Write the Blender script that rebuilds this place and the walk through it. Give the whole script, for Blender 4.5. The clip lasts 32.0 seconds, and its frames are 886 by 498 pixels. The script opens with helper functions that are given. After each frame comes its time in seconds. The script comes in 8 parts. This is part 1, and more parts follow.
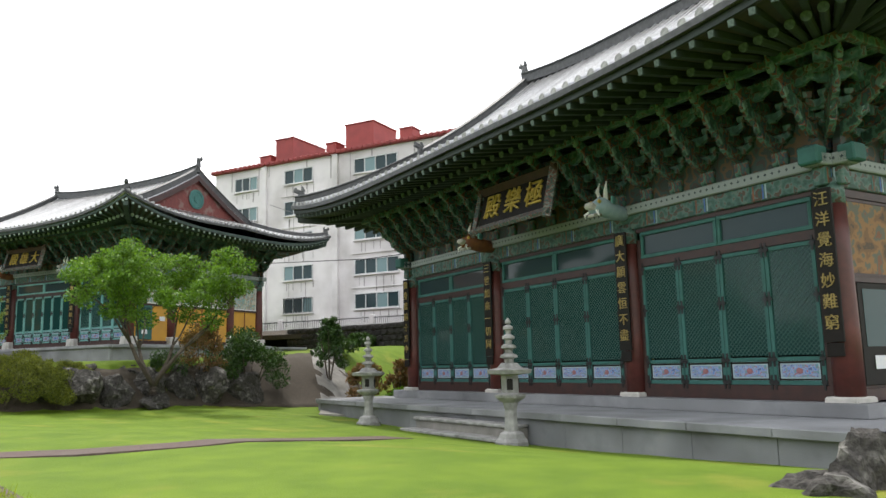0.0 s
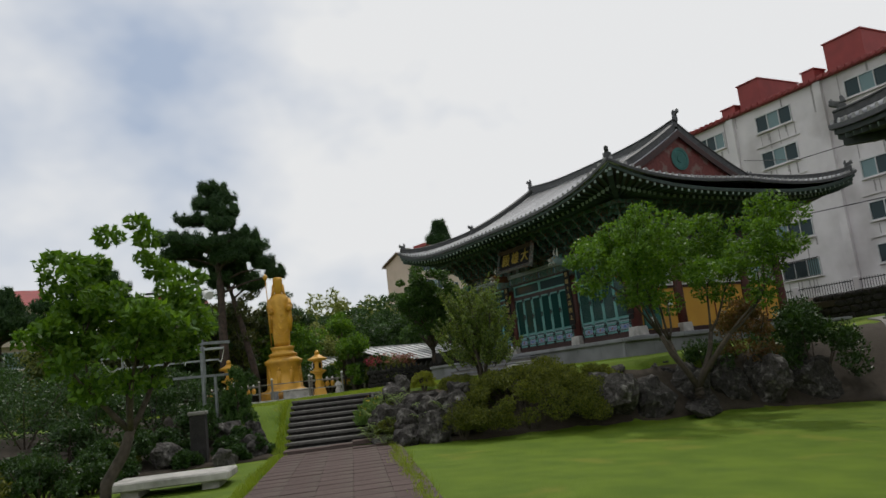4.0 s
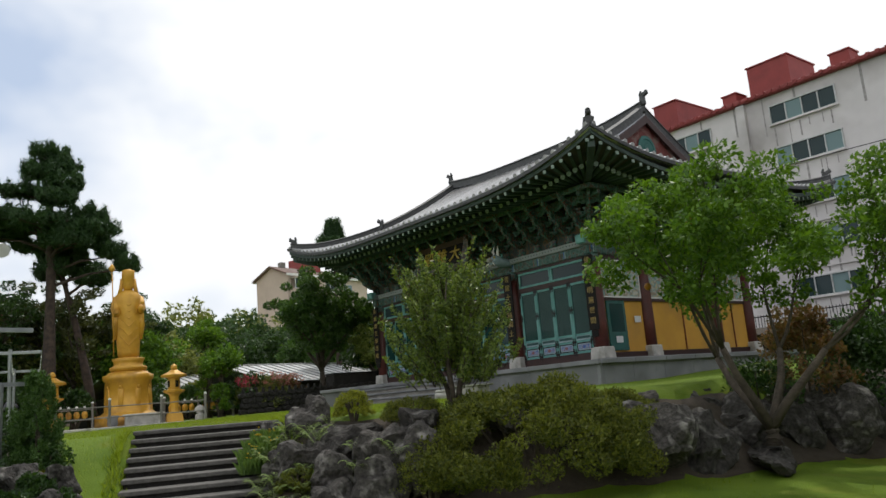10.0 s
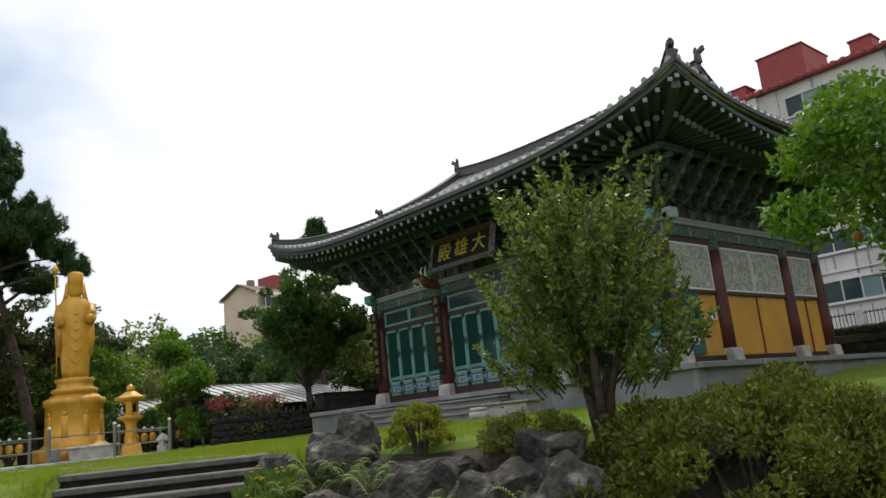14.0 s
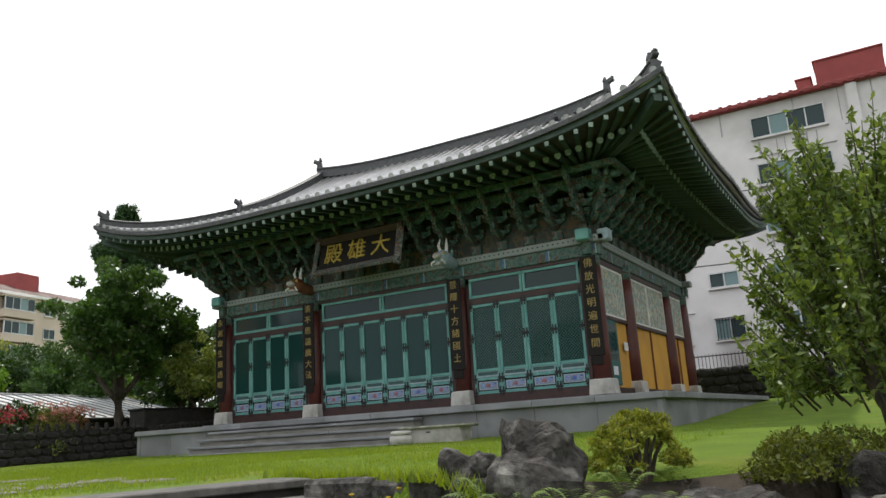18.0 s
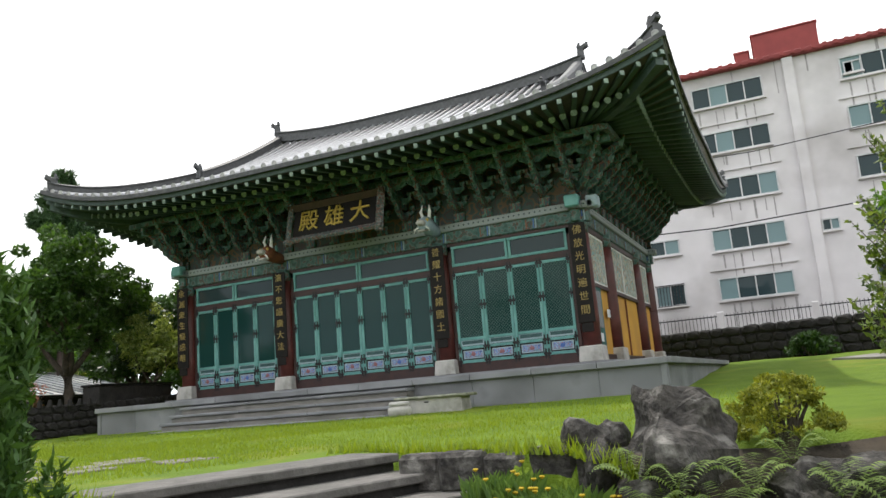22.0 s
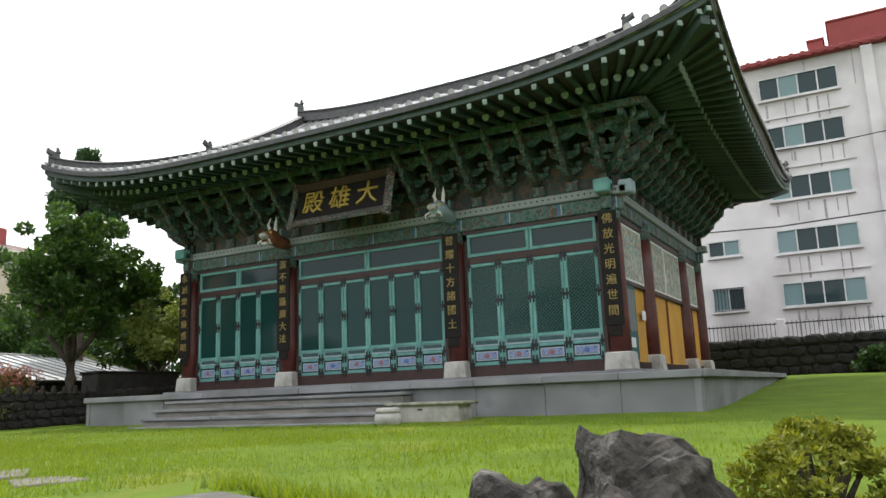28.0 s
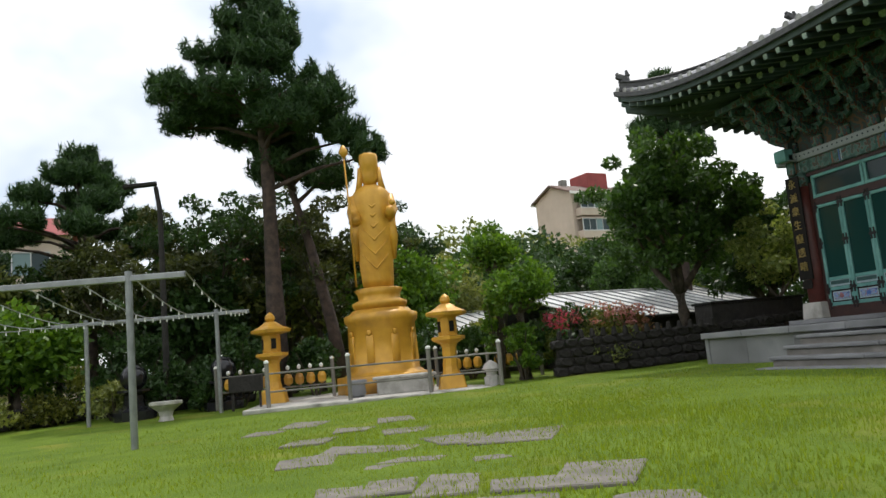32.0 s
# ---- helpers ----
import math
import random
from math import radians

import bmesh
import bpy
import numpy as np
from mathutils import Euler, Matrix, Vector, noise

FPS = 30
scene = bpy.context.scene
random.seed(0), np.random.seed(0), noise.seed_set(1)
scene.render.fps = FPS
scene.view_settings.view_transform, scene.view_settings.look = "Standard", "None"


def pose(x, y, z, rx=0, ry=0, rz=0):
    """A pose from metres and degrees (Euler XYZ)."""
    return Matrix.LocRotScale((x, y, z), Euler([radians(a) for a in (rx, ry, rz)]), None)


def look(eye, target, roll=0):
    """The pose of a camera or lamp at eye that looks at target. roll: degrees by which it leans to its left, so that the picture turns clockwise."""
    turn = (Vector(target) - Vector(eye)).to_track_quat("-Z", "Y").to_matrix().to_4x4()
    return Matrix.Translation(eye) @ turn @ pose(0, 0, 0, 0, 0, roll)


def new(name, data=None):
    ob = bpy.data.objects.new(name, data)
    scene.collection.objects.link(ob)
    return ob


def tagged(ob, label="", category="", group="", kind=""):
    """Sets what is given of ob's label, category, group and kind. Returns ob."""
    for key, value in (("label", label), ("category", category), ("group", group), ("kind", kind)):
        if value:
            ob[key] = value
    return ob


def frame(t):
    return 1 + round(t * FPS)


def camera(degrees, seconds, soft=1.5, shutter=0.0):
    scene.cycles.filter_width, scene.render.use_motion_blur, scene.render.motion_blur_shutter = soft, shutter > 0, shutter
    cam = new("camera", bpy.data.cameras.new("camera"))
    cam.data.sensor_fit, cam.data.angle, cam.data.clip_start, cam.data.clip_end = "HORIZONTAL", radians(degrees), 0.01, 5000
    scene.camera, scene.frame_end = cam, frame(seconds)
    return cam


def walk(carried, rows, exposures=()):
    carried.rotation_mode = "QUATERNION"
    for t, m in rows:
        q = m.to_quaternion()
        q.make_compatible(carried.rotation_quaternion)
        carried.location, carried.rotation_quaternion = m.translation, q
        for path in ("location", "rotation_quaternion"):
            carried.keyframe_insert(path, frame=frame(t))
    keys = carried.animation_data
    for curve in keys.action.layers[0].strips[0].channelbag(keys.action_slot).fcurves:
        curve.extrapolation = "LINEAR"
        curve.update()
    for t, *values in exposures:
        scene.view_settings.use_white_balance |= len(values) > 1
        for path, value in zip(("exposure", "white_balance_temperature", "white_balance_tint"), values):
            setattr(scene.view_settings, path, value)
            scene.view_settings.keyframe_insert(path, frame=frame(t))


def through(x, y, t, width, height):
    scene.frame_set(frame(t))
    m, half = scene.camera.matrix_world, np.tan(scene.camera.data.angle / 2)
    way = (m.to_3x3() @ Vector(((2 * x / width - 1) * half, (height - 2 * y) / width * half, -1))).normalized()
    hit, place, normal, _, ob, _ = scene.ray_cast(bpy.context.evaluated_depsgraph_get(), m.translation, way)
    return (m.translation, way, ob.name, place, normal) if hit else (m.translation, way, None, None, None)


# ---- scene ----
cam = camera(59.4, 32.0)
PATH = [
    (0, (30.898, -26.033, -1.368), (29.975, -24.284, -1.07), -1.3),
    (0.5, (29.893, -25.596, -1.175), (28.791, -23.943, -0.944), -3.5),
    (1, (29.021, -25.214, -0.964), (27.673, -23.75, -0.765), -7.3),
    (1.5, (28.181, -24.689, -0.824), (26.7, -23.363, -0.602), -6.2),
    (2, (27.384, -24.281, -0.753), (25.793, -23.083, -0.571), -5.6),
    (2.5, (26.737, -23.753, -0.759), (25.088, -22.671, -0.423), -6.4),
    (3, (26.04, -23.35, -0.828), (24.351, -22.319, -0.544), -3.8),
    (3.5, (25.415, -23.006, -0.872), (23.75, -21.973, -0.471), -6.8),
    (4, (24.631, -22.611, -0.893), (22.91, -21.647, -0.562), -6.5),
    (4.5, (23.984, -22.503, -0.93), (22.298, -21.467, -0.638), -8.7),
    (6.5, (21.474, -21.709, -0.873), (19.788, -20.693, -0.524), -5.9),
    (7, (20.741, -21.474, -0.906), (19.063, -20.447, -0.546), -4.3),
    (7.5, (20.046, -21.288, -0.907), (18.404, -20.202, -0.552), -5.0),
    (8, (19.327, -21.069, -0.889), (17.702, -19.95, -0.563), -5.6),
    (8.5, (18.636, -20.818, -0.875), (17.023, -19.687, -0.532), -4.8),
    (9, (17.985, -20.61, -0.819), (16.392, -19.44, -0.517), -7.4),
    (9.5, (17.38, -20.326, -0.825), (15.787, -19.162, -0.498), -5.6),
    (10, (16.785, -20.101, -0.845), (15.263, -18.859, -0.469), -4.6),
    (10.5, (16.135, -19.807, -0.863), (14.631, -18.547, -0.478), -3.7),
    (11, (15.453, -19.589, -0.864), (13.976, -18.299, -0.468), -3.2),
    (11.5, (14.813, -19.313, -0.844), (13.335, -18.025, -0.451), -4.6),
    (12, (14.044, -18.96, -0.834), (12.548, -17.699, -0.422), -4.4),
    (12.5, (13.375, -18.707, -0.835), (11.849, -17.475, -0.447), -7.4),
    (13, (12.688, -18.416, -0.81), (11.2, -17.146, -0.395), -5.2),
    (13.5, (12.017, -18.253, -0.79), (10.564, -16.944, -0.371), -6.1),
    (14, (11.33, -17.994, -0.783), (9.876, -16.689, -0.356), -5.7),
    (14.5, (10.639, -17.878, -0.759), (9.221, -16.531, -0.342), -4.6),
    (16.5, (8.019, -17.837, -0.636), (6.745, -16.359, -0.199), -2.8),
    (17, (7.462, -18.121, -0.658), (6.267, -16.567, -0.26), -4.3),
    (17.5, (6.881, -18.415, -0.683), (5.844, -16.783, -0.173), -5.9),
    (18, (6.331, -18.734, -0.65), (5.369, -17.042, -0.192), -3.5),
    (18.5, (5.847, -18.843, -0.573), (4.972, -17.087, -0.185), -5.5),
    (19, (5.372, -18.896, -0.58), (4.564, -17.115, -0.159), -7.6),
    (19.5, (4.974, -18.959, -0.602), (4.2, -17.151, -0.242), -7.6),
    (20, (4.735, -19.032, -0.571), (4.004, -17.199, -0.245), -7.0),
    (20.5, (4.673, -19.026, -0.555), (3.934, -17.197, -0.223), -6.5),
    (21, (4.655, -19.035, -0.55), (3.901, -17.211, -0.226), -4.5),
    (21.5, (4.628, -19.009, -0.525), (3.849, -17.2, -0.18), -4.7),
    (22, (4.617, -19.04, -0.532), (3.822, -17.243, -0.161), -4.7),
    (22.5, (4.61, -19.048, -0.535), (3.799, -17.259, -0.155), -5.0),
    (23, (4.62, -19.067, -0.528), (3.804, -17.287, -0.119), -4.9),
    (23.5, (4.631, -19.091, -0.523), (3.811, -17.318, -0.095), -4.7),
    (24, (4.657, -19.143, -0.523), (3.832, -17.375, -0.083), -4.7),
    (24.5, (4.66, -19.156, -0.523), (3.833, -17.391, -0.077), -5.2),
    (25, (4.681, -19.19, -0.529), (3.871, -17.421, -0.065), -5.1),
    (25.5, (4.761, -19.024, -0.541), (4.003, -17.218, -0.136), -4.1),
    (27.5, (4.818, -17.011, -0.534), (3.927, -15.266, -0.13), -1.9),
    (28, (4.711, -16.566, -0.391), (3.776, -14.837, -0.02), -2.2),
    (28.5, (4.474, -16.251, -0.296), (3.523, -14.532, 0.076), -2.0),
    (29, (4.027, -15.957, -0.251), (2.98, -14.297, 0.135), -2.7),
    (29.5, (3.569, -15.816, -0.187), (2.462, -14.188, 0.166), -6.7),
    (30, (3.085, -15.588, -0.05), (1.839, -14.062, 0.292), -7.2),
    (30.5, (2.787, -15.155, -0.119), (1.435, -13.709, 0.168), -6.8),
    (31, (2.848, -14.739, -0.078), (1.241, -13.59, 0.231), -4.9),
    (31.5, (2.479, -14.612, -0.001), (0.643, -13.861, 0.254), -4.9),
    (32, (2.089, -14.508, -0.024), (0.214, -13.864, 0.244), -5.3),
]
walk(cam, [(t, look(eye, target, roll)) for t, eye, target, roll in PATH],
     exposures=((0.0, -0.35), (1.0, -0.7), (2.0, -1.15), (4.0, -1.75), (7.0, -1.55), (9.0, -1.38), (13.0, -1.22), (17.0, -1.1), (20.0, -0.5), (23.0, -0.5), (25.0, -0.6), (28.0, -0.5), (30.0, -0.5), (31.0, -0.6), (32.0, -1.05)))

# ---- world, sun, exposure ----
SUN_EL, SUN_AZ = 64.0, 46.0   # degrees; azimuth from +y towards -x
world = bpy.data.worlds.new("sky")
scene.world = world
world.use_nodes = True
wn, wl = world.node_tree.nodes, world.node_tree.links
wn.clear()
w_out = wn.new("ShaderNodeOutputWorld")
w_bg = wn.new("ShaderNodeBackground")
w_sky = wn.new("ShaderNodeTexSky")
w_sky.sky_type = "NISHITA"
w_sky.sun_disc = False
w_sky.sun_elevation = radians(SUN_EL)
w_sky.sun_rotation = radians(-SUN_AZ)
w_sky.dust_density = 2.0
w_tc = wn.new("ShaderNodeTexCoord")
w_map = wn.new("ShaderNodeMapping")
w_map.inputs["Scale"].default_value = (1.0, 1.0, 1.5)
w_map.inputs["Location"].default_value = (0.35, 0.2, 0.0)
w_noise = wn.new("ShaderNodeTexNoise")
w_noise.inputs["Scale"].default_value = 1.7
w_noise.inputs["Detail"].default_value = 5.0
w_noise.inputs["Roughness"].default_value = 0.55
w_ramp = wn.new("ShaderNodeValToRGB")
w_ramp.color_ramp.elements[0].position = 0.30
w_ramp.color_ramp.elements[1].position = 0.50
w_ramp.color_ramp.elements[0].color = (0.15, 0.15, 0.15, 1)
w_mix = wn.new("ShaderNodeMixRGB")
w_mix.inputs["Color2"].default_value = (17.6, 17.8, 18.0, 1.0)
w_bg.inputs["Strength"].default_value = 0.15
wl.new(w_tc.outputs["Generated"], w_map.inputs["Vector"])
wl.new(w_map.outputs["Vector"], w_noise.inputs["Vector"])
wl.new(w_noise.outputs["Fac"], w_ramp.inputs["Fac"])
wl.new(w_ramp.outputs["Color"], w_mix.inputs["Fac"])
w_gap = wn.new("ShaderNodeMixRGB")   # thin haze over the blue between the clouds
w_gap.inputs["Fac"].default_value = 0.55
w_gap.inputs["Color2"].default_value = (10.5, 13.5, 18.5, 1.0)
wl.new(w_sky.outputs["Color"], w_gap.inputs["Color1"])
wl.new(w_gap.outputs["Color"], w_mix.inputs["Color1"])
wl.new(w_mix.outputs["Color"], w_bg.inputs["Color"])
wl.new(w_bg.outputs["Background"], w_out.inputs["Surface"])
sun = new("sun", bpy.data.lights.new("sun", "SUN"))
sun.data.energy, sun.data.angle, sun.data.color = 4.2, radians(1.0), (1.0, 0.95, 0.87)
_se, _sa = radians(SUN_EL), radians(SUN_AZ)
SUN_FROM = Vector((-math.sin(_sa) * math.cos(_se), math.cos(_sa) * math.cos(_se), math.sin(_se)))
sun.matrix_world = look(SUN_FROM * 80, (0, 0, 0))


# ---- materials ----
def mat(name, c1, c2=None, scale=6.0, rough=0.7, metal=0.0, bump=0.0, bscale=None, c3=None, c3scale=0.7, c3amount=0.35, vary=0.0, spec=0.5):
    """A surface of two mixed tones, a third one in large stains, fine relief and a slight change from piece to piece."""
    m = bpy.data.materials.new(name)
    m.use_nodes = True
    n, l = m.node_tree.nodes, m.node_tree.links
    b = n["Principled BSDF"]
    b.inputs["Roughness"].default_value, b.inputs["Metallic"].default_value = rough, metal
    b.inputs["Specular IOR Level"].default_value = spec
    c2 = c2 or tuple(v * 0.72 for v in c1)
    tc = n.new("ShaderNodeTexCoord")
    no = n.new("ShaderNodeTexNoise")
    no.inputs["Scale"].default_value, no.inputs["Detail"].default_value = scale, 6.0
    l.new(tc.outputs["Object"], no.inputs["Vector"])
    rp = n.new("ShaderNodeValToRGB")
    rp.color_ramp.elements[0].position, rp.color_ramp.elements[1].position = 0.32, 0.68
    rp.color_ramp.elements[0].color, rp.color_ramp.elements[1].color = (*c2, 1), (*c1, 1)
    l.new(no.outputs["Fac"], rp.inputs["Fac"])
    col = rp.outputs["Color"]
    if c3:
        n3 = n.new("ShaderNodeTexNoise")
        n3.inputs["Scale"].default_value, n3.inputs["Detail"].default_value = c3scale, 4.0
        l.new(tc.outputs["Object"], n3.inputs["Vector"])
        r3 = n.new("ShaderNodeValToRGB")
        r3.color_ramp.elements[0].position, r3.color_ramp.elements[1].position = 0.65 - c3amount * 0.5, 0.75
        l.new(n3.outputs["Fac"], r3.inputs["Fac"])
        mx = n.new("ShaderNodeMixRGB")
        mx.inputs["Color2"].default_value = (*c3, 1)
        l.new(r3.outputs["Color"], mx.inputs["Fac"])
        l.new(col, mx.inputs["Color1"])
        col = mx.outputs["Color"]
    if vary:
        oi = n.new("ShaderNodeObjectInfo")
        mr = n.new("ShaderNodeMapRange")
        mr.inputs["To Min"].default_value, mr.inputs["To Max"].default_value = 1 - vary, 1 + vary
        l.new(oi.outputs["Random"], mr.inputs["Value"])
        hs = n.new("ShaderNodeHueSaturation")
        l.new(mr.outputs["Result"], hs.inputs["Value"])
        l.new(col, hs.inputs["Color"])
        col = hs.outputs["Color"]
    l.new(col, b.inputs["Base Color"])
    if bump:
        nb = n.new("ShaderNodeTexNoise")
        nb.inputs["Scale"].default_value, nb.inputs["Detail"].default_value = bscale or scale * 4, 5.0
        l.new(tc.outputs["Object"], nb.inputs["Vector"])
        bp = n.new("ShaderNodeBump")
        bp.inputs["Strength"].default_value, bp.inputs["Distance"].default_value = bump, 0.03
        l.new(nb.outputs["Fac"], bp.inputs["Height"])
        l.new(bp.outputs["Normal"], b.inputs["Normal"])
    return m


def leaf_mat(name, c1, c2, rough=0.45, through=0.35):
    """Leaves: two greens mixed leaf by leaf, part of the light passing through."""
    m = bpy.data.materials.new(name)
    m.use_nodes = True
    n, l = m.node_tree.nodes, m.node_tree.links
    b = n["Principled BSDF"]
    b.inputs["Roughness"].default_value = rough
    b.inputs["Specular IOR Level"].default_value = 0.35
    g = n.new("ShaderNodeNewGeometry")
    rp = n.new("ShaderNodeValToRGB")
    rp.color_ramp.elements[0].color, rp.color_ramp.elements[1].color = (*c2, 1), (*c1, 1)
    l.new(g.outputs["Random Per Island"], rp.inputs["Fac"])
    l.new(rp.outputs["Color"], b.inputs["Base Color"])
    tr = n.new("ShaderNodeBsdfTranslucent")
    br = n.new("ShaderNodeMixRGB")
    br.blend_type = "MULTIPLY"
    br.inputs["Fac"].default_value = 1.0
    br.inputs["Color2"].default_value = (1.5, 1.45, 0.6, 1)
    l.new(rp.outputs["Color"], br.inputs["Color1"])
    l.new(br.outputs["Color"], tr.inputs["Color"])
    mx = n.new("ShaderNodeMixShader")
    mx.inputs["Fac"].default_value = through
    l.new(b.outputs["BSDF"], mx.inputs[1])
    l.new(tr.outputs["BSDF"], mx.inputs[2])
    l.new(mx.outputs["Shader"], n["Material Output"].inputs["Surface"])
    return m


def glass_mat(name, tint, rough=0.04):
    m = bpy.data.materials.new(name)
    m.use_nodes = True
    n, l = m.node_tree.nodes, m.node_tree.links
    b = n["Principled BSDF"]
    b.inputs["Base Color"].default_value = (*tint, 1)
    b.inputs["Roughness"].default_value = rough
    b.inputs["Specular IOR Level"].default_value = 0.2
    no = n.new("ShaderNodeTexNoise")
    no.inputs["Scale"].default_value = 1.4
    bp = n.new("ShaderNodeBump")
    bp.inputs["Strength"].default_value, bp.inputs["Distance"].default_value = 0.05, 0.02
    l.new(no.outputs["Fac"], bp.inputs["Height"])
    l.new(bp.outputs["Normal"], b.inputs["Normal"])
    return m


def pattern_mat(name, colours, scale=4.0, rough=0.6, detail=1.5):
    """Worn paint in several colours in small irregular fields."""
    m = bpy.data.materials.new(name)
    m.use_nodes = True
    n, l = m.node_tree.nodes, m.node_tree.links
    b = n["Principled BSDF"]
    b.inputs["Roughness"].default_value = rough
    tc = n.new("ShaderNodeTexCoord")
    no = n.new("ShaderNodeTexNoise")
    no.inputs["Scale"].default_value, no.inputs["Detail"].default_value = scale, detail
    l.new(tc.outputs["Object"], no.inputs["Vector"])
    rp = n.new("ShaderNodeValToRGB")
    rp.color_ramp.interpolation = "CONSTANT"
    els = rp.color_ramp.elements
    while len(els) < len(colours):
        els.new(0.5)
    for k, c in enumerate(colours):
        els[k].position = 0.0 if k == 0 else 0.30 + 0.40 * k / len(colours)
        els[k].color = (*c, 1)
    l.new(no.outputs["Fac"], rp.inputs["Fac"])
    l.new(rp.outputs["Color"], b.inputs["Base Color"])
    return m


def dot_mat(name, ground, dot, scale):
    """Dark paint with a regular row of pale dots."""
    m = mat(name, ground, tuple(0.6 * c for c in ground), 5, 0.6)
    n, l = m.node_tree.nodes, m.node_tree.links
    b = n["Principled BSDF"]
    old = b.inputs["Base Color"].links[0].from_socket
    tc = n.new("ShaderNodeTexCoord")
    vo = n.new("ShaderNodeTexVoronoi")
    vo.inputs["Scale"].default_value, vo.inputs["Randomness"].default_value = scale, 0.0
    l.new(tc.outputs["Object"], vo.inputs["Vector"])
    lt = n.new("ShaderNodeMath")
    lt.operation = "LESS_THAN"
    lt.inputs[1].default_value = 0.62
    l.new(vo.outputs["Distance"], lt.inputs[0])
    mx = n.new("ShaderNodeMix")
    mx.data_type = "RGBA"
    l.new(lt.outputs[0], mx.inputs["Factor"])
    l.new(old, mx.inputs["A"])
    mx.inputs["B"].default_value = (*dot, 1)
    l.new(mx.outputs["Result"], b.inputs["Base Color"])
    return m


M_GRASS = mat("grass", (0.125, 0.192, 0.013), (0.082, 0.14, 0.008), 1.3, 0.85, bump=0.9, bscale=38, c3=(0.2, 0.21, 0.028), c3scale=0.6, c3amount=0.16, spec=0.2)
M_BLADE = leaf_mat("grass blades", (0.215, 0.28, 0.028), (0.155, 0.225, 0.02), 0.6, 0.45)
M_EARTH = mat("earth", (0.06, 0.047, 0.033), scale=9, rough=0.95, bump=0.6)
M_PAVER = mat("paver", (0.125, 0.09, 0.082), (0.088, 0.066, 0.06), 13, 0.95, bump=0.3, vary=0.07, spec=0.2, c3=(0.12, 0.1, 0.085), c3scale=1.2)
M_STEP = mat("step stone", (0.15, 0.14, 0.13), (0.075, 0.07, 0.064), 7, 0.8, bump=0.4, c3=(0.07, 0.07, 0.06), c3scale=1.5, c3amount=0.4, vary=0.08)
M_GRANITE = mat("granite", (0.27, 0.275, 0.288), (0.19, 0.194, 0.206), 2.2, 0.78, bump=0.2, bscale=60, c3=(0.12, 0.122, 0.128), c3scale=1.1, c3amount=0.42, vary=0.1)
M_PALE = mat("pale stone", (0.52, 0.5, 0.47), (0.38, 0.37, 0.34), 5, 0.75, bump=0.3, bscale=40, c3=(0.2, 0.2, 0.17), c3scale=2.2, c3amount=0.3)
M_LANTERN = mat("weathered lantern stone", (0.34, 0.335, 0.325), (0.22, 0.22, 0.21), 6, 0.85, bump=0.4, bscale=40, c3=(0.12, 0.12, 0.11), c3scale=2.6, c3amount=0.38)
M_MOSSRIM = mat("mossy rim", (0.36, 0.36, 0.3), (0.2, 0.21, 0.15), 6, 0.85, bump=0.3, c3=(0.11, 0.12, 0.06), c3scale=2.5, c3amount=0.45)
M_CONC = mat("concrete", (0.27, 0.255, 0.235), (0.19, 0.18, 0.165), 3, 0.85, bump=0.3, c3=(0.12, 0.115, 0.1), c3scale=0.8)
M_ROCK = mat("basalt", (0.074, 0.067, 0.06), (0.024, 0.022, 0.02), 14.0, 0.95, bump=1.0, bscale=24, c3=(0.23, 0.22, 0.2), c3scale=5.0, c3amount=0.22, vary=0.25)
M_TILE = mat("silvery roof tile", (0.5, 0.505, 0.52), (0.34, 0.345, 0.36), 9, 0.32, metal=0.75, bump=0.07, bscale=30, vary=0.15, spec=0.8)
# roof tile darkened for the ridges: shade of upright faces put into the colour
M_TILESHADE = mat("stacked ridge tile with painted shade", (0.075, 0.077, 0.08), (0.04, 0.042, 0.044), 9, 0.6, bump=0.35, bscale=30, vary=0.15)
M_TILEEND = mat("tile end", (0.42, 0.42, 0.41), (0.2, 0.2, 0.2), 14, 0.6, bump=0.3, vary=0.2)
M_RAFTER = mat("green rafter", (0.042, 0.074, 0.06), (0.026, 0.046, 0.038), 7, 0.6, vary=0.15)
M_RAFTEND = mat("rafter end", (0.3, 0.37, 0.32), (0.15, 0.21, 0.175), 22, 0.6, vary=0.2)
# rafter paint darkened for the second hall: its deep eave shadow in the colour
M_RAFTERSHADE = mat("green rafter with painted shade", (0.022, 0.034, 0.028), (0.013, 0.02, 0.017), 7, 0.65, vary=0.15)
M_RAFTENDSHADE = mat("rafter end with painted shade", (0.1, 0.14, 0.115), (0.04, 0.065, 0.052), 18, 0.65, vary=0.2)
# brown boards, toned down so the colour adds to the eave shadow
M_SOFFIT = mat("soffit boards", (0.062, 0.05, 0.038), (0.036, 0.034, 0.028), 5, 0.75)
M_RED = mat("red column", (0.11, 0.025, 0.019), (0.07, 0.017, 0.013), 5, 0.5, vary=0.08, c3=(0.05, 0.016, 0.013), c3scale=1.4)
M_DARKRED = mat("dark red frame", (0.045, 0.015, 0.012), (0.026, 0.01, 0.009), 6, 0.5)
M_TEAL = mat("teal paint", (0.125, 0.33, 0.305), (0.092, 0.255, 0.237), 4, 0.55, vary=0.06, c3=(0.17, 0.37, 0.35), c3scale=2)
M_TEALDK = mat("dull teal paint", (0.04, 0.135, 0.122), (0.03, 0.1, 0.09), 4, 0.6, vary=0.06, spec=0.3)
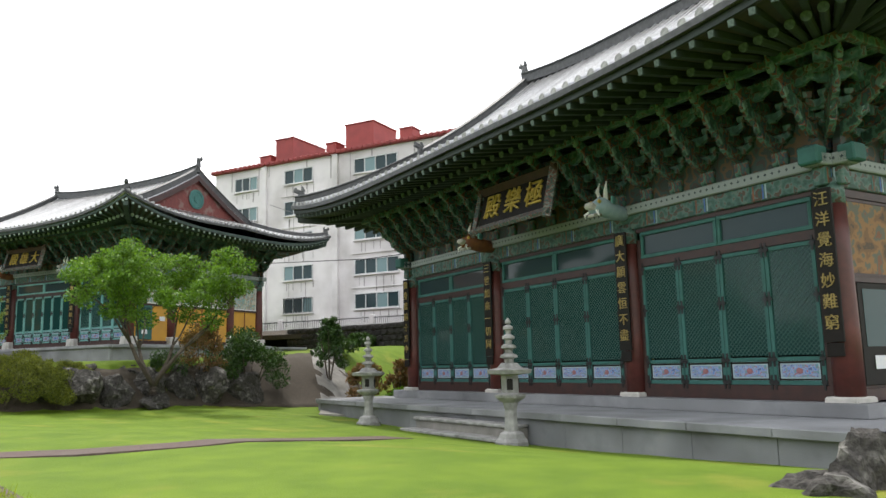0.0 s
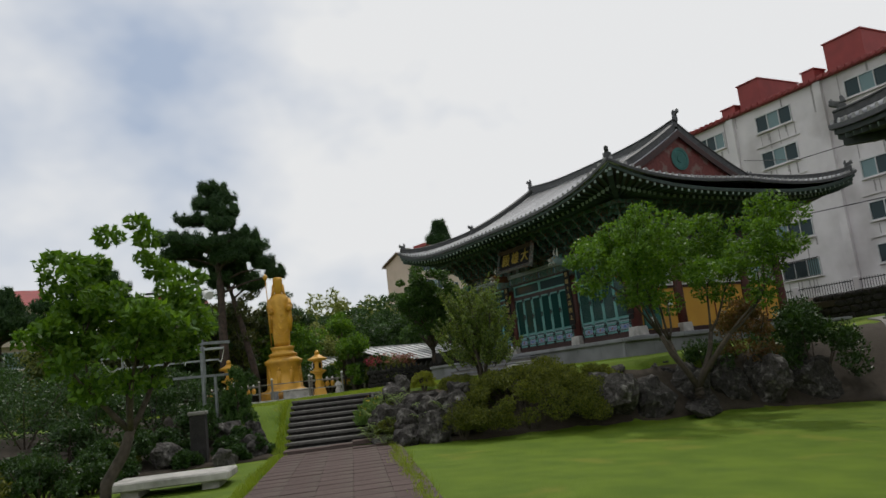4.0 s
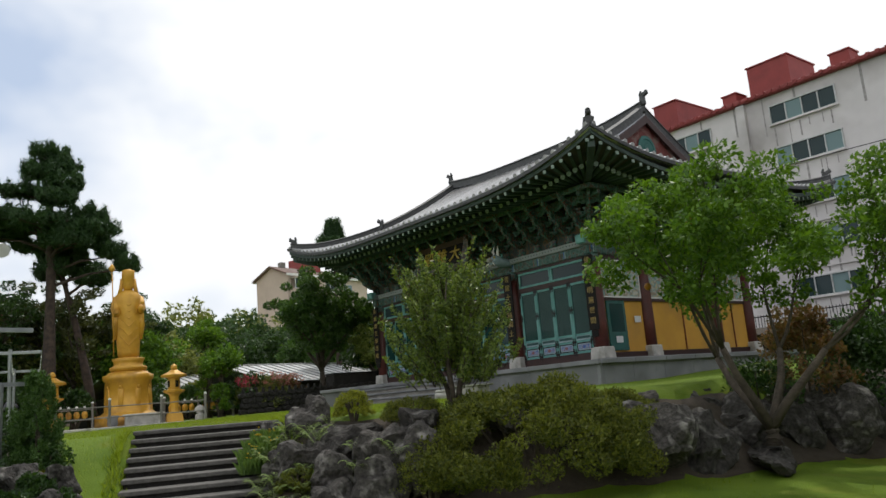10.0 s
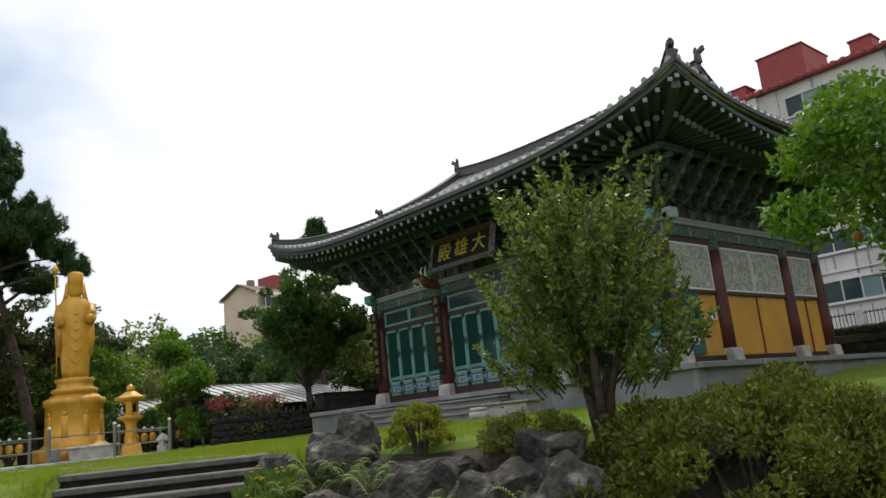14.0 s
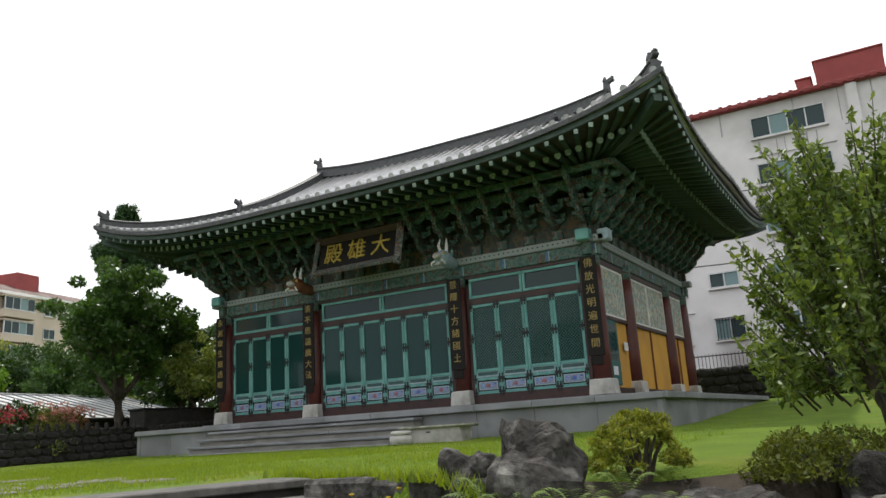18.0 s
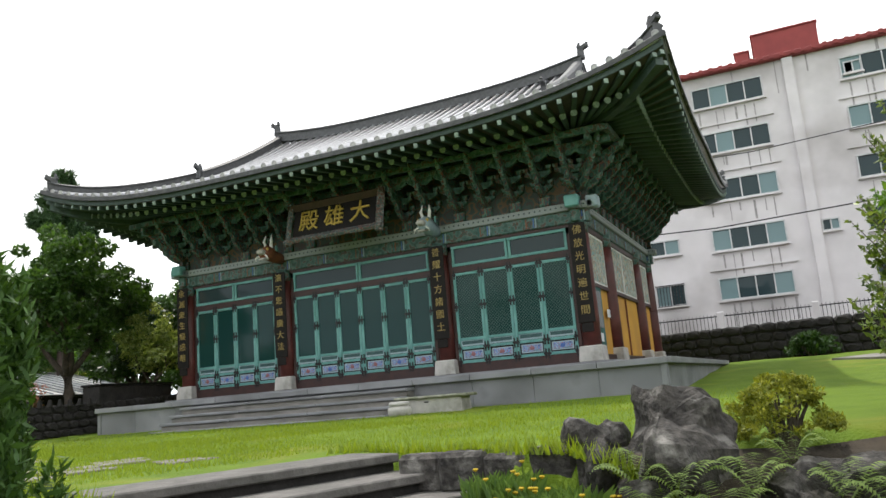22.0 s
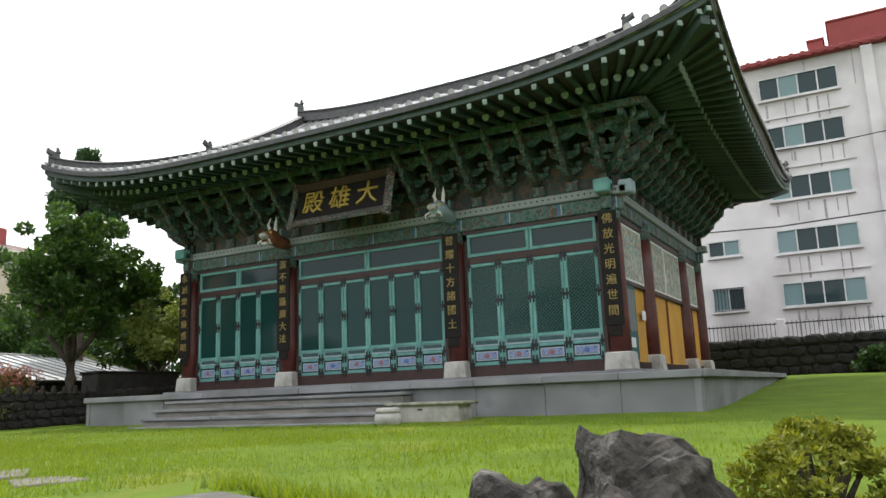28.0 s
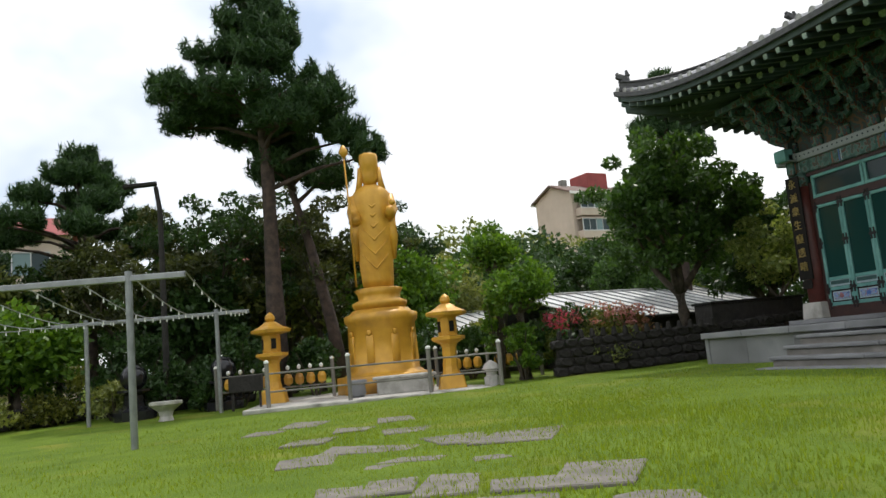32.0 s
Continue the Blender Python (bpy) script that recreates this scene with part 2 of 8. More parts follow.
M_GREENBEAM = pattern_mat("painted beam", [(0.028, 0.066, 0.055), (0.038, 0.095, 0.078), (0.055, 0.13, 0.11), (0.1, 0.15, 0.135), (0.085, 0.045, 0.032), (0.03, 0.075, 0.06)], 7.5)
M_DOTBEAM = dot_mat("dotted beam", (0.036, 0.055, 0.07), (0.26, 0.29, 0.29), 7.0)
M_BRACKET = pattern_mat("painted bracket", [(0.022, 0.05, 0.042), (0.03, 0.085, 0.062), (0.075, 0.16, 0.125), (0.13, 0.045, 0.024), (0.02, 0.045, 0.06), (0.03, 0.085, 0.062)], 8.5)
M_BOARDTRIM = pattern_mat("painted board trim", [(0.03, 0.06, 0.055), (0.07, 0.1, 0.09), (0.12, 0.045, 0.035), (0.18, 0.2, 0.18), (0.04, 0.08, 0.1)], 11.0)
M_BRACKTIP = mat("bracket tip", (0.13, 0.2, 0.17), (0.06, 0.12, 0.1), 9, 0.6, vary=0.2)
M_ORANGEPAINT = mat("ochre red paint", (0.24, 0.085, 0.03), (0.15, 0.05, 0.025), 6, 0.6)
# painted wall, its tones lowered further to deepen the shadow under the eaves
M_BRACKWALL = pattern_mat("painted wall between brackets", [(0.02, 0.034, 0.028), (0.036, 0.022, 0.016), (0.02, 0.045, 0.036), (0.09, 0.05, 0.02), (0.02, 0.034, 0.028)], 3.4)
M_YELLOWFLOWER = leaf_mat("yellow flowers", (0.6, 0.45, 0.03), (0.5, 0.35, 0.02), 0.6, 0.2)
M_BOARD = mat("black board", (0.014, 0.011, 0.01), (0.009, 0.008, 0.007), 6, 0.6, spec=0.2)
M_GOLDTEXT = mat("gold letters", (0.55, 0.40, 0.08), (0.42, 0.29, 0.05), 9, 0.4, metal=0.2)
M_GOLD = mat("gold paint", (0.66, 0.36, 0.04), (0.54, 0.28, 0.03), 3.0, 0.4, metal=0.12, bump=0.12, bscale=18, c3=(0.30, 0.15, 0.03), c3scale=1.1, c3amount=0.25)
M_YELLOW = mat("ochre wall", (0.60, 0.33, 0.045), (0.53, 0.28, 0.04), 1.5, 0.8, c3=(0.45, 0.24, 0.05), c3scale=0.8)
M_MURAL = pattern_mat("mural", [(0.16, 0.27, 0.25), (0.3, 0.38, 0.35), (0.44, 0.45, 0.41), (0.3, 0.23, 0.17), (0.2, 0.36, 0.36), (0.46, 0.4, 0.26), (0.5, 0.5, 0.46)], 3.4, 0.65, 5.0)
M_OCHREMURAL = pattern_mat("ochre mural", [(0.07, 0.045, 0.025), (0.16, 0.08, 0.03), (0.24, 0.12, 0.04), (0.1, 0.1, 0.07), (0.18, 0.07, 0.03)], 3.0, 0.65, 4.0)
M_WHITE = mat("white paint", (0.75, 0.75, 0.73), (0.66, 0.66, 0.64), 5, 0.6)
M_BLUE = mat("blue motif", (0.07, 0.15, 0.42), (0.05, 0.11, 0.33), 8, 0.6)
M_PINK = mat("red motif", (0.3, 0.13, 0.14), (0.22, 0.09, 0.1), 8, 0.6)
M_LILAC = mat("pale blue panel", (0.34, 0.43, 0.47), (0.26, 0.36, 0.4), 8, 0.6)
M_IRON = mat("dark iron", (0.03, 0.03, 0.032), scale=12, rough=0.5, metal=0.6)
M_DOORPAINT = pattern_mat("painted door panel", [(0.07, 0.1, 0.24), (0.34, 0.4, 0.46), (0.1, 0.19, 0.46), (0.24, 0.34, 0.5), (0.3, 0.13, 0.17), (0.1, 0.26, 0.3)], 17.0, 0.6, 0.5)
M_RAILBAND = mat("dark teal band", (0.035, 0.1, 0.1), (0.022, 0.06, 0.065), 14, 0.55)
M_GOLDDIM = mat("aged gold letters", (0.36, 0.27, 0.085), (0.24, 0.17, 0.05), 9, 0.5, metal=0.1)
M_GLASS = glass_mat("door glass", (0.012, 0.045, 0.042), 0.06)
M_GLASS2 = glass_mat("window glass", (0.03, 0.05, 0.055), 0.05)
M_LATTICE = mat("lattice bars", (0.05, 0.12, 0.105), scale=8, rough=0.6)
M_APT = mat("apartment plaster", (0.66, 0.635, 0.64), (0.58, 0.56, 0.565), 0.8, 0.9, bump=0.1, c3=(0.3, 0.28, 0.27), c3scale=0.22, c3amount=0.35)
M_APTSTREAK = mat("soot streak", (0.22, 0.21, 0.205), (0.4, 0.385, 0.38), 5, 0.95)
M_REDROOF = mat("red roofing", (0.27, 0.045, 0.042), (0.21, 0.035, 0.034), 1.2, 0.7, vary=0.06)
M_CREAM = mat("cream plaster", (0.55, 0.46, 0.38), (0.47, 0.39, 0.32), 0.6, 0.9, vary=0.05)
M_ALU = mat("window frame", (0.55, 0.57, 0.57), scale=5, rough=0.5, metal=0.1)
M_GALV = mat("galvanised steel", (0.34, 0.355, 0.365), (0.25, 0.265, 0.275), 6, 0.42, metal=0.7)
M_SHEET = mat("pale sheet roof", (0.62, 0.63, 0.63), (0.5, 0.51, 0.51), 1.2, 0.5, c3=(0.35, 0.33, 0.3), c3scale=0.7)
M_BARK = mat("bark", (0.10, 0.08, 0.06), (0.05, 0.04, 0.03), 7, 0.95, bump=1.0, bscale=16)
M_PINEBARK = mat("pine bark", (0.09, 0.062, 0.05), (0.035, 0.027, 0.023), 5, 0.95, bump=1.0, bscale=12)
M_LEAF = leaf_mat("citrus leaves", (0.14, 0.26, 0.025), (0.045, 0.11, 0.014))
M_LEAF2 = leaf_mat("olive leaves", (0.25, 0.28, 0.085), (0.075, 0.105, 0.03))
M_DARKLEAF = leaf_mat("dark leaves", (0.05, 0.105, 0.026), (0.018, 0.045, 0.012), 0.4, 0.25)
M_NEEDLE = leaf_mat("pine needles", (0.05, 0.105, 0.034), (0.018, 0.048, 0.016), 0.6, 0.2)
M_BUSH = leaf_mat("azalea leaves", (0.15, 0.16, 0.02), (0.03, 0.046, 0.008), 0.6, 0.25)
M_FERN = leaf_mat("fern", (0.2, 0.28, 0.07), (0.09, 0.15, 0.035), 0.6, 0.4)
M_RUST = leaf_mat("reddish leaves", (0.22, 0.11, 0.06), (0.1, 0.09, 0.03), 0.6, 0.3)
M_ORANGE = mat("orange fruit", (0.5, 0.21, 0.025), (0.4, 0.17, 0.025), 20, 0.45)
M_BLACKSTONE = mat("polished black stone", (0.02, 0.02, 0.024), scale=10, rough=0.12)
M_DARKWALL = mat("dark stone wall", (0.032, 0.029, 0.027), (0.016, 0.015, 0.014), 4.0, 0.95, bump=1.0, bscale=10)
M_PAPER = mat("paper notice", (0.7, 0.7, 0.7), (0.6, 0.62, 0.66), 14, 0.8)


# ---- mesh helpers ----
def part(name, bm, material, parent=None, label="", smooth=False):
    """Links a bmesh as one mesh object, under a thing or a part if one is given."""
    me = bpy.data.meshes.new(name)
    bm.to_mesh(me)
    bm.free()
    return link(name, me, material, parent, label, smooth)


def link(name, me, material=None, parent=None, label="", smooth=False):
    if material and not me.materials:
        me.materials.append(material)
    if smooth:
        me.polygons.foreach_set("use_smooth", [True] * len(me.polygons))
    ob = new(name, me)
    if parent is not None:
        ob.parent = parent
    if label:
        ob["label"] = label
    return ob


def piece(name, me, parent, m):
    """One more object on a shared mesh, at the pose m under its parent."""
    ob = new(name, me)
    ob.parent = parent
    ob.matrix_basis = m
    return ob


def thing(name, label, category, group="", kind="", m=None):
    ob = new(name)
    ob.empty_display_size = 0.2
    if m is not None:
        ob.matrix_basis = m
    return tagged(ob, label, category, group, kind)


def add_box(bm, c, s, rot=None, bevel=0.0, taper=1.0):
    """A box at centre c with sides s; taper scales its top."""
    r = bmesh.ops.create_cube(bm, size=1.0)
    vs = r["verts"]
    for v in vs:
        k = taper if v.co.z > 0 else 1.0
        v.co = Vector((v.co.x * s[0] * k, v.co.y * s[1] * k, v.co.z * s[2]))
    if bevel:
        es = list({e for v in vs for e in v.link_edges})
        rb = bmesh.ops.bevel(bm, geom=es, offset=bevel, segments=1, affect="EDGES", profile=0.6)
        vs = list({v for f in rb["faces"] for v in f.verts} | {v for v in vs if v.is_valid})
    m = Matrix.Translation(c)
    if rot is not None:
        m = m @ Euler([radians(a) for a in rot]).to_matrix().to_4x4()
    bmesh.ops.transform(bm, matrix=m, verts=vs)
    return vs


def box(c, s, rot=None, bevel=0.0, taper=1.0):
    bm = bmesh.new()
    add_box(bm, c, s, rot, bevel, taper)
    return bm


def add_lathe(bm, profile, seg=20, centre=(0, 0, 0), flute=0, depth=0.0):
    """Turns a profile of (radius, height) round the z axis; flute gives lobes."""
    rings = []
    for r, z in profile:
        ring = []
        for k in range(seg):
            a = 2 * math.pi * k / seg
            q = r * (1 + depth * math.cos(flute * a)) if flute else r
            ring.append(bm.verts.new((centre[0] + q * math.cos(a), centre[1] + q * math.sin(a), centre[2] + z)))
        rings.append(ring)
    for a, b in zip(rings, rings[1:]):
        for k in range(seg):
            bm.faces.new((a[k], a[(k + 1) % seg], b[(k + 1) % seg], b[k]))
    bm.faces.new(rings[0][::-1])
    bm.faces.new(rings[-1])
    return bm


def lathe(profile, seg=20, centre=(0, 0, 0), flute=0, depth=0.0):
    return add_lathe(bmesh.new(), profile, seg, centre, flute, depth)


def add_tube(bm, pts, radii, seg=8):
    """A tube along points with a radius at each."""
    pts = [Vector(p) for p in pts]
    rings = []
    for k, p in enumerate(pts):
        d = (pts[min(k + 1, len(pts) - 1)] - pts[max(k - 1, 0)]).normalized()
        s = d.cross(Vector((0, 0, 1)))
        s = s.normalized() if s.length > 1e-3 else Vector((1, 0, 0))
        u = s.cross(d)
        r = radii[k] if isinstance(radii, (list, tuple)) else radii
        rings.append([bm.verts.new(p + r * (math.cos(2 * math.pi * j / seg) * s + math.sin(2 * math.pi * j / seg) * u)) for j in range(seg)])
    for a, b in zip(rings, rings[1:]):
        for j in range(seg):
            bm.faces.new((a[j], a[(j + 1) % seg], b[(j + 1) % seg], b[j]))
    bm.faces.new(rings[0][::-1])
    bm.faces.new(rings[-1])
    return bm


def tube(pts, radii, seg=8):
    return add_tube(bmesh.new(), pts, radii, seg)


def letters(text, size, thick=0.012):
    """A mesh of written characters in the built-in font, in the xz plane, facing -y."""
    cu = bpy.data.curves.new("letters", "FONT")
    cu.body, cu.size, cu.extrude = text, size, thick
    cu.align_x, cu.align_y = "CENTER", "CENTER"
    cu.resolution_u = 2
    ob = bpy.data.objects.new("letters", cu)
    me = bpy.data.meshes.new_from_object(ob)
    bpy.data.objects.remove(ob)
    me.transform(Matrix.Rotation(radians(90), 4, "X"))
    return me


# ---- the lie of the land ----
EDGE_Y = (-60, -40, -17, -14.2, -12.8, -11.8, -10.5, -8.5, -4, 2, 30, 60)
EDGE_TOP = (-4.5, -3.5, -1.6, 0.6, 3.0, 5.4, 6.4, 7.1, 7.8, 7.6, 8, 14)
EDGE_FOOT = (2.0, 3.0, 4.1, 6.4, 7.2, 7.7, 8.2, 8.7, 9.6, 12.5, 17, 18)


def low_z(x, y):
    u, v = min(max(x, 5.2), 45) - 5.2, min(max(y, -15.6), 4) + 15.6
    return -2.4 - 0.011 * u - 0.0049 * u * v


def up_z(x, y):
    return -1.04 + 0.009 * (min(max(y, -22), -12) + 12.6) + 0.022 * (min(max(y, -12), 0) + 12) + 0.05 * min(max(y, 0), 12)


def ground_z(x, y):
    a, b = float(np.interp(y, EDGE_Y, EDGE_TOP)), float(np.interp(y, EDGE_Y, EDGE_FOOT))
    k = min(max((x - a) / (b - a), 0.0), 1.0)
    k = k * k * (3 - 2 * k)
    z = up_z(x, y) * (1 - k) + low_z(x, y) * k
    a, b = -0.93 * (x - 4.3) + 0.368 * (y + 15.18), 0.368 * (x - 4.3) + 0.93 * (y + 15.18)   # along and across the stairs
    if -0.2 < a < 4.5 and abs(b) < 1.45:
        z = min(z, -2.7 + 1.41 * max(a - 0.3, 0) / 4.5)
    return z


def ground_mesh():
    near_x = np.arange(-34, 46.1, 0.4)
    near_y = np.arange(-40, 26.1, 0.4)
    far = np.array([6, 15, 35, 80, 180, 400, 900])
    xs = np.concatenate([near_x[0] - far[::-1], near_x, near_x[-1] + far])
    ys = np.concatenate([near_y[0] - far[::-1], near_y, near_y[-1] + far])
    verts, faces = [], []
    for y in ys:
        for x in xs:
            bumpy = 0.03 * noise.noise((x * 0.5, y * 0.5, 3.1)) if -34 <= x <= 46 and -40 <= y <= 26 else 0.0
            verts.append((x, y, ground_z(x, y) + bumpy))
    w = len(xs)
    for j in range(len(ys) - 1):
        for i in range(w - 1):
            a = j * w + i
            faces.append((a, a + 1, a + w + 1, a + w))
    me = bpy.data.meshes.new("ground")
    me.from_pydata(verts, [], faces)
    return me


ground = tagged(link("ground", ground_mesh(), M_GRASS, smooth=True), "mown green lawn on two levels with dry yellowish patches", "lawn", kind="structure")


# ---- the two temple halls ----
class Roof:
    """A curved hip-and-gable roof over columns from x = -w to 0 and y = 0 to d."""

    def __init__(self, w, d, over=3.0, eave=5.72, rise=3.5, lift=0.95, gable=3.4):
        self.x0, self.x1, self.y0, self.y1 = -w - over, over, -over, d + over
        self.cx, self.cy = (self.x0 + self.x1) / 2, (self.y0 + self.y1) / 2
        self.hx, self.hy = (self.x1 - self.x0) / 2, (self.y1 - self.y0) / 2
        self.eave, self.rise, self.lift, self.gable = eave, rise, lift, gable

    def f(self, d):
        u = max(d, 0.0) / self.hy
        return self.rise * (0.70 * u + 0.30 * u * u)

    def corner(self, x, y):
        sx, sy = min(abs(x - self.cx) / self.hx, 1.02), min(abs(y - self.cy) / self.hy, 1.02)
        return self.lift * sx ** 4 * sy ** 3

    def z(self, x, y, side=False):
        dy, dx = self.hy - abs(y - self.cy), self.hx - abs(x - self.cx)
        d = min(dx, dy) if dx < self.gable or side else dy
        ridge = 0.35 * (abs(x - self.cx) / self.hx) ** 3 * (dy / self.hy)
        if not side and dx >= self.gable - 0.01:   # the ridge sweeps up towards the gables
            ridge += 0.14 * (abs(x - self.cx) / (self.hx - self.gable)) ** 3 * max(0.0, (dy - self.gable) / (self.hy - self.gable)) ** 1.5
        return self.eave + self.f(d) + self.corner(x, y) + ridge


def under_z(R, x, y):
    """The height of the boards under the eave: nearly level, well below the tiles near the wall."""
    d = min(R.hy - abs(y - R.cy), R.hx - abs(x - R.cx))
    return R.eave + R.corner(x, y) + 0.13 * d


def sheet(verts_grid, thick):
    """A bmesh from a grid of points, thickened downwards."""
    bm = bmesh.new()
    top = [[bm.verts.new(p) for p in row] for row in verts_grid]
    low = [[bm.verts.new((p[0], p[1], p[2] - thick)) for p in row] for row in verts_grid]
    nj, ni = len(top), len(top[0])
    for j in range(nj - 1):
        for i in range(ni - 1):
            bm.faces.new((top[j][i], top[j][i + 1], top[j + 1][i + 1], top[j + 1][i]))
            bm.faces.new((low[j][i], low[j + 1][i], low[j + 1][i + 1], low[j][i + 1]))
    for i in range(ni - 1):
        bm.faces.new((top[0][i + 1], top[0][i], low[0][i], low[0][i + 1]))
        bm.faces.new((top[-1][i], top[-1][i + 1], low[-1][i + 1], low[-1][i]))
    for j in range(nj - 1):
        bm.faces.new((top[j][0], top[j + 1][0], low[j + 1][0], low[j][0]))
        bm.faces.new((top[j + 1][-1], top[j][-1], low[j][-1], low[j + 1][-1]))
    bmesh.ops.recalc_face_normals(bm, faces=bm.faces[:])
    return bm


def tile_row(pts, r=0.085):
    """One row of round cover tiles down the slope: a half pipe that steps at each tile."""
    verts, faces = [], []
    n = 5
    pts = [Vector(p) for p in pts]
    d = (pts[-1] - pts[0])
    side = Vector((-d.y, d.x, 0)).normalized()
    for k, p in enumerate(pts):
        for q in (1.0, 0.86) if 0 < k < len(pts) - 1 else (1.0,):
            for j in range(n + 1):
                a = math.pi * j / n
                verts.append(tuple(p + side * (math.cos(a) * r * q) + Vector((0, 0, math.sin(a) * r * q * 1.05 - 0.005))))
    rows = len(verts) // (n + 1)
    for k in range(rows - 1):
        for j in range(n):
            a = k * (n + 1) + j
            faces.append((a, a + 1, a + n + 2, a + n + 1))
    faces.append(tuple(range(n + 1)))
    me = bpy.data.meshes.new("cover_tile_course")
    me.from_pydata(verts, [], faces)
    return me


def bar_along(pts, w, h, cap=0.0):
    """A bar of w by h along points (a ridge of stacked tiles), with a wider cap course if asked."""
    bm = bmesh.new()
    pts = [Vector(p) for p in pts]
    prof = [(-w / 2, 0), (-w / 2, h * 0.72), (-w / 2 - cap, h * 0.76), (-w / 2 - cap, h * 0.86), (-w / 4, h), (w / 4, h), (w / 2 + cap, h * 0.86), (w / 2 + cap, h * 0.76), (w / 2, h * 0.72), (w / 2, 0)]
    rings = []
    for k, p in enumerate(pts):
        d = pts[min(k + 1, len(pts) - 1)] - pts[max(k - 1, 0)]
        s = Vector((-d.y, d.x, 0)).normalized()
        rings.append([bm.verts.new(p + s * a + Vector((0, 0, b))) for a, b in prof])
    m = len(prof)
    for a, b in zip(rings, rings[1:]):
        for j in range(m):
            bm.faces.new((a[j], a[(j + 1) % m], b[(j + 1) % m], b[j]))
    bm.faces.new(rings[0][::-1])
    bm.faces.new(rings[-1])
    bmesh.ops.recalc_face_normals(bm, faces=bm.faces[:])
    return bm


def finial(p, turn, s=1.0):
    """A beast-shaped ridge-end tile: a block with a raised snout and crest."""
    bm = bmesh.new()
    m = Matrix.Translation(p) @ Matrix.Rotation(turn, 4, "Z") @ Matrix.Diagonal((s, s, s, 1))
    a = bmesh.new()
    add_box(a, (0, 0, 0.2), (0.3, 0.24, 0.5), None, 0.03, 0.8)
    add_box(a, (0.16, 0, 0.48), (0.34, 0.2, 0.2), (0, -24, 0), 0.03)
    add_box(a, (-0.06, 0, 0.58), (0.16, 0.16, 0.24), (0, 12, 0), 0.02, 0.5)
    add_box(a, (0.27, 0, 0.62), (0.1, 0.12, 0.12), (0, -40, 0), 0.015, 0.6)
    bmesh.ops.transform(a, matrix=m, verts=a.verts[:])
    me = bpy.data.meshes.new("finial")
    a.to_mesh(me)
    a.free()
    bm.from_mesh(me)
    bpy.data.meshes.remove(me)
    return bm


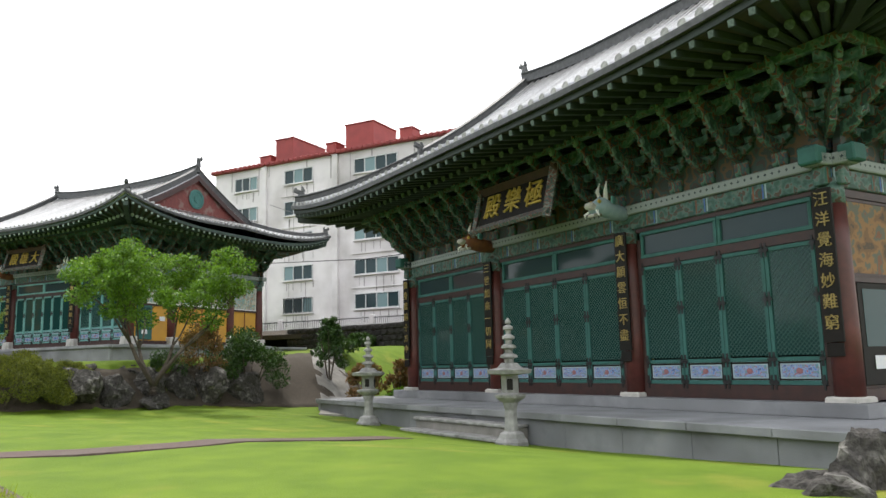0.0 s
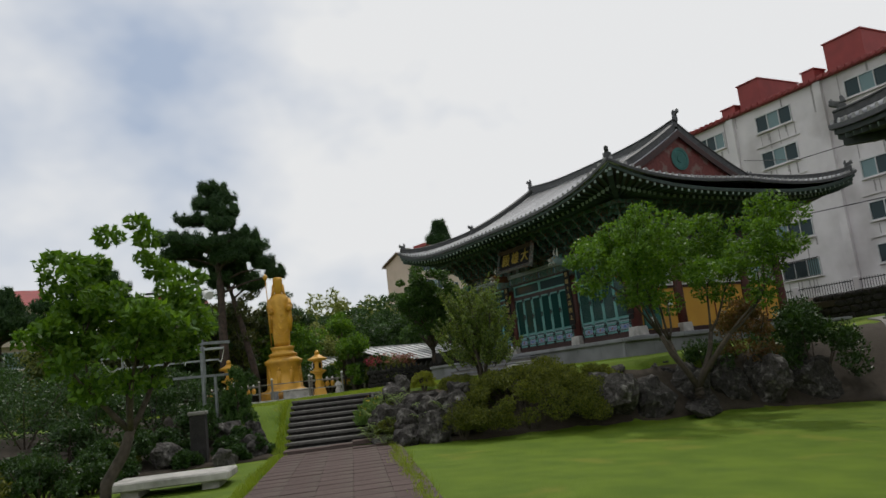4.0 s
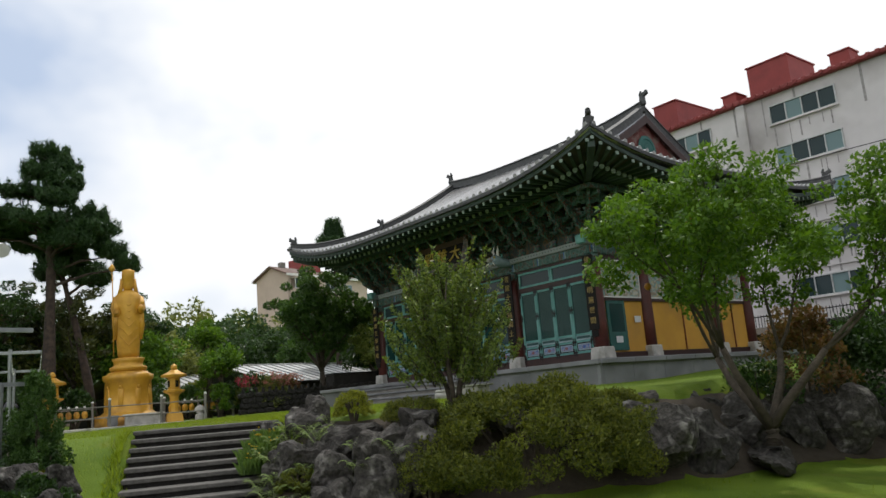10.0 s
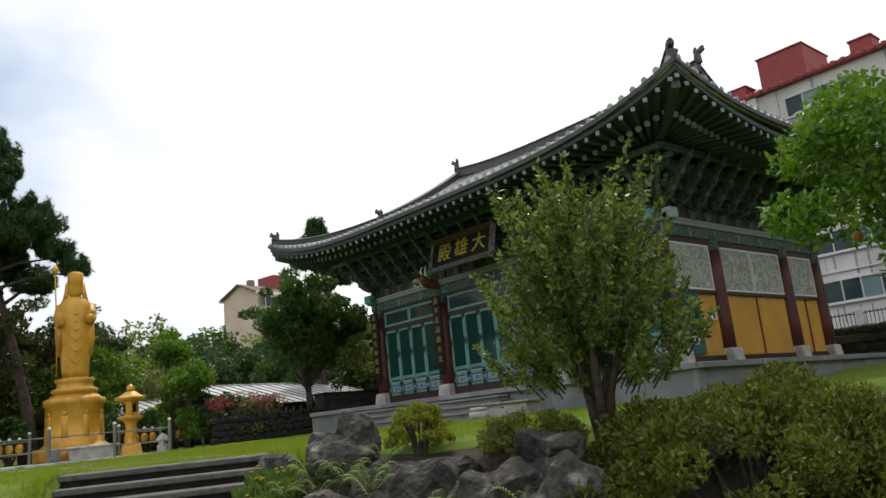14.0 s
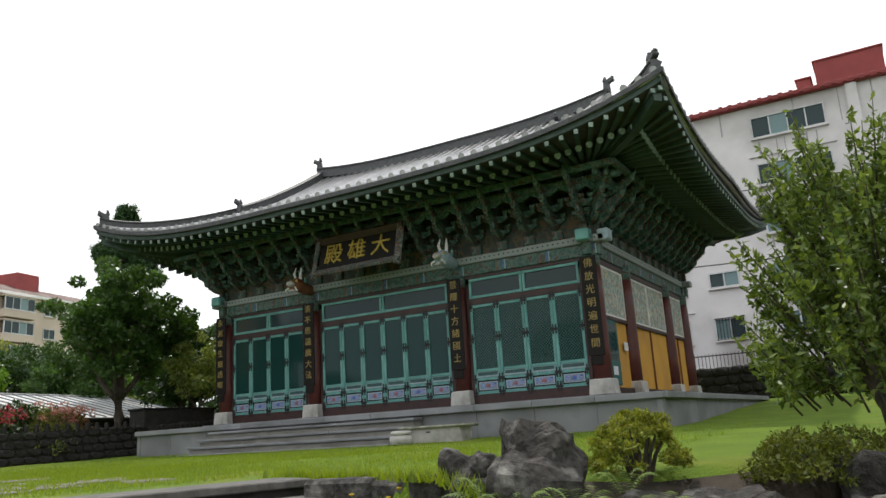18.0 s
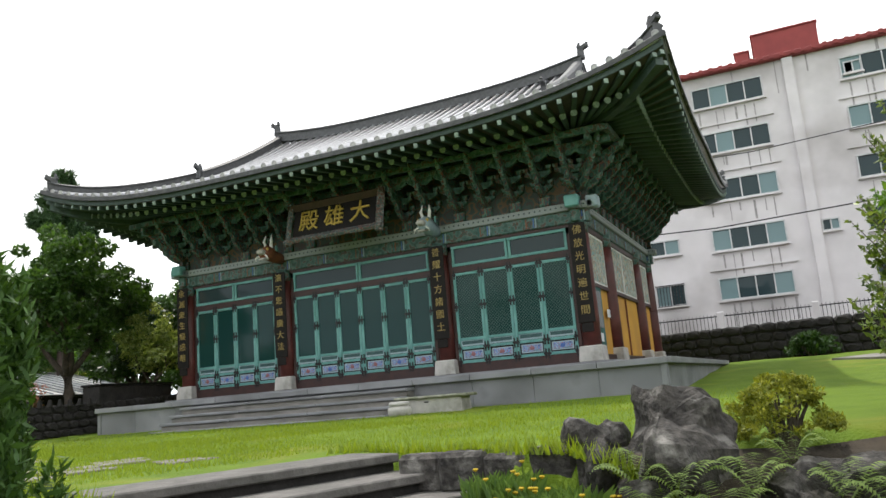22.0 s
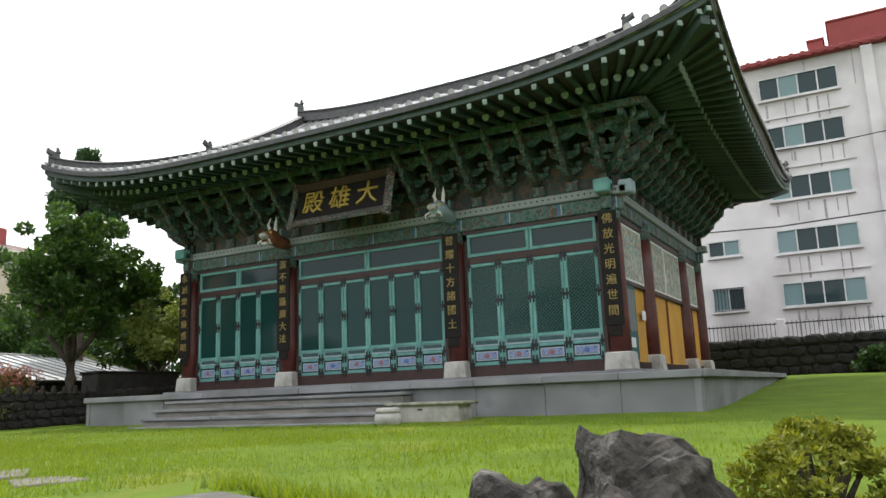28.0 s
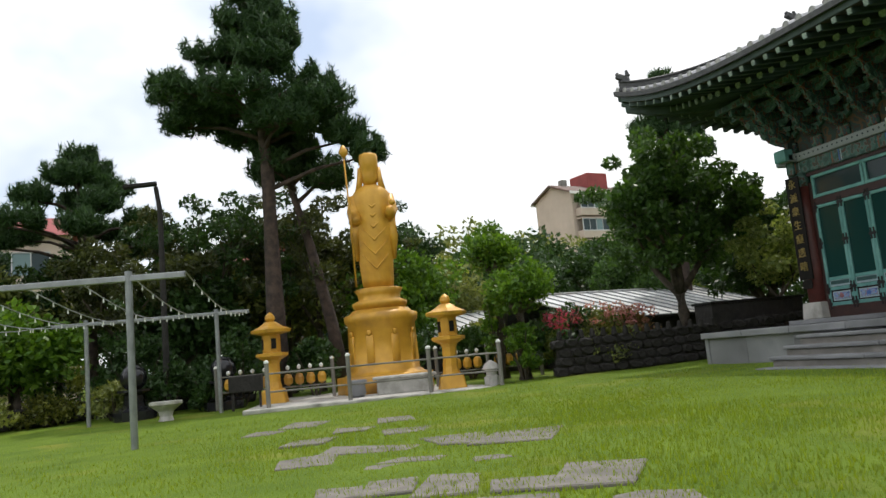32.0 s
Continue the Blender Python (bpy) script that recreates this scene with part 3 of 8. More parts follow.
def make_roof(hall, R, step=0.345):
    roof = part("roof", sheet([[(x, y, R.z(x, y) - 0.03) for x in np.linspace(R.x0 + R.gable, R.x1 - R.gable, 21)] for y in np.linspace(R.y0, R.y1, 25)], 0.10), M_TILE, hall, "curved dark grey tiled roof", True)
    g = R.gable
    for sgn in (-1, 1):
        grid = []
        for y in np.linspace(R.y0, R.y1, 27):
            row = []
            for k in np.linspace(0, 1, 8):
                x = (R.x1 - k * g) if sgn > 0 else (R.x0 + k * g)
                row.append((x, y, R.z(x, y, True) - 0.03))
            grid.append(row)
        part("side_roof", sheet(grid, 0.10), M_TILE, roof, smooth=True)
    end_me = bpy.data.meshes.new("tile_end")
    eb = lathe([(0.072, -0.012), (0.085, 0.0), (0.085, 0.012), (0.05, 0.02)], 10)
    bmesh.ops.transform(eb, matrix=Matrix.Rotation(radians(90), 4, "X"), verts=eb.verts[:])
    eb.to_mesh(end_me)
    eb.free()
    end_me.materials.append(M_TILEEND)
    # rows on the front and back slopes
    nx = int((R.x1 - R.x0) / step)
    for k in range(nx + 1):
        x = R.x0 + (R.x1 - R.x0) * (k + 0.5) / (nx + 1)
        dx = R.hx - abs(x - R.cx)
        top = min(dx, R.hy) if dx < g else R.hy - 0.1
        for sgn in (-1, 1):
            ye = R.y0 if sgn < 0 else R.y1
            pts = [(x, ye - sgn * top * s, R.z(x, ye - sgn * top * s) + 0.01) for s in np.linspace(0, 1, max(4, int(top / 0.42)))]
            row = link("cover_tile_course", tile_row(pts), M_TILE, roof, smooth=True)
            if sgn < 0:
                piece("tile_end", end_me, row, Matrix.Translation((x, ye - 0.005, R.z(x, ye) + 0.035)))
    ny = int((R.y1 - R.y0) / step)
    for k in range(ny + 1):
        y = R.y0 + (R.y1 - R.y0) * (k + 0.5) / (ny + 1)
        dy = R.hy - abs(y - R.cy)
        top = min(dy, g + 0.05)
        for sgn in (-1, 1):
            xe = R.x0 if sgn < 0 else R.x1
            pts = [(xe - sgn * top * s, y, R.z(xe - sgn * top * s, y, True) + 0.01) for s in np.linspace(0, 1, max(3, int(top / 0.42)))]
            row = link("cover_tile_course", tile_row(pts), M_TILE, roof, smooth=True)
            piece("tile_end", end_me, row, Matrix.Translation((xe + sgn * 0.005, y, R.z(xe, y, True) + 0.035)) @ Matrix.Rotation(radians(90 * sgn), 4, "Z"))
    # dark strip added under the tile edge, hiding its green lawn reflection
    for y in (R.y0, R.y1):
        part("eave_edge", bar_along([(x, y, R.z(x, y, True) - 0.13) for x in np.linspace(R.x0, R.x1, 31)], 0.07, 0.13), M_TILESHADE, roof)
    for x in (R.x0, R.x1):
        part("eave_edge", bar_along([(x, y, R.z(x, y, True) - 0.13) for y in np.linspace(R.y0, R.y1, 25)], 0.07, 0.13), M_TILESHADE, roof)
    # ridges
    xs = np.linspace(R.x0 + g, R.x1 - g, 19)
    part("main_ridge", bar_along([(x, R.cy, R.z(min(max(x, R.x0 + g + 0.02), R.x1 - g - 0.02), R.cy) - 0.05 + 0.12 * abs((x - R.cx) / (R.hx - g)) ** 3) for x in xs], 0.3, 0.42, 0.05), M_TILESHADE, roof)
    for sx in (-1, 1):
        xg = R.cx + sx * (R.hx - g)
        p = (xg, R.cy, R.z(xg - sx * 0.05, R.cy) + 0.36)
        part("ridge_ornament", finial(p, 0 if sx > 0 else math.pi, 0.8), M_TILESHADE, roof, smooth=False)
        for sy in (-1, 1):
            ys = [R.cy + sy * s for s in np.linspace(0.1, R.hy - g + 0.35, 12)]
            part("gable_ridge", bar_along([(xg - sx * 0.12, y, R.z(xg - sx * 0.3, y) - 0.02) for y in ys], 0.26, 0.4, 0.04), M_TILESHADE, roof)
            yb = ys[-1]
            part("ridge_ornament", finial((xg - sx * 0.12, yb, R.z(xg - sx * 0.3, yb) + 0.12), math.pi / 2 * sy, 0.7), M_TILESHADE, roof)
            hp = []
            for s in np.linspace(g * 0.98, 0.12, 12):
                x, y = R.cx + sx * (R.hx - s), R.cy + sy * (R.hy - s)
                hp.append((x, y, R.z(x, y, True) - 0.02))
            part("hip_ridge", bar_along(hp, 0.24, 0.32, 0.04), M_TILESHADE, roof)
            x, y = R.cx + sx * (R.hx - 0.25), R.cy + sy * (R.hy - 0.25)
            part("ridge_ornament", finial((x, y, R.z(x, y, True) + 0.05), math.atan2(sy, sx), 0.8), M_TILESHADE, roof)
    # gable walls: red boards under the overhang
    for sx in (-1, 1):
        xg = R.cx + sx * (R.hx - g - 0.12)
        half = R.hy - g - 0.1
        base = R.eave + R.f(g) - 0.1
        bm = bmesh.new()
        outline = [(half * s, R.z(xg, R.cy + half * s) - 0.16) for s in np.linspace(-1, 1, 15)]
        a = [bm.verts.new((xg, R.cy + y, z)) for y, z in outline]
        b = [bm.verts.new((xg - sx * 0.12, R.cy + y, z)) for y, z in outline]
        a0, a1 = bm.verts.new((xg, R.cy + half, base)), bm.verts.new((xg, R.cy - half, base))
        b0, b1 = bm.verts.new((xg - sx * 0.12, R.cy + half, base)), bm.verts.new((xg - sx * 0.12, R.cy - half, base))
        bm.faces.new(a + [a0, a1])
        bm.faces.new((b + [b0, b1])[::-1])
        bmesh.ops.recalc_face_normals(bm, faces=bm.faces[:])
        gw = part("gable_wall", bm, M_GABLE, roof, "red painted board gable")
        disc = lathe([(0.5, 0), (0.55, 0.03), (0.42, 0.05), (0.40, 0.02), (0.2, 0.02), (0.18, 0.05)], 24)
        bmesh.ops.transform(disc, matrix=Matrix.Translation((xg + sx * 0.02, R.cy, base + 1.05)) @ Matrix.Rotation(radians(90 * sx), 4, "Y"), verts=disc.verts[:])
        part("gable_medallion", disc, M_TEALDK, gw)
        for sy in (-1, 1):
            pts = [(xg + sx * 0.16, R.cy + sy * half * s, R.z(xg - sx * 0.1, R.cy + sy * half * s) - 0.42) for s in np.linspace(0, 1.12, 9)]
            part("bargeboard", bar_along(pts, 0.07, 0.34), M_DARKRED, gw)
    return roof


M_GABLE = pattern_mat("gable boards", [(0.12, 0.026, 0.022), (0.14, 0.032, 0.026), (0.12, 0.026, 0.022), (0.15, 0.06, 0.05), (0.16, 0.1, 0.085)], 2.2, 0.7, 2.0)


def make_eaves(hall, R, w, d, step=0.36, paint=None, ends=None):
    """Soffit boards with two layers of rafters, fanned at the corners, on all four sides."""
    paint, ends = paint or M_RAFTER, ends or M_RAFTEND
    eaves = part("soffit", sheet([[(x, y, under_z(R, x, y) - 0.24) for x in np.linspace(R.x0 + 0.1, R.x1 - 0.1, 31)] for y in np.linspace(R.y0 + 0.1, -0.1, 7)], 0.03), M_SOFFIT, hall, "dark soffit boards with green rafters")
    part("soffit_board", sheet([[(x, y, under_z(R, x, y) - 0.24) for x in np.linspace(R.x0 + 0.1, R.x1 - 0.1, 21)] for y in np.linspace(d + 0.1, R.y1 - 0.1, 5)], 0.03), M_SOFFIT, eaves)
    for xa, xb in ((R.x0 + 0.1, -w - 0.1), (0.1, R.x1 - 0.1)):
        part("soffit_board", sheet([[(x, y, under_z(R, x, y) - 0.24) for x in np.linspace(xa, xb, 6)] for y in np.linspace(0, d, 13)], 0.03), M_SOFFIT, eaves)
    # fascia boards along the eave
    for y in (R.y0 + 0.09, R.y1 - 0.09):
        part("fascia", bar_along([(x, y, under_z(R, x, y) - 0.26) for x in np.linspace(R.x0 + 0.05, R.x1 - 0.05, 31)], 0.06, 0.14), paint, eaves)
    for x in (R.x0 + 0.09, R.x1 - 0.09):
        part("fascia", bar_along([(x, y, under_z(R, x, y) - 0.26) for y in np.linspace(R.y0 + 0.05, R.y1 - 0.05, 25)], 0.06, 0.14), paint, eaves)
    round_me, square_me, cap_me, cap2_me = (bpy.data.meshes.new(n) for n in ("rafter", "flying_rafter", "rafter_end", "flying_rafter_end"))
    for me, bm, m in ((round_me, tube([(0, 0, 0), (1, 0, 0)], 0.075, 8), paint), (square_me, box((0.5, 0, 0), (1, 0.11, 0.12)), paint),
                      (cap_me, tube([(0, 0, 0), (0.03, 0, 0)], 0.08, 10), ends), (cap2_me, box((0.01, 0, 0), (0.02, 0.095, 0.105)), ends)):
        bm.to_mesh(me)
        bm.free()
        me.materials.append(m)

    def lay(a, b, me, cap):
        a, b = Vector(a), Vector(b)
        q = (b - a).to_track_quat("X", "Z").to_matrix().to_4x4()
        r = piece("rafter" if me is round_me else "flying_rafter", me, eaves, Matrix.Translation(a) @ q @ Matrix.Diagonal(((b - a).length, 1, 1, 1)))
        e = piece("rafter_end", cap, r, Matrix.Identity(4))
        e.matrix_basis = Matrix.Translation((1, 0, 0)) @ Matrix.Diagonal((1 / (b - a).length, 1, 1, 1))

    def under(p, drop):
        return (p[0], p[1], under_z(R, p[0], p[1]) - drop)

    def fan(s, lo, hi, over):
        """How far the foot of a rafter stands from the eave's end: straight in the middle, fanned past the columns."""
        return min(max(s, lo), hi) if lo < s < hi else (lo - (lo - s) * 0.12 if s < lo else hi + (s - hi) * 0.12)

    for s in np.arange(R.x0 + 0.15, R.x1 - 0.1, step):
        f = fan(s, -w, 0, 3)
        for y0, ye in ((0.0, R.y0),):
            t = (ye - y0)
            lay(under((f, y0, 0), 0.36), under((f + (s - f) * 0.7, y0 + t * 0.7, 0), 0.42), round_me, cap_me)
            lay(under((f + (s - f) * 0.55, y0 + t * 0.55, 0), 0.29), under((s, y0 + t * 0.965, 0), 0.335), square_me, cap2_me)
    for s in np.arange(R.y0 + 0.15, R.y1 - 0.1, step):
        f = fan(s, 0, d, 3)
        for x0, xe in ((0.0, R.x1), (-w, R.x0)):
            t = (xe - x0)
            lay(under((x0, f, 0), 0.36), under((x0 + t * 0.7, f + (s - f) * 0.7, 0), 0.42), round_me, cap_me)
            lay(under((x0 + t * 0.55, f + (s - f) * 0.55, 0), 0.29), under((x0 + t * 0.965, s, 0), 0.335), square_me, cap2_me)
    for sx in (-1, 1):
        for sy in (-1, 1):
            c0 = (-w if sx < 0 else 0.0, 0.0 if sy < 0 else d)
            c1 = (R.cx + sx * (R.hx - 0.1), R.cy + sy * (R.hy - 0.1))
            pts = [(c0[0] + (c1[0] - c0[0]) * s, c0[1] + (c1[1] - c0[1]) * s, under_z(R, c0[0] + (c1[0] - c0[0]) * s, c0[1] + (c1[1] - c0[1]) * s) - 0.56) for s in np.linspace(-0.1, 0.97, 8)]
            part("hip_rafter", bar_along(pts, 0.2, 0.28), paint, eaves)
    return eaves


def bracket_set(parent, m, first):
    """A stack of carved arms under the eave. The first one is built, the others share its meshes."""
    if not first:
        meshes = []
        for bm, mm in (
            (box((0, 0, 0.1), (0.3, 0.3, 0.2), None, 0.03, 1.15), M_BRACKET),
            (bracket_arm(0.62, 0.30), M_BRACKET), (bracket_arm(0.95, 0.36), M_BRACKET), (bracket_arm(1.25, 0.40), M_BRACKET),
            (cross_arm(0.56, -0.12, 0.34), M_GREENBEAM), (cross_arm(0.74, -0.4, 0.56), M_GREENBEAM), (cross_arm(0.78, -0.74, 0.8), M_GREENBEAM),
            (box((0, -0.66, 0.44), (0.11, 0.12, 0.12), (35, 0, 0), 0.02), M_BRACKTIP), (box((0, -1.0, 0.68), (0.11, 0.12, 0.12), (35, 0, 0), 0.02), M_BRACKTIP), (box((0, -1.3, 0.93), (0.11, 0.12, 0.12), (35, 0, 0), 0.02), M_BRACKTIP),
        ):
            me = bpy.data.meshes.new("bracket")
            bm.to_mesh(me)
            bm.free()
            me.materials.append(mm)
            meshes.append(me)
        first.extend(meshes)
    names = ("bracket_block", "bracket_arm", "bracket_arm", "bracket_arm", "cross_arm", "cross_arm", "cross_arm", "arm_tip", "arm_tip", "arm_tip")
    root = piece("bracket_set", first[0], parent, m @ Matrix.Diagonal((1.0, 1.0, 1.42, 1)))
    for n, me in zip(names[1:], first[1:]):
        piece(n, me, root, Matrix.Identity(4))
    return root


def cross_arm(w, y, z):
    """An arm across the stack: hollowed below at both ends, with a bearing block on each."""
    bm = bmesh.new()
    add_box(bm, (0, y, z), (w * 0.56, 0.1, 0.12), None, 0.015)
    for q in (-1, 1):
        add_box(bm, (q * w * 0.36, y, z + 0.025), (w * 0.26, 0.096, 0.085), (0, -q * 18, 0), 0.015)
        add_box(bm, (q * w * 0.42, y, z + 0.11), (0.13, 0.14, 0.075), None, 0.012, 1.25)
    return bm


def bracket_arm(reach, lift):
    """An arm that runs out and curls up at its tip."""
    pts, h = [], {0.62: 0.24, 0.95: 0.46, 1.25: 0.70}[reach]
    for s in np.linspace(0, 1, 6):
        pts.append((0, 0.3 - (reach + 0.3) * s, h + (lift - 0.18) * max(0, s - 0.55) ** 2 * 3.2 - 0.06 * math.sin(s * 3.1)))
    bm = bar_along(pts, 0.11, 0.17)
    tip = pts[-1]
    add_tube(bm, [(0, tip[1] + 0.05, tip[2] + 0.06), (0, tip[1] - 0.09, tip[2] + 0.1), (0, tip[1] - 0.17, tip[2] + 0.24)], [0.06, 0.05, 0.012], 6)   # curled tongue
    return bm


def door_leaf(parent, x, z0, w, h, style, me_cache):
    """A latticed door leaf with glass above a small rail panel and a painted lower panel."""
    key = (round(w, 3), round(h, 3), style)
    fw = 0.075
    low = 0.40 if style == 1 else 0.44
    midz = 0.20 if style == 1 else 0.0
    frame_m = M_TEAL if style == 1 else M_TEALDK
    if key not in me_cache:
        def mk(bm, m):
            me = bpy.data.meshes.new("door")
            bm.to_mesh(me)
            bm.free()
            me.materials.append(m)
            return me
        fr = bmesh.new()
        for cx in (-w / 2 + fw / 2, w / 2 - fw / 2):
            add_box(fr, (cx, 0, h / 2), (fw, 0.06, h), None, 0.006)
        rails = [fw / 2, low, h - fw / 2] + ([low + midz + 0.03] if midz else [])
        for z in rails:
            add_box(fr, (0, 0.002, z), (w - 2 * fw, 0.052, fw), None, 0.006)
        parts = {"leaf": mk(fr, frame_m)}
        gz0, gz1 = low + midz + fw * 0.9, h - fw
        parts["pane"] = mk(box((0, 0.012, (gz0 + gz1) / 2), (w - 2 * fw, 0.012, gz1 - gz0)), M_GLASS)
        parts["panel"] = mk(box((0, 0.01, (low + fw / 2 + fw / 2) / 2), (w - 2 * fw, 0.02, low - fw * 1.05)), M_LILAC)
        mot = lathe([(0.05, 0), (0.05, 0.01), (0.03, 0.016)], 16, flute=8, depth=0.06)
        bmesh.ops.transform(mot, matrix=Matrix.Translation((0, 0.0, (low + fw * 0.2) / 2 + 0.01)) @ Matrix.Rotation(radians(90), 4, "X") @ Matrix.Diagonal((min(1.3, w * 1.7), 1.05, 1, 1)), verts=mot.verts[:])
        fld = bmesh.new()
        add_box(fld, (0, -0.002, (low + fw / 2) / 2), (w - 2 * fw - 0.15, 0.014, low - fw * 1.5 - 0.12), None, 0.004)
        parts["painted_field"] = mk(fld, M_DOORPAINT)
        parts["motif0"] = mk(mot.copy(), M_PINK)
        parts["motif1"] = mk(mot, M_BLUE)
        bd = bmesh.new()
        for (cx, cz, sx, sz) in ((0, fw + 0.02, w - 2 * fw - 0.04, 0.016), (0, low - fw / 2 - 0.02, w - 2 * fw - 0.04, 0.016), (-w / 2 + fw + 0.025, (low + fw / 2) / 2, 0.014, low - fw * 1.5), (w / 2 - fw - 0.025, (low + fw / 2) / 2, 0.014, low - fw * 1.5)):
            add_box(bd, (cx, -0.004, cz), (max(sx, 0.026), 0.012, max(sz, 0.028)))
        parts["panel_border"] = mk(bd, M_BOARD)
        if midz:
            parts["rail_panel"] = mk(box((0, 0.01, low + fw / 2 + midz / 2 - 0.005), (w - 2 * fw, 0.02, midz - fw * 0.4)), M_LILAC)
            add_box(bd_rail := bmesh.new(), (0, -0.002, low + fw / 2 + midz / 2 - 0.005), (w - 2 * fw - 0.07, 0.012, 0.085))
            parts["rail_band"] = mk(bd_rail, M_RAILBAND)
        fit_bm = bmesh.new()
        add_box(fit_bm, (0, 0, 0), (fw * 1.25, 0.012, fw * 1.25), (0, 45, 0))
        add_box(fit_bm, (0, 0, 0), (fw * 0.55, 0.014, fw * 3.4))
        parts["fitting"] = mk(fit_bm, M_IRON)
        la = bmesh.new()
        gw, gh = w - 2 * fw, gz1 - gz0
        if style == 1 or style == 2:
            pitch = 0.085
            n = int((gw + gh) / pitch)
            for k in range(1, n):
                c = k * pitch
                for sgn in (1, -1):
                    x0, x1 = max(0, c - gh), min(gw, c)
                    if x1 - x0 < 0.03:
                        continue
                    xa, xb = x0 - gw / 2, x1 - gw / 2
                    za, zb = c - x0, c - x1
                    L = math.hypot(x1 - x0, za - zb)
                    add_box(la, (sgn * (xa + xb) / 2, 0.004 + 0.003 * sgn, gz0 + (za + zb) / 2), (L, 0.006, 0.009), (0, sgn * 45, 0))
        parts["lattice"] = mk(la, M_LATTICE)
        me_cache[key] = parts
    P = me_cache[key]
    leaf = piece("door_leaf", P["leaf"], parent, Matrix.Translation((x, -0.02, z0)))
    for n in ("pane", "panel", "panel_border", "rail_panel", "rail_band", "painted_field"):
        if n in P:
            piece(n, P[n], leaf, Matrix.Identity(4))
    for cx in (-w / 2 + fw * 0.5, w / 2 - fw * 0.5):
        for cz in (fw * 0.6, low, h * 0.62, h - fw * 0.6):
            piece("iron_fitting", P["fitting"], leaf, Matrix.Translation((cx, -0.034, cz)))
    piece("painted_motif", P["motif1" if style == 1 and int(abs(x) * 7) % 2 else "motif0"], leaf, Matrix.Translation((0, -0.004, 0)))
    if LATTICE_BAYS:
        piece("lattice", P["lattice"], leaf, Matrix.Identity(4))
    return leaf


LATTICE_BAYS = True


def make_hall(cols, depths, M, style, name, label, couplets, plaque):
    """A Korean temple hall with its front along x; cols: column places from left to right, the last at 0."""
    global LATTICE_BAYS
    w, d = -cols[0], depths[-1]
    hall = thing(name, label, "temple hall", m=M)
    R = Roof(w, d) if style == 1 else Roof(w, d, eave=5.68, lift=0.52, rise=4.7)
    make_roof(hall, R)
    make_eaves(hall, R, w, d, paint=M_RAFTER if style == 1 else M_RAFTERSHADE, ends=M_RAFTEND if style == 1 else M_RAFTENDSHADE)
    # columns with their stone bases
    sites = [(x, 0.0) for x in cols] + [(0.0, y) for y in depths[1:]] + [(-w, y) for y in depths[1:]] + [(x, d) for x in cols[1:-1]]
    col_me, top_me, base_me = (bpy.data.meshes.new(n) for n in ("column", "column_top", "column_base"))
    for me, bm, m in ((col_me, lathe([(0.235, 0.36 if style == 1 else 0.05), (0.235, 1.2), (0.225, 2.4), (0.215, 3.2)], 18), M_RED), (top_me, lathe([(0.214, 3.2), (0.212, 3.62)], 18), M_GREENBEAM),
                      (base_me, box((0, 0, 0.19), (0.62, 0.62, 0.4), None, 0.03, 0.9), M_PALE)):
        bm.to_mesh(me)
        bm.free()
        me.materials.append(m)
        me.polygons.foreach_set("use_smooth", [m is not M_PALE] * len(me.polygons))
    for x, y in sites:
        c = piece("column", col_me, hall, Matrix.Translation((x, y, 0)))
        piece("column_top", top_me, c, Matrix.Identity(4))
        piece("column_base", base_me, c, Matrix.Diagonal((1, 1, 1.0 if style == 1 else 0.95, 1)) if style == 1 else Matrix.Translation((0, 0, -0.3)))
    # painted beams over the columns
    for a, b in [((cols[0] - 0.3, 0), (0.3, 0)), ((0, -0.3), (0, d + 0.3)), ((-w, -0.3), (-w, d + 0.3)), ((-w - 0.3, d), (0.3, d))]:
        cx, cy = (a[0] + b[0]) / 2, (a[1] + b[1]) / 2
        sx, sy = abs(b[0] - a[0]), abs(b[1] - a[1])
        flat = sx > sy
        bl = part("lintel_beam", box((cx, cy, 3.66), (sx if flat else 0.22, 0.22 if flat else sy, 0.32), None, 0.02), M_GREENBEAM, hall, "painted green lintel")
        part("plate_beam", box((cx, cy, 3.92), (sx + 0.3 if flat else 0.36, 0.36 if flat else sy + 0.3, 0.2), None, 0.02), M_DOTBEAM, hall, "dotted painted plate")
        n = int(max(sx, sy) / 1.3)
        for k in range(n + 1):
            s = (k / n - 0.5) * max(sx, sy) * 0.96
            for off, mm in ((-0.16, M_TEALDK), (-0.1, M_ORANGEPAINT), (0.1, M_BLUE), (0.16, M_LILAC)):
                c = (cx + s + off, cy, 3.66) if flat else (cx, cy + s + off, 3.66)
                part("painted_band", box(c, (0.03, 0.228, 0.26) if flat else (0.228, 0.03, 0.26)), mm, bl)
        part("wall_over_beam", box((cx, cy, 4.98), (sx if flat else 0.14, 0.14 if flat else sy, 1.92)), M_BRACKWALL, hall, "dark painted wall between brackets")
        part("eave_purlin", tube([(a[0] - 0.9 * flat, a[1] - 0.9 * (not flat), 5.62), (b[0] + 0.9 * flat, b[1] + 0.9 * (not flat), 5.62)], 0.14, 10), M_GREENBEAM, hall)
    for off, zz in ((-0.72, 5.3), (-1.2, 5.46)):
        part("outer_purlin", box(((cols[0]) / 2, off, zz), (w + 2.4, 0.13, 0.16), None, 0.01), M_GREENBEAM, hall)
        part("outer_purlin", box((-off, d / 2, zz), (0.13, d + 2.4, 0.16), None, 0.01), M_GREENBEAM, hall)
        part("outer_purlin", box((-w + off, d / 2, zz), (0.13, d + 2.4, 0.16), None, 0.01), M_GREENBEAM, hall)
    first = []
    nb = max(3, round(w / 0.8))
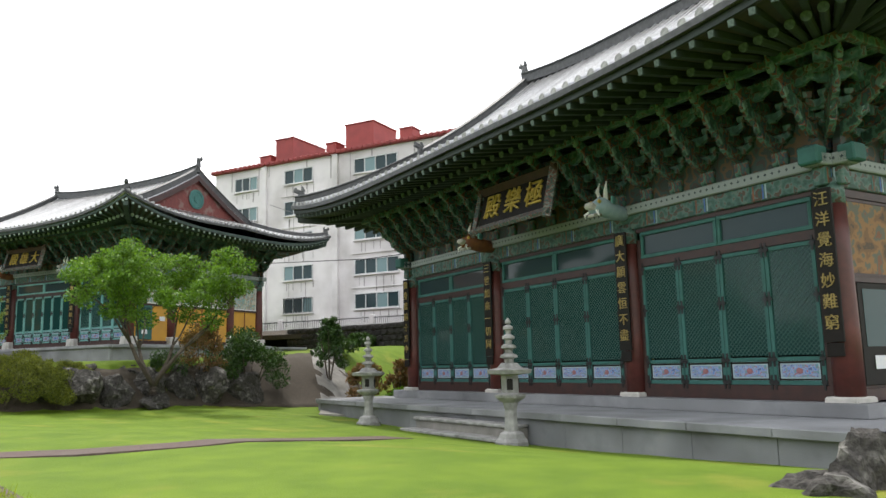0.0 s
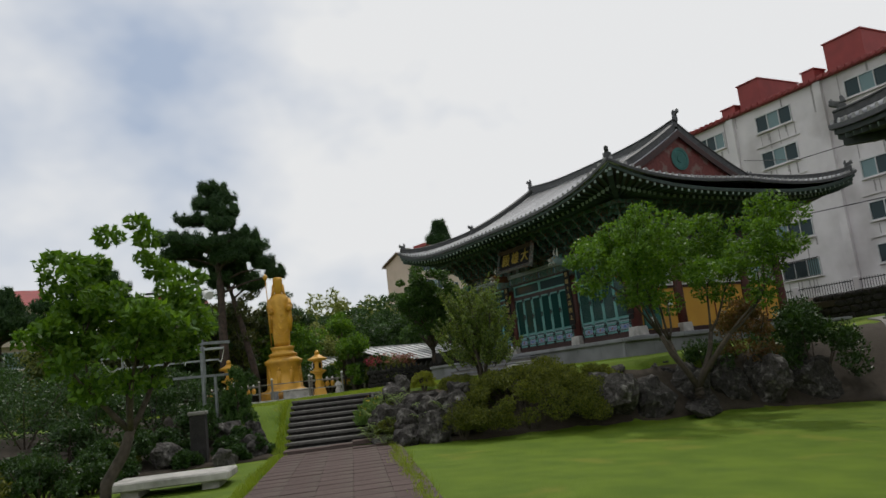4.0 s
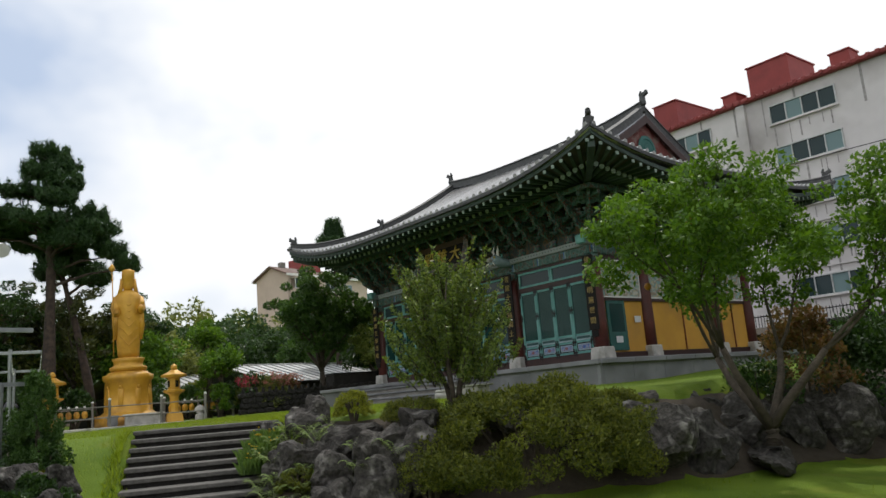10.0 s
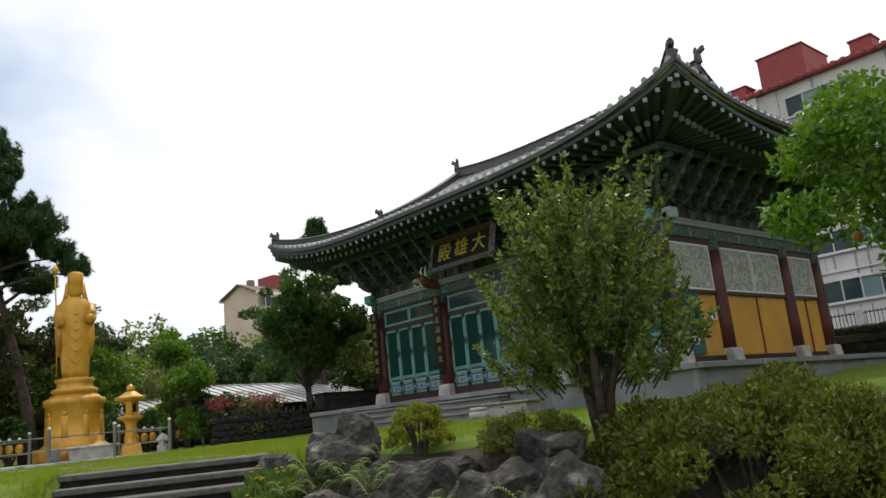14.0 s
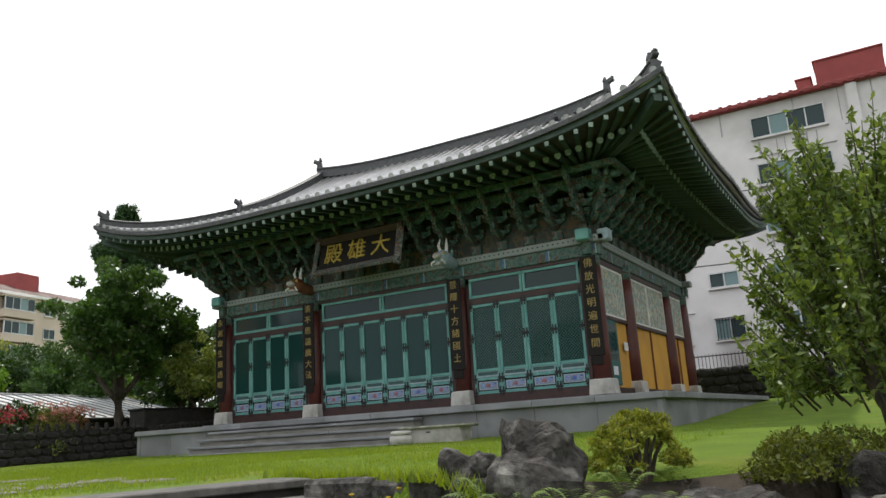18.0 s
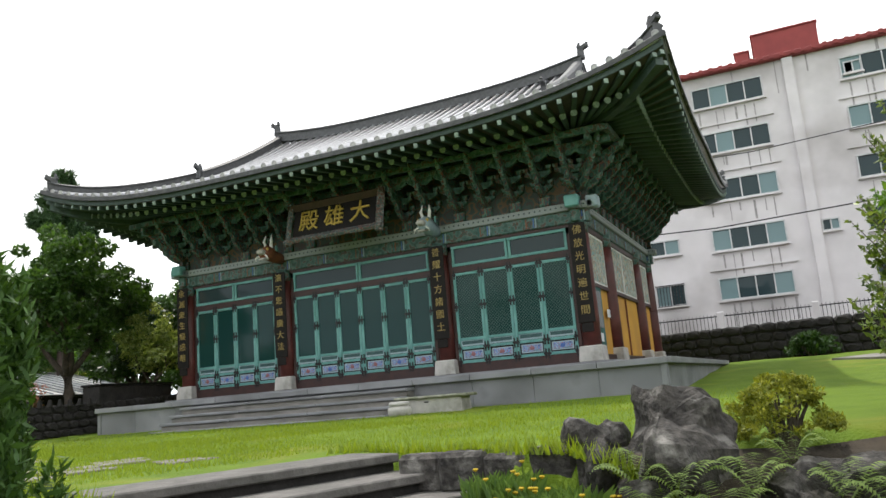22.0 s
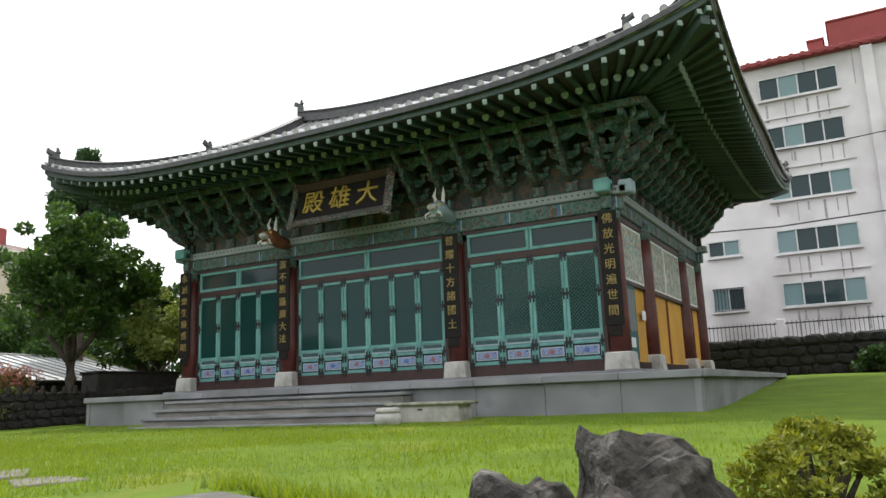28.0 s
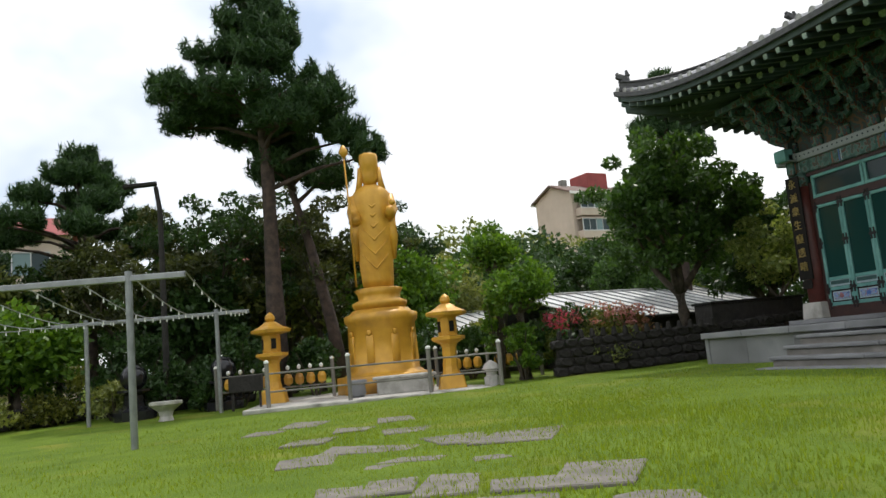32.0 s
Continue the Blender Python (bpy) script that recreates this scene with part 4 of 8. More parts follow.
    for k in range(nb + 1):
        bracket_set(hall, Matrix.Translation((-w + w * k / nb, 0, 4.02)), first)
    nd = max(3, round(d / 0.85))
    for k in range(nd + 1):
        bracket_set(hall, Matrix.Translation((0, d * k / nd, 4.02)) @ Matrix.Rotation(radians(90), 4, "Z"), first)
        bracket_set(hall, Matrix.Translation((-w, d * k / nd, 4.02)) @ Matrix.Rotation(radians(-90), 4, "Z"), first)
    for x in (0, -w):
        bracket_set(hall, Matrix.Translation((x, 0, 4.02)) @ Matrix.Rotation(radians(45 if x == 0 else -45), 4, "Z"), first)
        part("corner_block", box((x, -0.42, 3.98), (0.36, 0.3, 0.3), None, 0.03), M_TEAL if style == 1 else M_TEALDK, hall, "pale teal carved beam end")
        part("corner_block", box((x + (0.42 if x == 0 else -0.42), 0, 3.98), (0.3, 0.36, 0.3), None, 0.03), M_LILAC if style == 1 else M_TEALDK, hall)
    # bays of the front
    cache = {}
    leaves = (4, 6, 4) if style == 1 else (4, 4, 4)
    for b in range(len(cols) - 1):
        xa, xb = cols[b] + 0.24, cols[b + 1] - 0.24
        cx, bw = (xa + xb) / 2, xb - xa
        fr = bmesh.new()
        for z, hgt in ((0.13, 0.26), (2.765, 0.17), (3.46, 0.09)):
            add_box(fr, (cx, 0.03, z), (bw, 0.16, hgt), None, 0.008)
        for x in (xa + 0.05, xb - 0.05):
            add_box(fr, (x, 0.032, 1.76), (0.10, 0.155, 3.0), None, 0.008)
        bay = part("door_frame", fr, M_DARKRED, hall, "dark red wooden door frame")
        n = leaves[b]
        lw = (bw - 0.2) / n
        LATTICE_BAYS = style == 2 or b == 2
        for k in range(n):
            door_leaf(bay, xa + 0.1 + lw * (k + 0.5), 0.262, lw - 0.008, 2.41, style, cache)
        for k in range(2):
            tw = (bw - 0.2) / 2
            tx = xa + 0.1 + tw * (k + 0.5)
            tf = bmesh.new()
            for cz in (2.852 + 0.04, 3.413 - 0.04):
                add_box(tf, (tx, -0.01, cz), (tw - 0.01, 0.07, 0.075), None, 0.006)
            for q in (-1, 1):
                add_box(tf, (tx + q * (tw / 2 - 0.045), -0.008, 3.132), (0.07, 0.066, 0.41), None, 0.006)
            t = part("transom_window", tf, M_TEAL if style == 1 else M_TEALDK, bay, "teal framed transom window")
            part("pane", box((tx, 0.012, 3.132), (tw - 0.1, 0.012, 0.44)), M_GLASS2, t)
        # black sheet close behind the leaves stands for the unlit interior
        part("dark_backing", box((cx, 0.3, 1.75), (bw, 0.04, 3.4)), M_BOARD, hall)
    # written boards on the columns
    for x, text in zip(cols, couplets):
        bd = part("couplet_board", box((x, -0.275, 2.2), (0.42 if style == 1 else 0.34, 0.04, 2.5), None, 0.006), M_BOARD, hall, "black board with gilt characters")
        part("carved_foot", box((x, -0.278, 0.83), (0.3, 0.03, 0.22), None, 0.01), M_BOARD, bd)
        for k, ch in enumerate(text):
            me = letters(ch, 0.245 if style == 1 else 0.26)
            me.transform(Matrix.Translation((x, -0.302, 3.26 - k * 0.335)))
            link("character", me, M_GOLDDIM, bd)
    # name board, leaning out
    pc = (cols[1] + cols[2]) / 2 + 0.07
    PM = Matrix.Translation((pc, -1.22, 4.5)) @ Matrix.Rotation(radians(-14), 4, "X")
    pl = part("name_board", box((0, 0, 0), (2.7, 0.08, 0.84), None, 0.01), M_BOARD, hall, "black name board with three gold characters")
    pl.matrix_basis = PM
    for cz in (-0.5, 0.5):
        part("board_border", box((0, -0.08, cz), (3.1, 0.1, 0.2), (38 if cz > 0 else -38, 0, 0), 0.01), M_DARKRED if cz > 0 else M_BOARDTRIM, pl)
    for cx in (-1.46, 1.46):
        part("board_end", box((cx, -0.08, 0), (0.2, 0.1, 1.3), (0, 0, 38 if cx > 0 else -38), 0.01), M_BOARDTRIM, pl)
    for k, ch in enumerate(plaque):
        me = letters(ch, 0.66, 0.02)
        me.transform(Matrix.Translation((-0.82 + 0.82 * k, -0.06, 0)))
        link("character", me, M_GOLDTEXT, pl)
    # carved dragon heads either side of the middle bay
    for x, paint, tone in zip(cols[1:-1], (M_ORANGEPAINT, M_LILAC), ("ochre red", "pale blue")):
        hd = tube([(x, 0.1, 3.86), (x, -0.45, 3.9), (x, -0.8, 3.98), (x, -1.02, 3.9)], [0.14, 0.19, 0.22, 0.13], 8)
        hb = part("dragon_head", hd, paint, hall, "carved " + tone + " dragon head with white horns", True)
        for q in (-1, 1):
            part("horn", tube([(x + q * 0.08, -0.7, 4.12), (x + q * 0.13, -0.74, 4.32), (x + q * 0.1, -0.68, 4.52)], [0.055, 0.045, 0.01], 6), M_WHITE, hb)
            part("whisker", tube([(x + q * 0.12, -1.0, 3.86), (x + q * 0.2, -1.06, 3.8), (x + q * 0.22, -1.02, 3.72)], [0.03, 0.025, 0.01], 5), M_WHITE, hb)
        for q in (-1, 1):
            part("eye", lathe([(0.01, -0.05), (0.05, 0), (0.01, 0.05)], 10, (x + q * 0.13, -0.93, 4.06)), M_GOLDTEXT, hb, smooth=True)
            part("ear", box((x + q * 0.22, -0.62, 4.1), (0.05, 0.2, 0.16), (0, 0, q * 25), 0.02), M_TEAL, hb)
        part("muzzle", box((x, -1.06, 3.96), (0.24, 0.2, 0.13), (-14, 0, 0), 0.04), M_PALE, hb)
        part("jaw", box((x, -0.95, 3.78), (0.2, 0.26, 0.07), (12, 0, 0), 0.02), M_PALE, hb)
    # side walls with painted panels over ochre
    for sx in (1, -1):
        xw = 0.0 if sx > 0 else -w
        side = part("side_wall", box((xw - sx * 0.06, d / 2, 1.75), (0.1, d - 0.4, 3.5)), M_YELLOW if style == 1 else M_DARKRED, hall, "ochre plaster side wall" if style == 1 else "dark red boarded side wall")
        for k in range(3):
            ya, yb = depths[k] + 0.22, depths[k + 1] - 0.22
            cy, sw = (ya + yb) / 2, yb - ya
            for z, hgt in ((0.1, 0.2), (1.98, 0.1), (3.42, 0.14)):
                part("wall_rail", box((xw + sx * 0.02, cy, z), (0.1, sw, hgt), None, 0.006), M_DARKRED, side)
            npan = 2 if k == 1 else 1
            for q in range(npan):
                pw = sw / npan
                py = ya + pw * (q + 0.5)
                mp = part("mural_panel", box((xw + sx * 0.005, py, 2.69), (0.06, pw - 0.16, 1.2)), M_MURAL if style == 1 else M_OCHREMURAL, side, "faded mural in a white border" if style == 1 else "dark ochre mural panel")
                bb = bmesh.new()
                for cz in (2.06, 3.32):
                    add_box(bb, (xw + sx * 0.03, py, cz), (0.03, pw - 0.06, 0.05))
                for cyy in (-1, 1):
                    add_box(bb, (xw + sx * 0.028, py + cyy * (pw / 2 - 0.05), 2.69), (0.026, 0.05, 1.21))
                part("mural_border", bb, M_WHITE if style == 1 else M_DARKRED, mp)
            if k != 0:
                part("wall_batten", box((xw + sx * 0.012, cy, 1.06), (0.06, 0.03, 1.7)), M_ORANGEPAINT, side)
        if sx > 0:
            dl = part("side_door", box((xw + 0.02, 0.86, 1.09), (0.07, 0.95, 1.68), None, 0.01), M_TEALDK if style == 1 else M_BOARD, side, "narrow teal door" if style == 1 else "dark wooden side door")
            part("pane", box((xw + 0.056, 0.86, 1.35), (0.012, 0.7, 0.95)), M_GLASS, dl)
            for q, (yy, zz) in enumerate(((0.86, 0.62), (1.95, 1.3))):
                part("notice", box((xw + 0.066, yy, zz), (0.008, 0.34, 0.22)), M_PAPER, dl if q == 0 else side)
            part("side_sill", box((xw + 0.1, d / 2, -0.05), (0.5, d + 0.4, 0.1)), M_GRANITE, side)
    part("back_wall", box((-w / 2, d + 0.02, 1.75), (w - 0.4, 0.12, 3.5)), M_YELLOW, hall)
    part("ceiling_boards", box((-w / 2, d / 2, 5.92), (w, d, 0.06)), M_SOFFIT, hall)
    return hall


def platform(x0, x1, y0, y1, z0, z1, M, name, label, slab=1.5):
    """A stone terrace: facing slabs under a projecting kerb course, with a raised sill."""
    t = thing(name, label, "stone platform", m=M)
    part("core", box(((x0 + x1) / 2, (y0 + y1) / 2, (z0 + z1 - 0.14) / 2), (x1 - x0 - 0.3, y1 - y0 - 0.3, z1 - 0.14 - z0)), M_GRANITE, t)
    part("paving", box(((x0 + x1) / 2, (y0 + y1) / 2, z1 - 0.072), (x1 - x0 - 0.7, y1 - y0 - 0.7, 0.14)), M_GRANITE, t)
    for (a, b, fx) in (((x0, y0), (x1, y0), True), ((x1, y0), (x1, y1), False), ((x0, y0), (x0, y1), False)):
        L = (b[0] - a[0]) if fx else (b[1] - a[1])
        n = max(1, round(L / slab))
        for k in range(n):
            s0, s1 = L * k / n + 0.004, L * (k + 1) / n - 0.004
            mid = (s0 + s1) / 2
            inward = 0.1 if a[0] == x0 or fx else -0.1
            if fx:
                c, cs, kc = (a[0] + mid, y0 + 0.1, (z0 + z1 - 0.14) / 2), (s1 - s0, 0.12, z1 - 0.14 - z0), (a[0] + mid, y0 + 0.14, z1 - 0.07)
                ks = (s1 - s0, 0.42, 0.135)
            else:
                c, cs, kc = (a[0] + inward, a[1] + mid, (z0 + z1 - 0.14) / 2), (0.12, s1 - s0, z1 - 0.14 - z0), (a[0] + inward * 1.4, a[1] + mid, z1 - 0.07)
                ks = (0.42, s1 - s0, 0.135)
            part("facing_slab", box(c, cs, None, 0.006), M_GRANITE, t)
            part("kerb_slab", box(kc, ks, None, 0.012), M_GRANITE, t)
    return t


def stone_steps(M, x0, x1, y, z0, z1, n, run, name, label, material):
    t = thing(name, label, "steps", m=M)
    rise = (z1 - z0) / n
    for k in range(n - 1):
        zt = z1 - rise * (k + 1)
        s = part("step", box(((x0 + x1) / 2, y - run * (k + 0.5) + 0.03, (z0 + zt) / 2 - 0.085), (x1 - x0 - 0.06, run, zt - z0 + 0.03), None, 0.01), M_CONC, t)
        for j in range(3):
            w = (x1 - x0) / 3
            part("tread_slab", box((x0 + w * (j + 0.5), y - run * (k + 0.5), zt - 0.032), (w - 0.012, run + 0.06, 0.064), None, 0.012), material, s)
    return t


HALL1 = pose(0, 0, 0)
make_hall((-12.77, -9.07, -3.91, 0.0), (0.0, 2.57, 6.8, 9.15), HALL1, 1, "main_hall",
          "Korean temple hall with painted teal doors and grey tiled roof", ("永滅衆生癡惑暗", "演不思議廣大法", "普耀十方諸國土", "佛放光明遍世間"), "殿雄大")
platform(-13.7, 2.15, -2.75, 10.9, -1.3, -0.1, HALL1, "hall_platform", "grey granite terrace under the main hall")
tagged(part("hall_sill", box((-6.385, 4.6, -0.05), (13.9, 10.2, 0.1), None, 0.01), M_GRANITE), "low granite sill under the main hall", "sill", kind="structure")
stone_steps(HALL1, -10.3, -3.6, -2.75, -1.02, -0.1, 5, 0.36, "hall_steps", "broad granite steps up to the main hall", M_GRANITE)

HALL2 = Matrix.Translation((30.67, -8.78, -2.24)) @ Matrix.Rotation(radians(-30.9), 4, "Z") @ Matrix.Diagonal((1.22, 1.22, 1.22, 1))
make_hall((-14.25, -9.68, -4.64, 0.0), (0.0, 2.6, 6.6, 9.0), HALL2, 2, "second_hall",
          "Korean temple hall with dull teal lattice doors and red columns", ("佛身普遍十方中", "三世如來一切同", "廣大願雲恒不盡", "汪洋覺海妙難窮"), "殿樂極")
platform(-16.15, 1.9, -2.5, 10.6, -1.2, -0.22, HALL2, "second_platform", "weathered concrete terrace under the second hall")
tagged(part("second_sill", box((-7.12, 4.5, -0.11), (15.35, 10.0, 0.22), None, 0.01), M_GRANITE), "low granite sill under the second hall", "sill", kind="structure").matrix_basis = HALL2
stone_steps(HALL2, -9.2, -5.2, -2.5, -1.2, -0.22, 4, 0.36, "second_steps", "pale stone steps up to the second hall", M_LANTERN)


def bank_soil(ya, yb):
    """Bare dark soil on the slope between the two lawns."""
    rows = []
    for y in np.arange(ya, yb, 0.3):
        a, b = float(np.interp(y, EDGE_Y, EDGE_TOP)), float(np.interp(y, EDGE_Y, EDGE_FOOT))
        wob = 0.25 * noise.noise((y * 0.9, 1.7, 0.0))
        rows.append([(x, y, ground_z(x, y) + 0.045 + 0.05 * noise.noise((x * 2.1, y * 2.1, 0.4))) for x in np.linspace(a + 0.55 + wob, b - 0.12 - 0.6 * wob, 9)])
    return tagged(part("bank_soil", sheet(rows, 0.12), M_EARTH, smooth=True), "dark earth of the planted bank between the lawns", "soil", kind="structure")


bank_soil(-13.6, 4.0)
bank_soil(-24.0, -16.7)


# ---- stairs and paths ----
AX = Vector((-0.93, 0.368, 0)).normalized()      # up the stairs
SIDE = Vector((AX.y, -AX.x, 0))                  # towards the main hall
FOOT = Vector((4.3, -15.18, 0))
STAIR_TURN = math.atan2(AX.y, AX.x)


def along(a, b, z=0.0):
    p = FOOT + AX * a + SIDE * b
    return Vector((p.x, p.y, z))


def garden_stairs(n=9, tread=0.505, z0=-2.43, z1=-1.02, half=1.38):
    t = thing("garden_stairs", "broad weathered dark stone garden stairs of nine steps", "stairs", kind="structure")
    rise = (z1 - z0) / n
    for k in range(n):
        zt = z0 + rise * (k + 1)
        deep = tread + 0.05 if k < n - 1 else 0.75
        c = along(tread * k + deep / 2 - 0.02, 0, zt - 0.04)
        s = part("tread", box((0, 0, 0), (deep, 2 * half, 0.08), None, 0.012), M_STEP, t)
        s.matrix_basis = Matrix.Translation(c) @ Matrix.Rotation(STAIR_TURN, 4, "Z")
        # risers take a far darker tone than the treads
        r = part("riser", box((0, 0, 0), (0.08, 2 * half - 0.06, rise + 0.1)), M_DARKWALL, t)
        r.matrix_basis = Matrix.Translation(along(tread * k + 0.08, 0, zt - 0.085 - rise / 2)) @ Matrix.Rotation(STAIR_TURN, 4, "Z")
    return t


garden_stairs()


def paver_path():
    """Rows of square pavers from the foot of the stairs."""
    t = thing("paved_path", "path of worn reddish grey square pavers", "path", kind="structure")
    rnd = random.Random(4)
    me = bpy.data.meshes.new("paver")
    b = box((0, 0, -0.03), (0.597, 0.597, 0.1), None, 0.004)
    b.to_mesh(me)
    b.free()
    me.materials.append(M_PAVER)
    for i in range(48):
        for j in range(5):
            p = along(-0.32 - 0.6 * i, (j - 2) * 0.6 + 0.15)
            z = max(ground_z(p.x, p.y), ground_z(*along(-0.32 - 0.6 * i, 0).xy)) + 0.035
            piece("paver", me, t, Matrix.Translation((p.x, p.y, z + rnd.uniform(-0.003, 0.003))) @ Euler((rnd.uniform(-0.005, 0.005), rnd.uniform(-0.005, 0.005), STAIR_TURN + rnd.uniform(-0.008, 0.008))).to_matrix().to_4x4())
    return t


paver_path()


def strip(name, pts, width, material, label, category, lift=0.03):
    """A thin slab that follows the ground along points."""
    bm = bmesh.new()
    fine = []
    for a, b in zip(pts, pts[1:]):
        n = max(2, int((Vector(b) - Vector(a)).length / 0.6))
        fine += [Vector(a).lerp(Vector(b), k / n) for k in range(n)]
    fine.append(Vector(pts[-1]))
    rows = []
    for k, p in enumerate(fine):
        d = (fine[min(k + 1, len(fine) - 1)] - fine[max(k - 1, 0)]).normalized()
        s = Vector((-d.y, d.x))
        row = []
        for q in (-1, -0.5, 0, 0.5, 1):
            e = p + s * (q * width / 2 * (1 + 0.08 * noise.noise((p.x * 1.3, p.y * 1.3, q))))
            row.append((e.x, e.y, ground_z(e.x, e.y) + lift))
        rows.append(row)
    return tagged(part(name, sheet(rows, 0.09), material), label, category, kind="structure")


strip("cross_path", [(18.7, -19.3), (20.2, -17.9), (20.95, -16.4), (21.4, -13.6), (21.3, -10.3)], 0.85, M_PAVER, "narrow worn paved path sunk in the lawn", "path", 0.028)
strip("ramp", [(14.2, -2.6), (12.0, 0.6), (9.4, 3.2), (6.0, 7.5)], 1.5, M_CONC, "pale concrete ramp rising between the halls", "path", 0.06)


M_FLAG = mat("flagstone", (0.215, 0.195, 0.17), (0.14, 0.13, 0.115), 6, 0.9, bump=0.4, c3=(0.1, 0.095, 0.075), c3scale=2.0)


def stepping_stone(x, y, w, d, seed):
    """A broken four- or five-sided flag, w across and d along the walk, standing a little proud of the turf."""
    rnd = random.Random(seed)
    bm = bmesh.new()
    corners = [(-0.5, -0.5), (0.5, -0.5), (0.5, 0.5), (-0.5, 0.5)]
    if seed % 3 == 0:
        corners[2:3] = [(0.5, 0.2), (0.25, 0.5)]
    turn = math.atan2(0.377, -0.926) + rnd.uniform(-0.25, 0.25)
    c, sn = math.cos(turn), math.sin(turn)
    ring = []
    for px, py in corners:
        px, py = (px + rnd.uniform(-0.14, 0.14)) * w, (py + rnd.uniform(-0.14, 0.14)) * d
        ring.append((x + c * py - sn * px, y + sn * py + c * px))
    z = ground_z(x, y)
    tip = rnd.uniform(-0.03, 0.03)
    top = [bm.verts.new((px, py, z + 0.018 + tip * (px - x) + rnd.uniform(-0.006, 0.006))) for px, py in ring]
    low = [bm.verts.new((px, py, z - 0.1)) for px, py in ring]
    n = len(ring)
    bm.faces.new(top)
    bm.faces.new(low[::-1])
    for k in range(n):
        bm.faces.new((top[k - 1], top[k], low[k], low[k - 1])[::-1])
    bmesh.ops.recalc_face_normals(bm, faces=bm.faces[:])
    bmesh.ops.bevel(bm, geom=[e for e in bm.edges if e.verts[0] in top and e.verts[1] in top], offset=0.012, segments=1, affect="EDGES")
    return tagged(part("stepping_stone", bm, M_FLAG), "flat broken grey flagstone set in the lawn", "stepping stone", "stepping stones to the statue")


for _k, (_x, _y, _w, _d) in enumerate(((-6.6, -13.3, 0.7, 0.9), (-6.9, -12.5, 1.3, 0.6), (-6.7, -11.5, 0.72, 1.0), (-6.2, -11.0, 0.9, 1.1), (-3.9, -12.6, 0.5, 0.75), (-4.2, -12.95, 0.4, 0.9), (-4.35, -13.35, 0.42, 0.8),
                                       (-3.45, -12.15, 0.57, 0.55), (-3.35, -11.55, 0.66, 0.85), (-2.15, -11.8, 0.54, 0.7), (-4.0, -13.8, 0.36, 0.45), (-8.8, -12.95, 0.6, 0.85), (-2.85, -12.5, 0.7, 0.4), (-2.9, -13.25, 0.7, 0.4),
                                       (-5.55, -12.35, 0.6, 0.4), (-4.9, -11.85, 0.4, 0.3), (-12.1, -12.5, 0.7, 1.1), (-9.8, -12.15, 0.56, 0.75), (-5.3, -12.75, 0.42, 0.3), (-8.6, -11.6, 0.6, 0.7), (-10.6, -11.2, 0.6, 0.8), (-11.2, -13.3, 0.5, 0.7))):
    stepping_stone(_x, _y, _w, _d, _k)


# ---- rocks ----
def rock(x, y, z, sx, sy, sz, seed, turn=0.0, cuts=9, square=0.0, label="rough grey volcanic rock in the planted bank"):
    """A boulder: a ball cut by chance planes into broad faces, then roughened and pitted."""
    rnd = random.Random(seed * 13 + 1)
    bm = bmesh.new()
    bmesh.ops.create_icosphere(bm, subdivisions=4, radius=1.0)
    planes = []
    for k in range(cuts):
        n = Vector((rnd.gauss(0, 1), rnd.gauss(0, 1), rnd.gauss(0, 0.75))).normalized()
        planes.append((n, rnd.uniform(0.6, 0.9)))
    planes.append((Vector((rnd.uniform(-0.2, 0.2), rnd.uniform(-0.2, 0.2), 1)).normalized(), rnd.uniform(0.72, 0.95)))
    o = Vector((seed * 3.7, seed * 1.9, seed * 0.7))
    big = max(sx, sy, sz)
    for v in bm.verts:
        q = v.co * 1.12
        q = q.lerp(Vector((max(-0.78, min(0.78, q.x * 1.6)), max(-0.78, min(0.78, q.y * 1.6)), max(-0.95, min(0.88, q.z * 1.4)))), square)
        for n, d in planes:
            over = q.dot(n) - d
            if over > 0:
                q = q - n * (over * 0.92)
        q = Vector((q.x * sx, q.y * sy, q.z * sz))
        r = q * (1.0 / big)
        out = v.co.normalized()
        rough = 0.16 * noise.noise(r * 1.6 + o) + 0.1 * noise.noise(q * 4.5 + o) - 0.085 * abs(noise.noise(q * 8.0 + o)) + 0.035 * noise.noise(q * 19.0 + o)
        v.co = q + out * rough * min(1.0, big * 1.5)
    bmesh.ops.transform(bm, matrix=Matrix.Translation((x, y, z)) @ Matrix.Rotation(turn, 4, "Z"), verts=bm.verts[:])
    return tagged(part("garden_rock", bm, M_ROCK), label, "rock", "rocks of the garden bank")


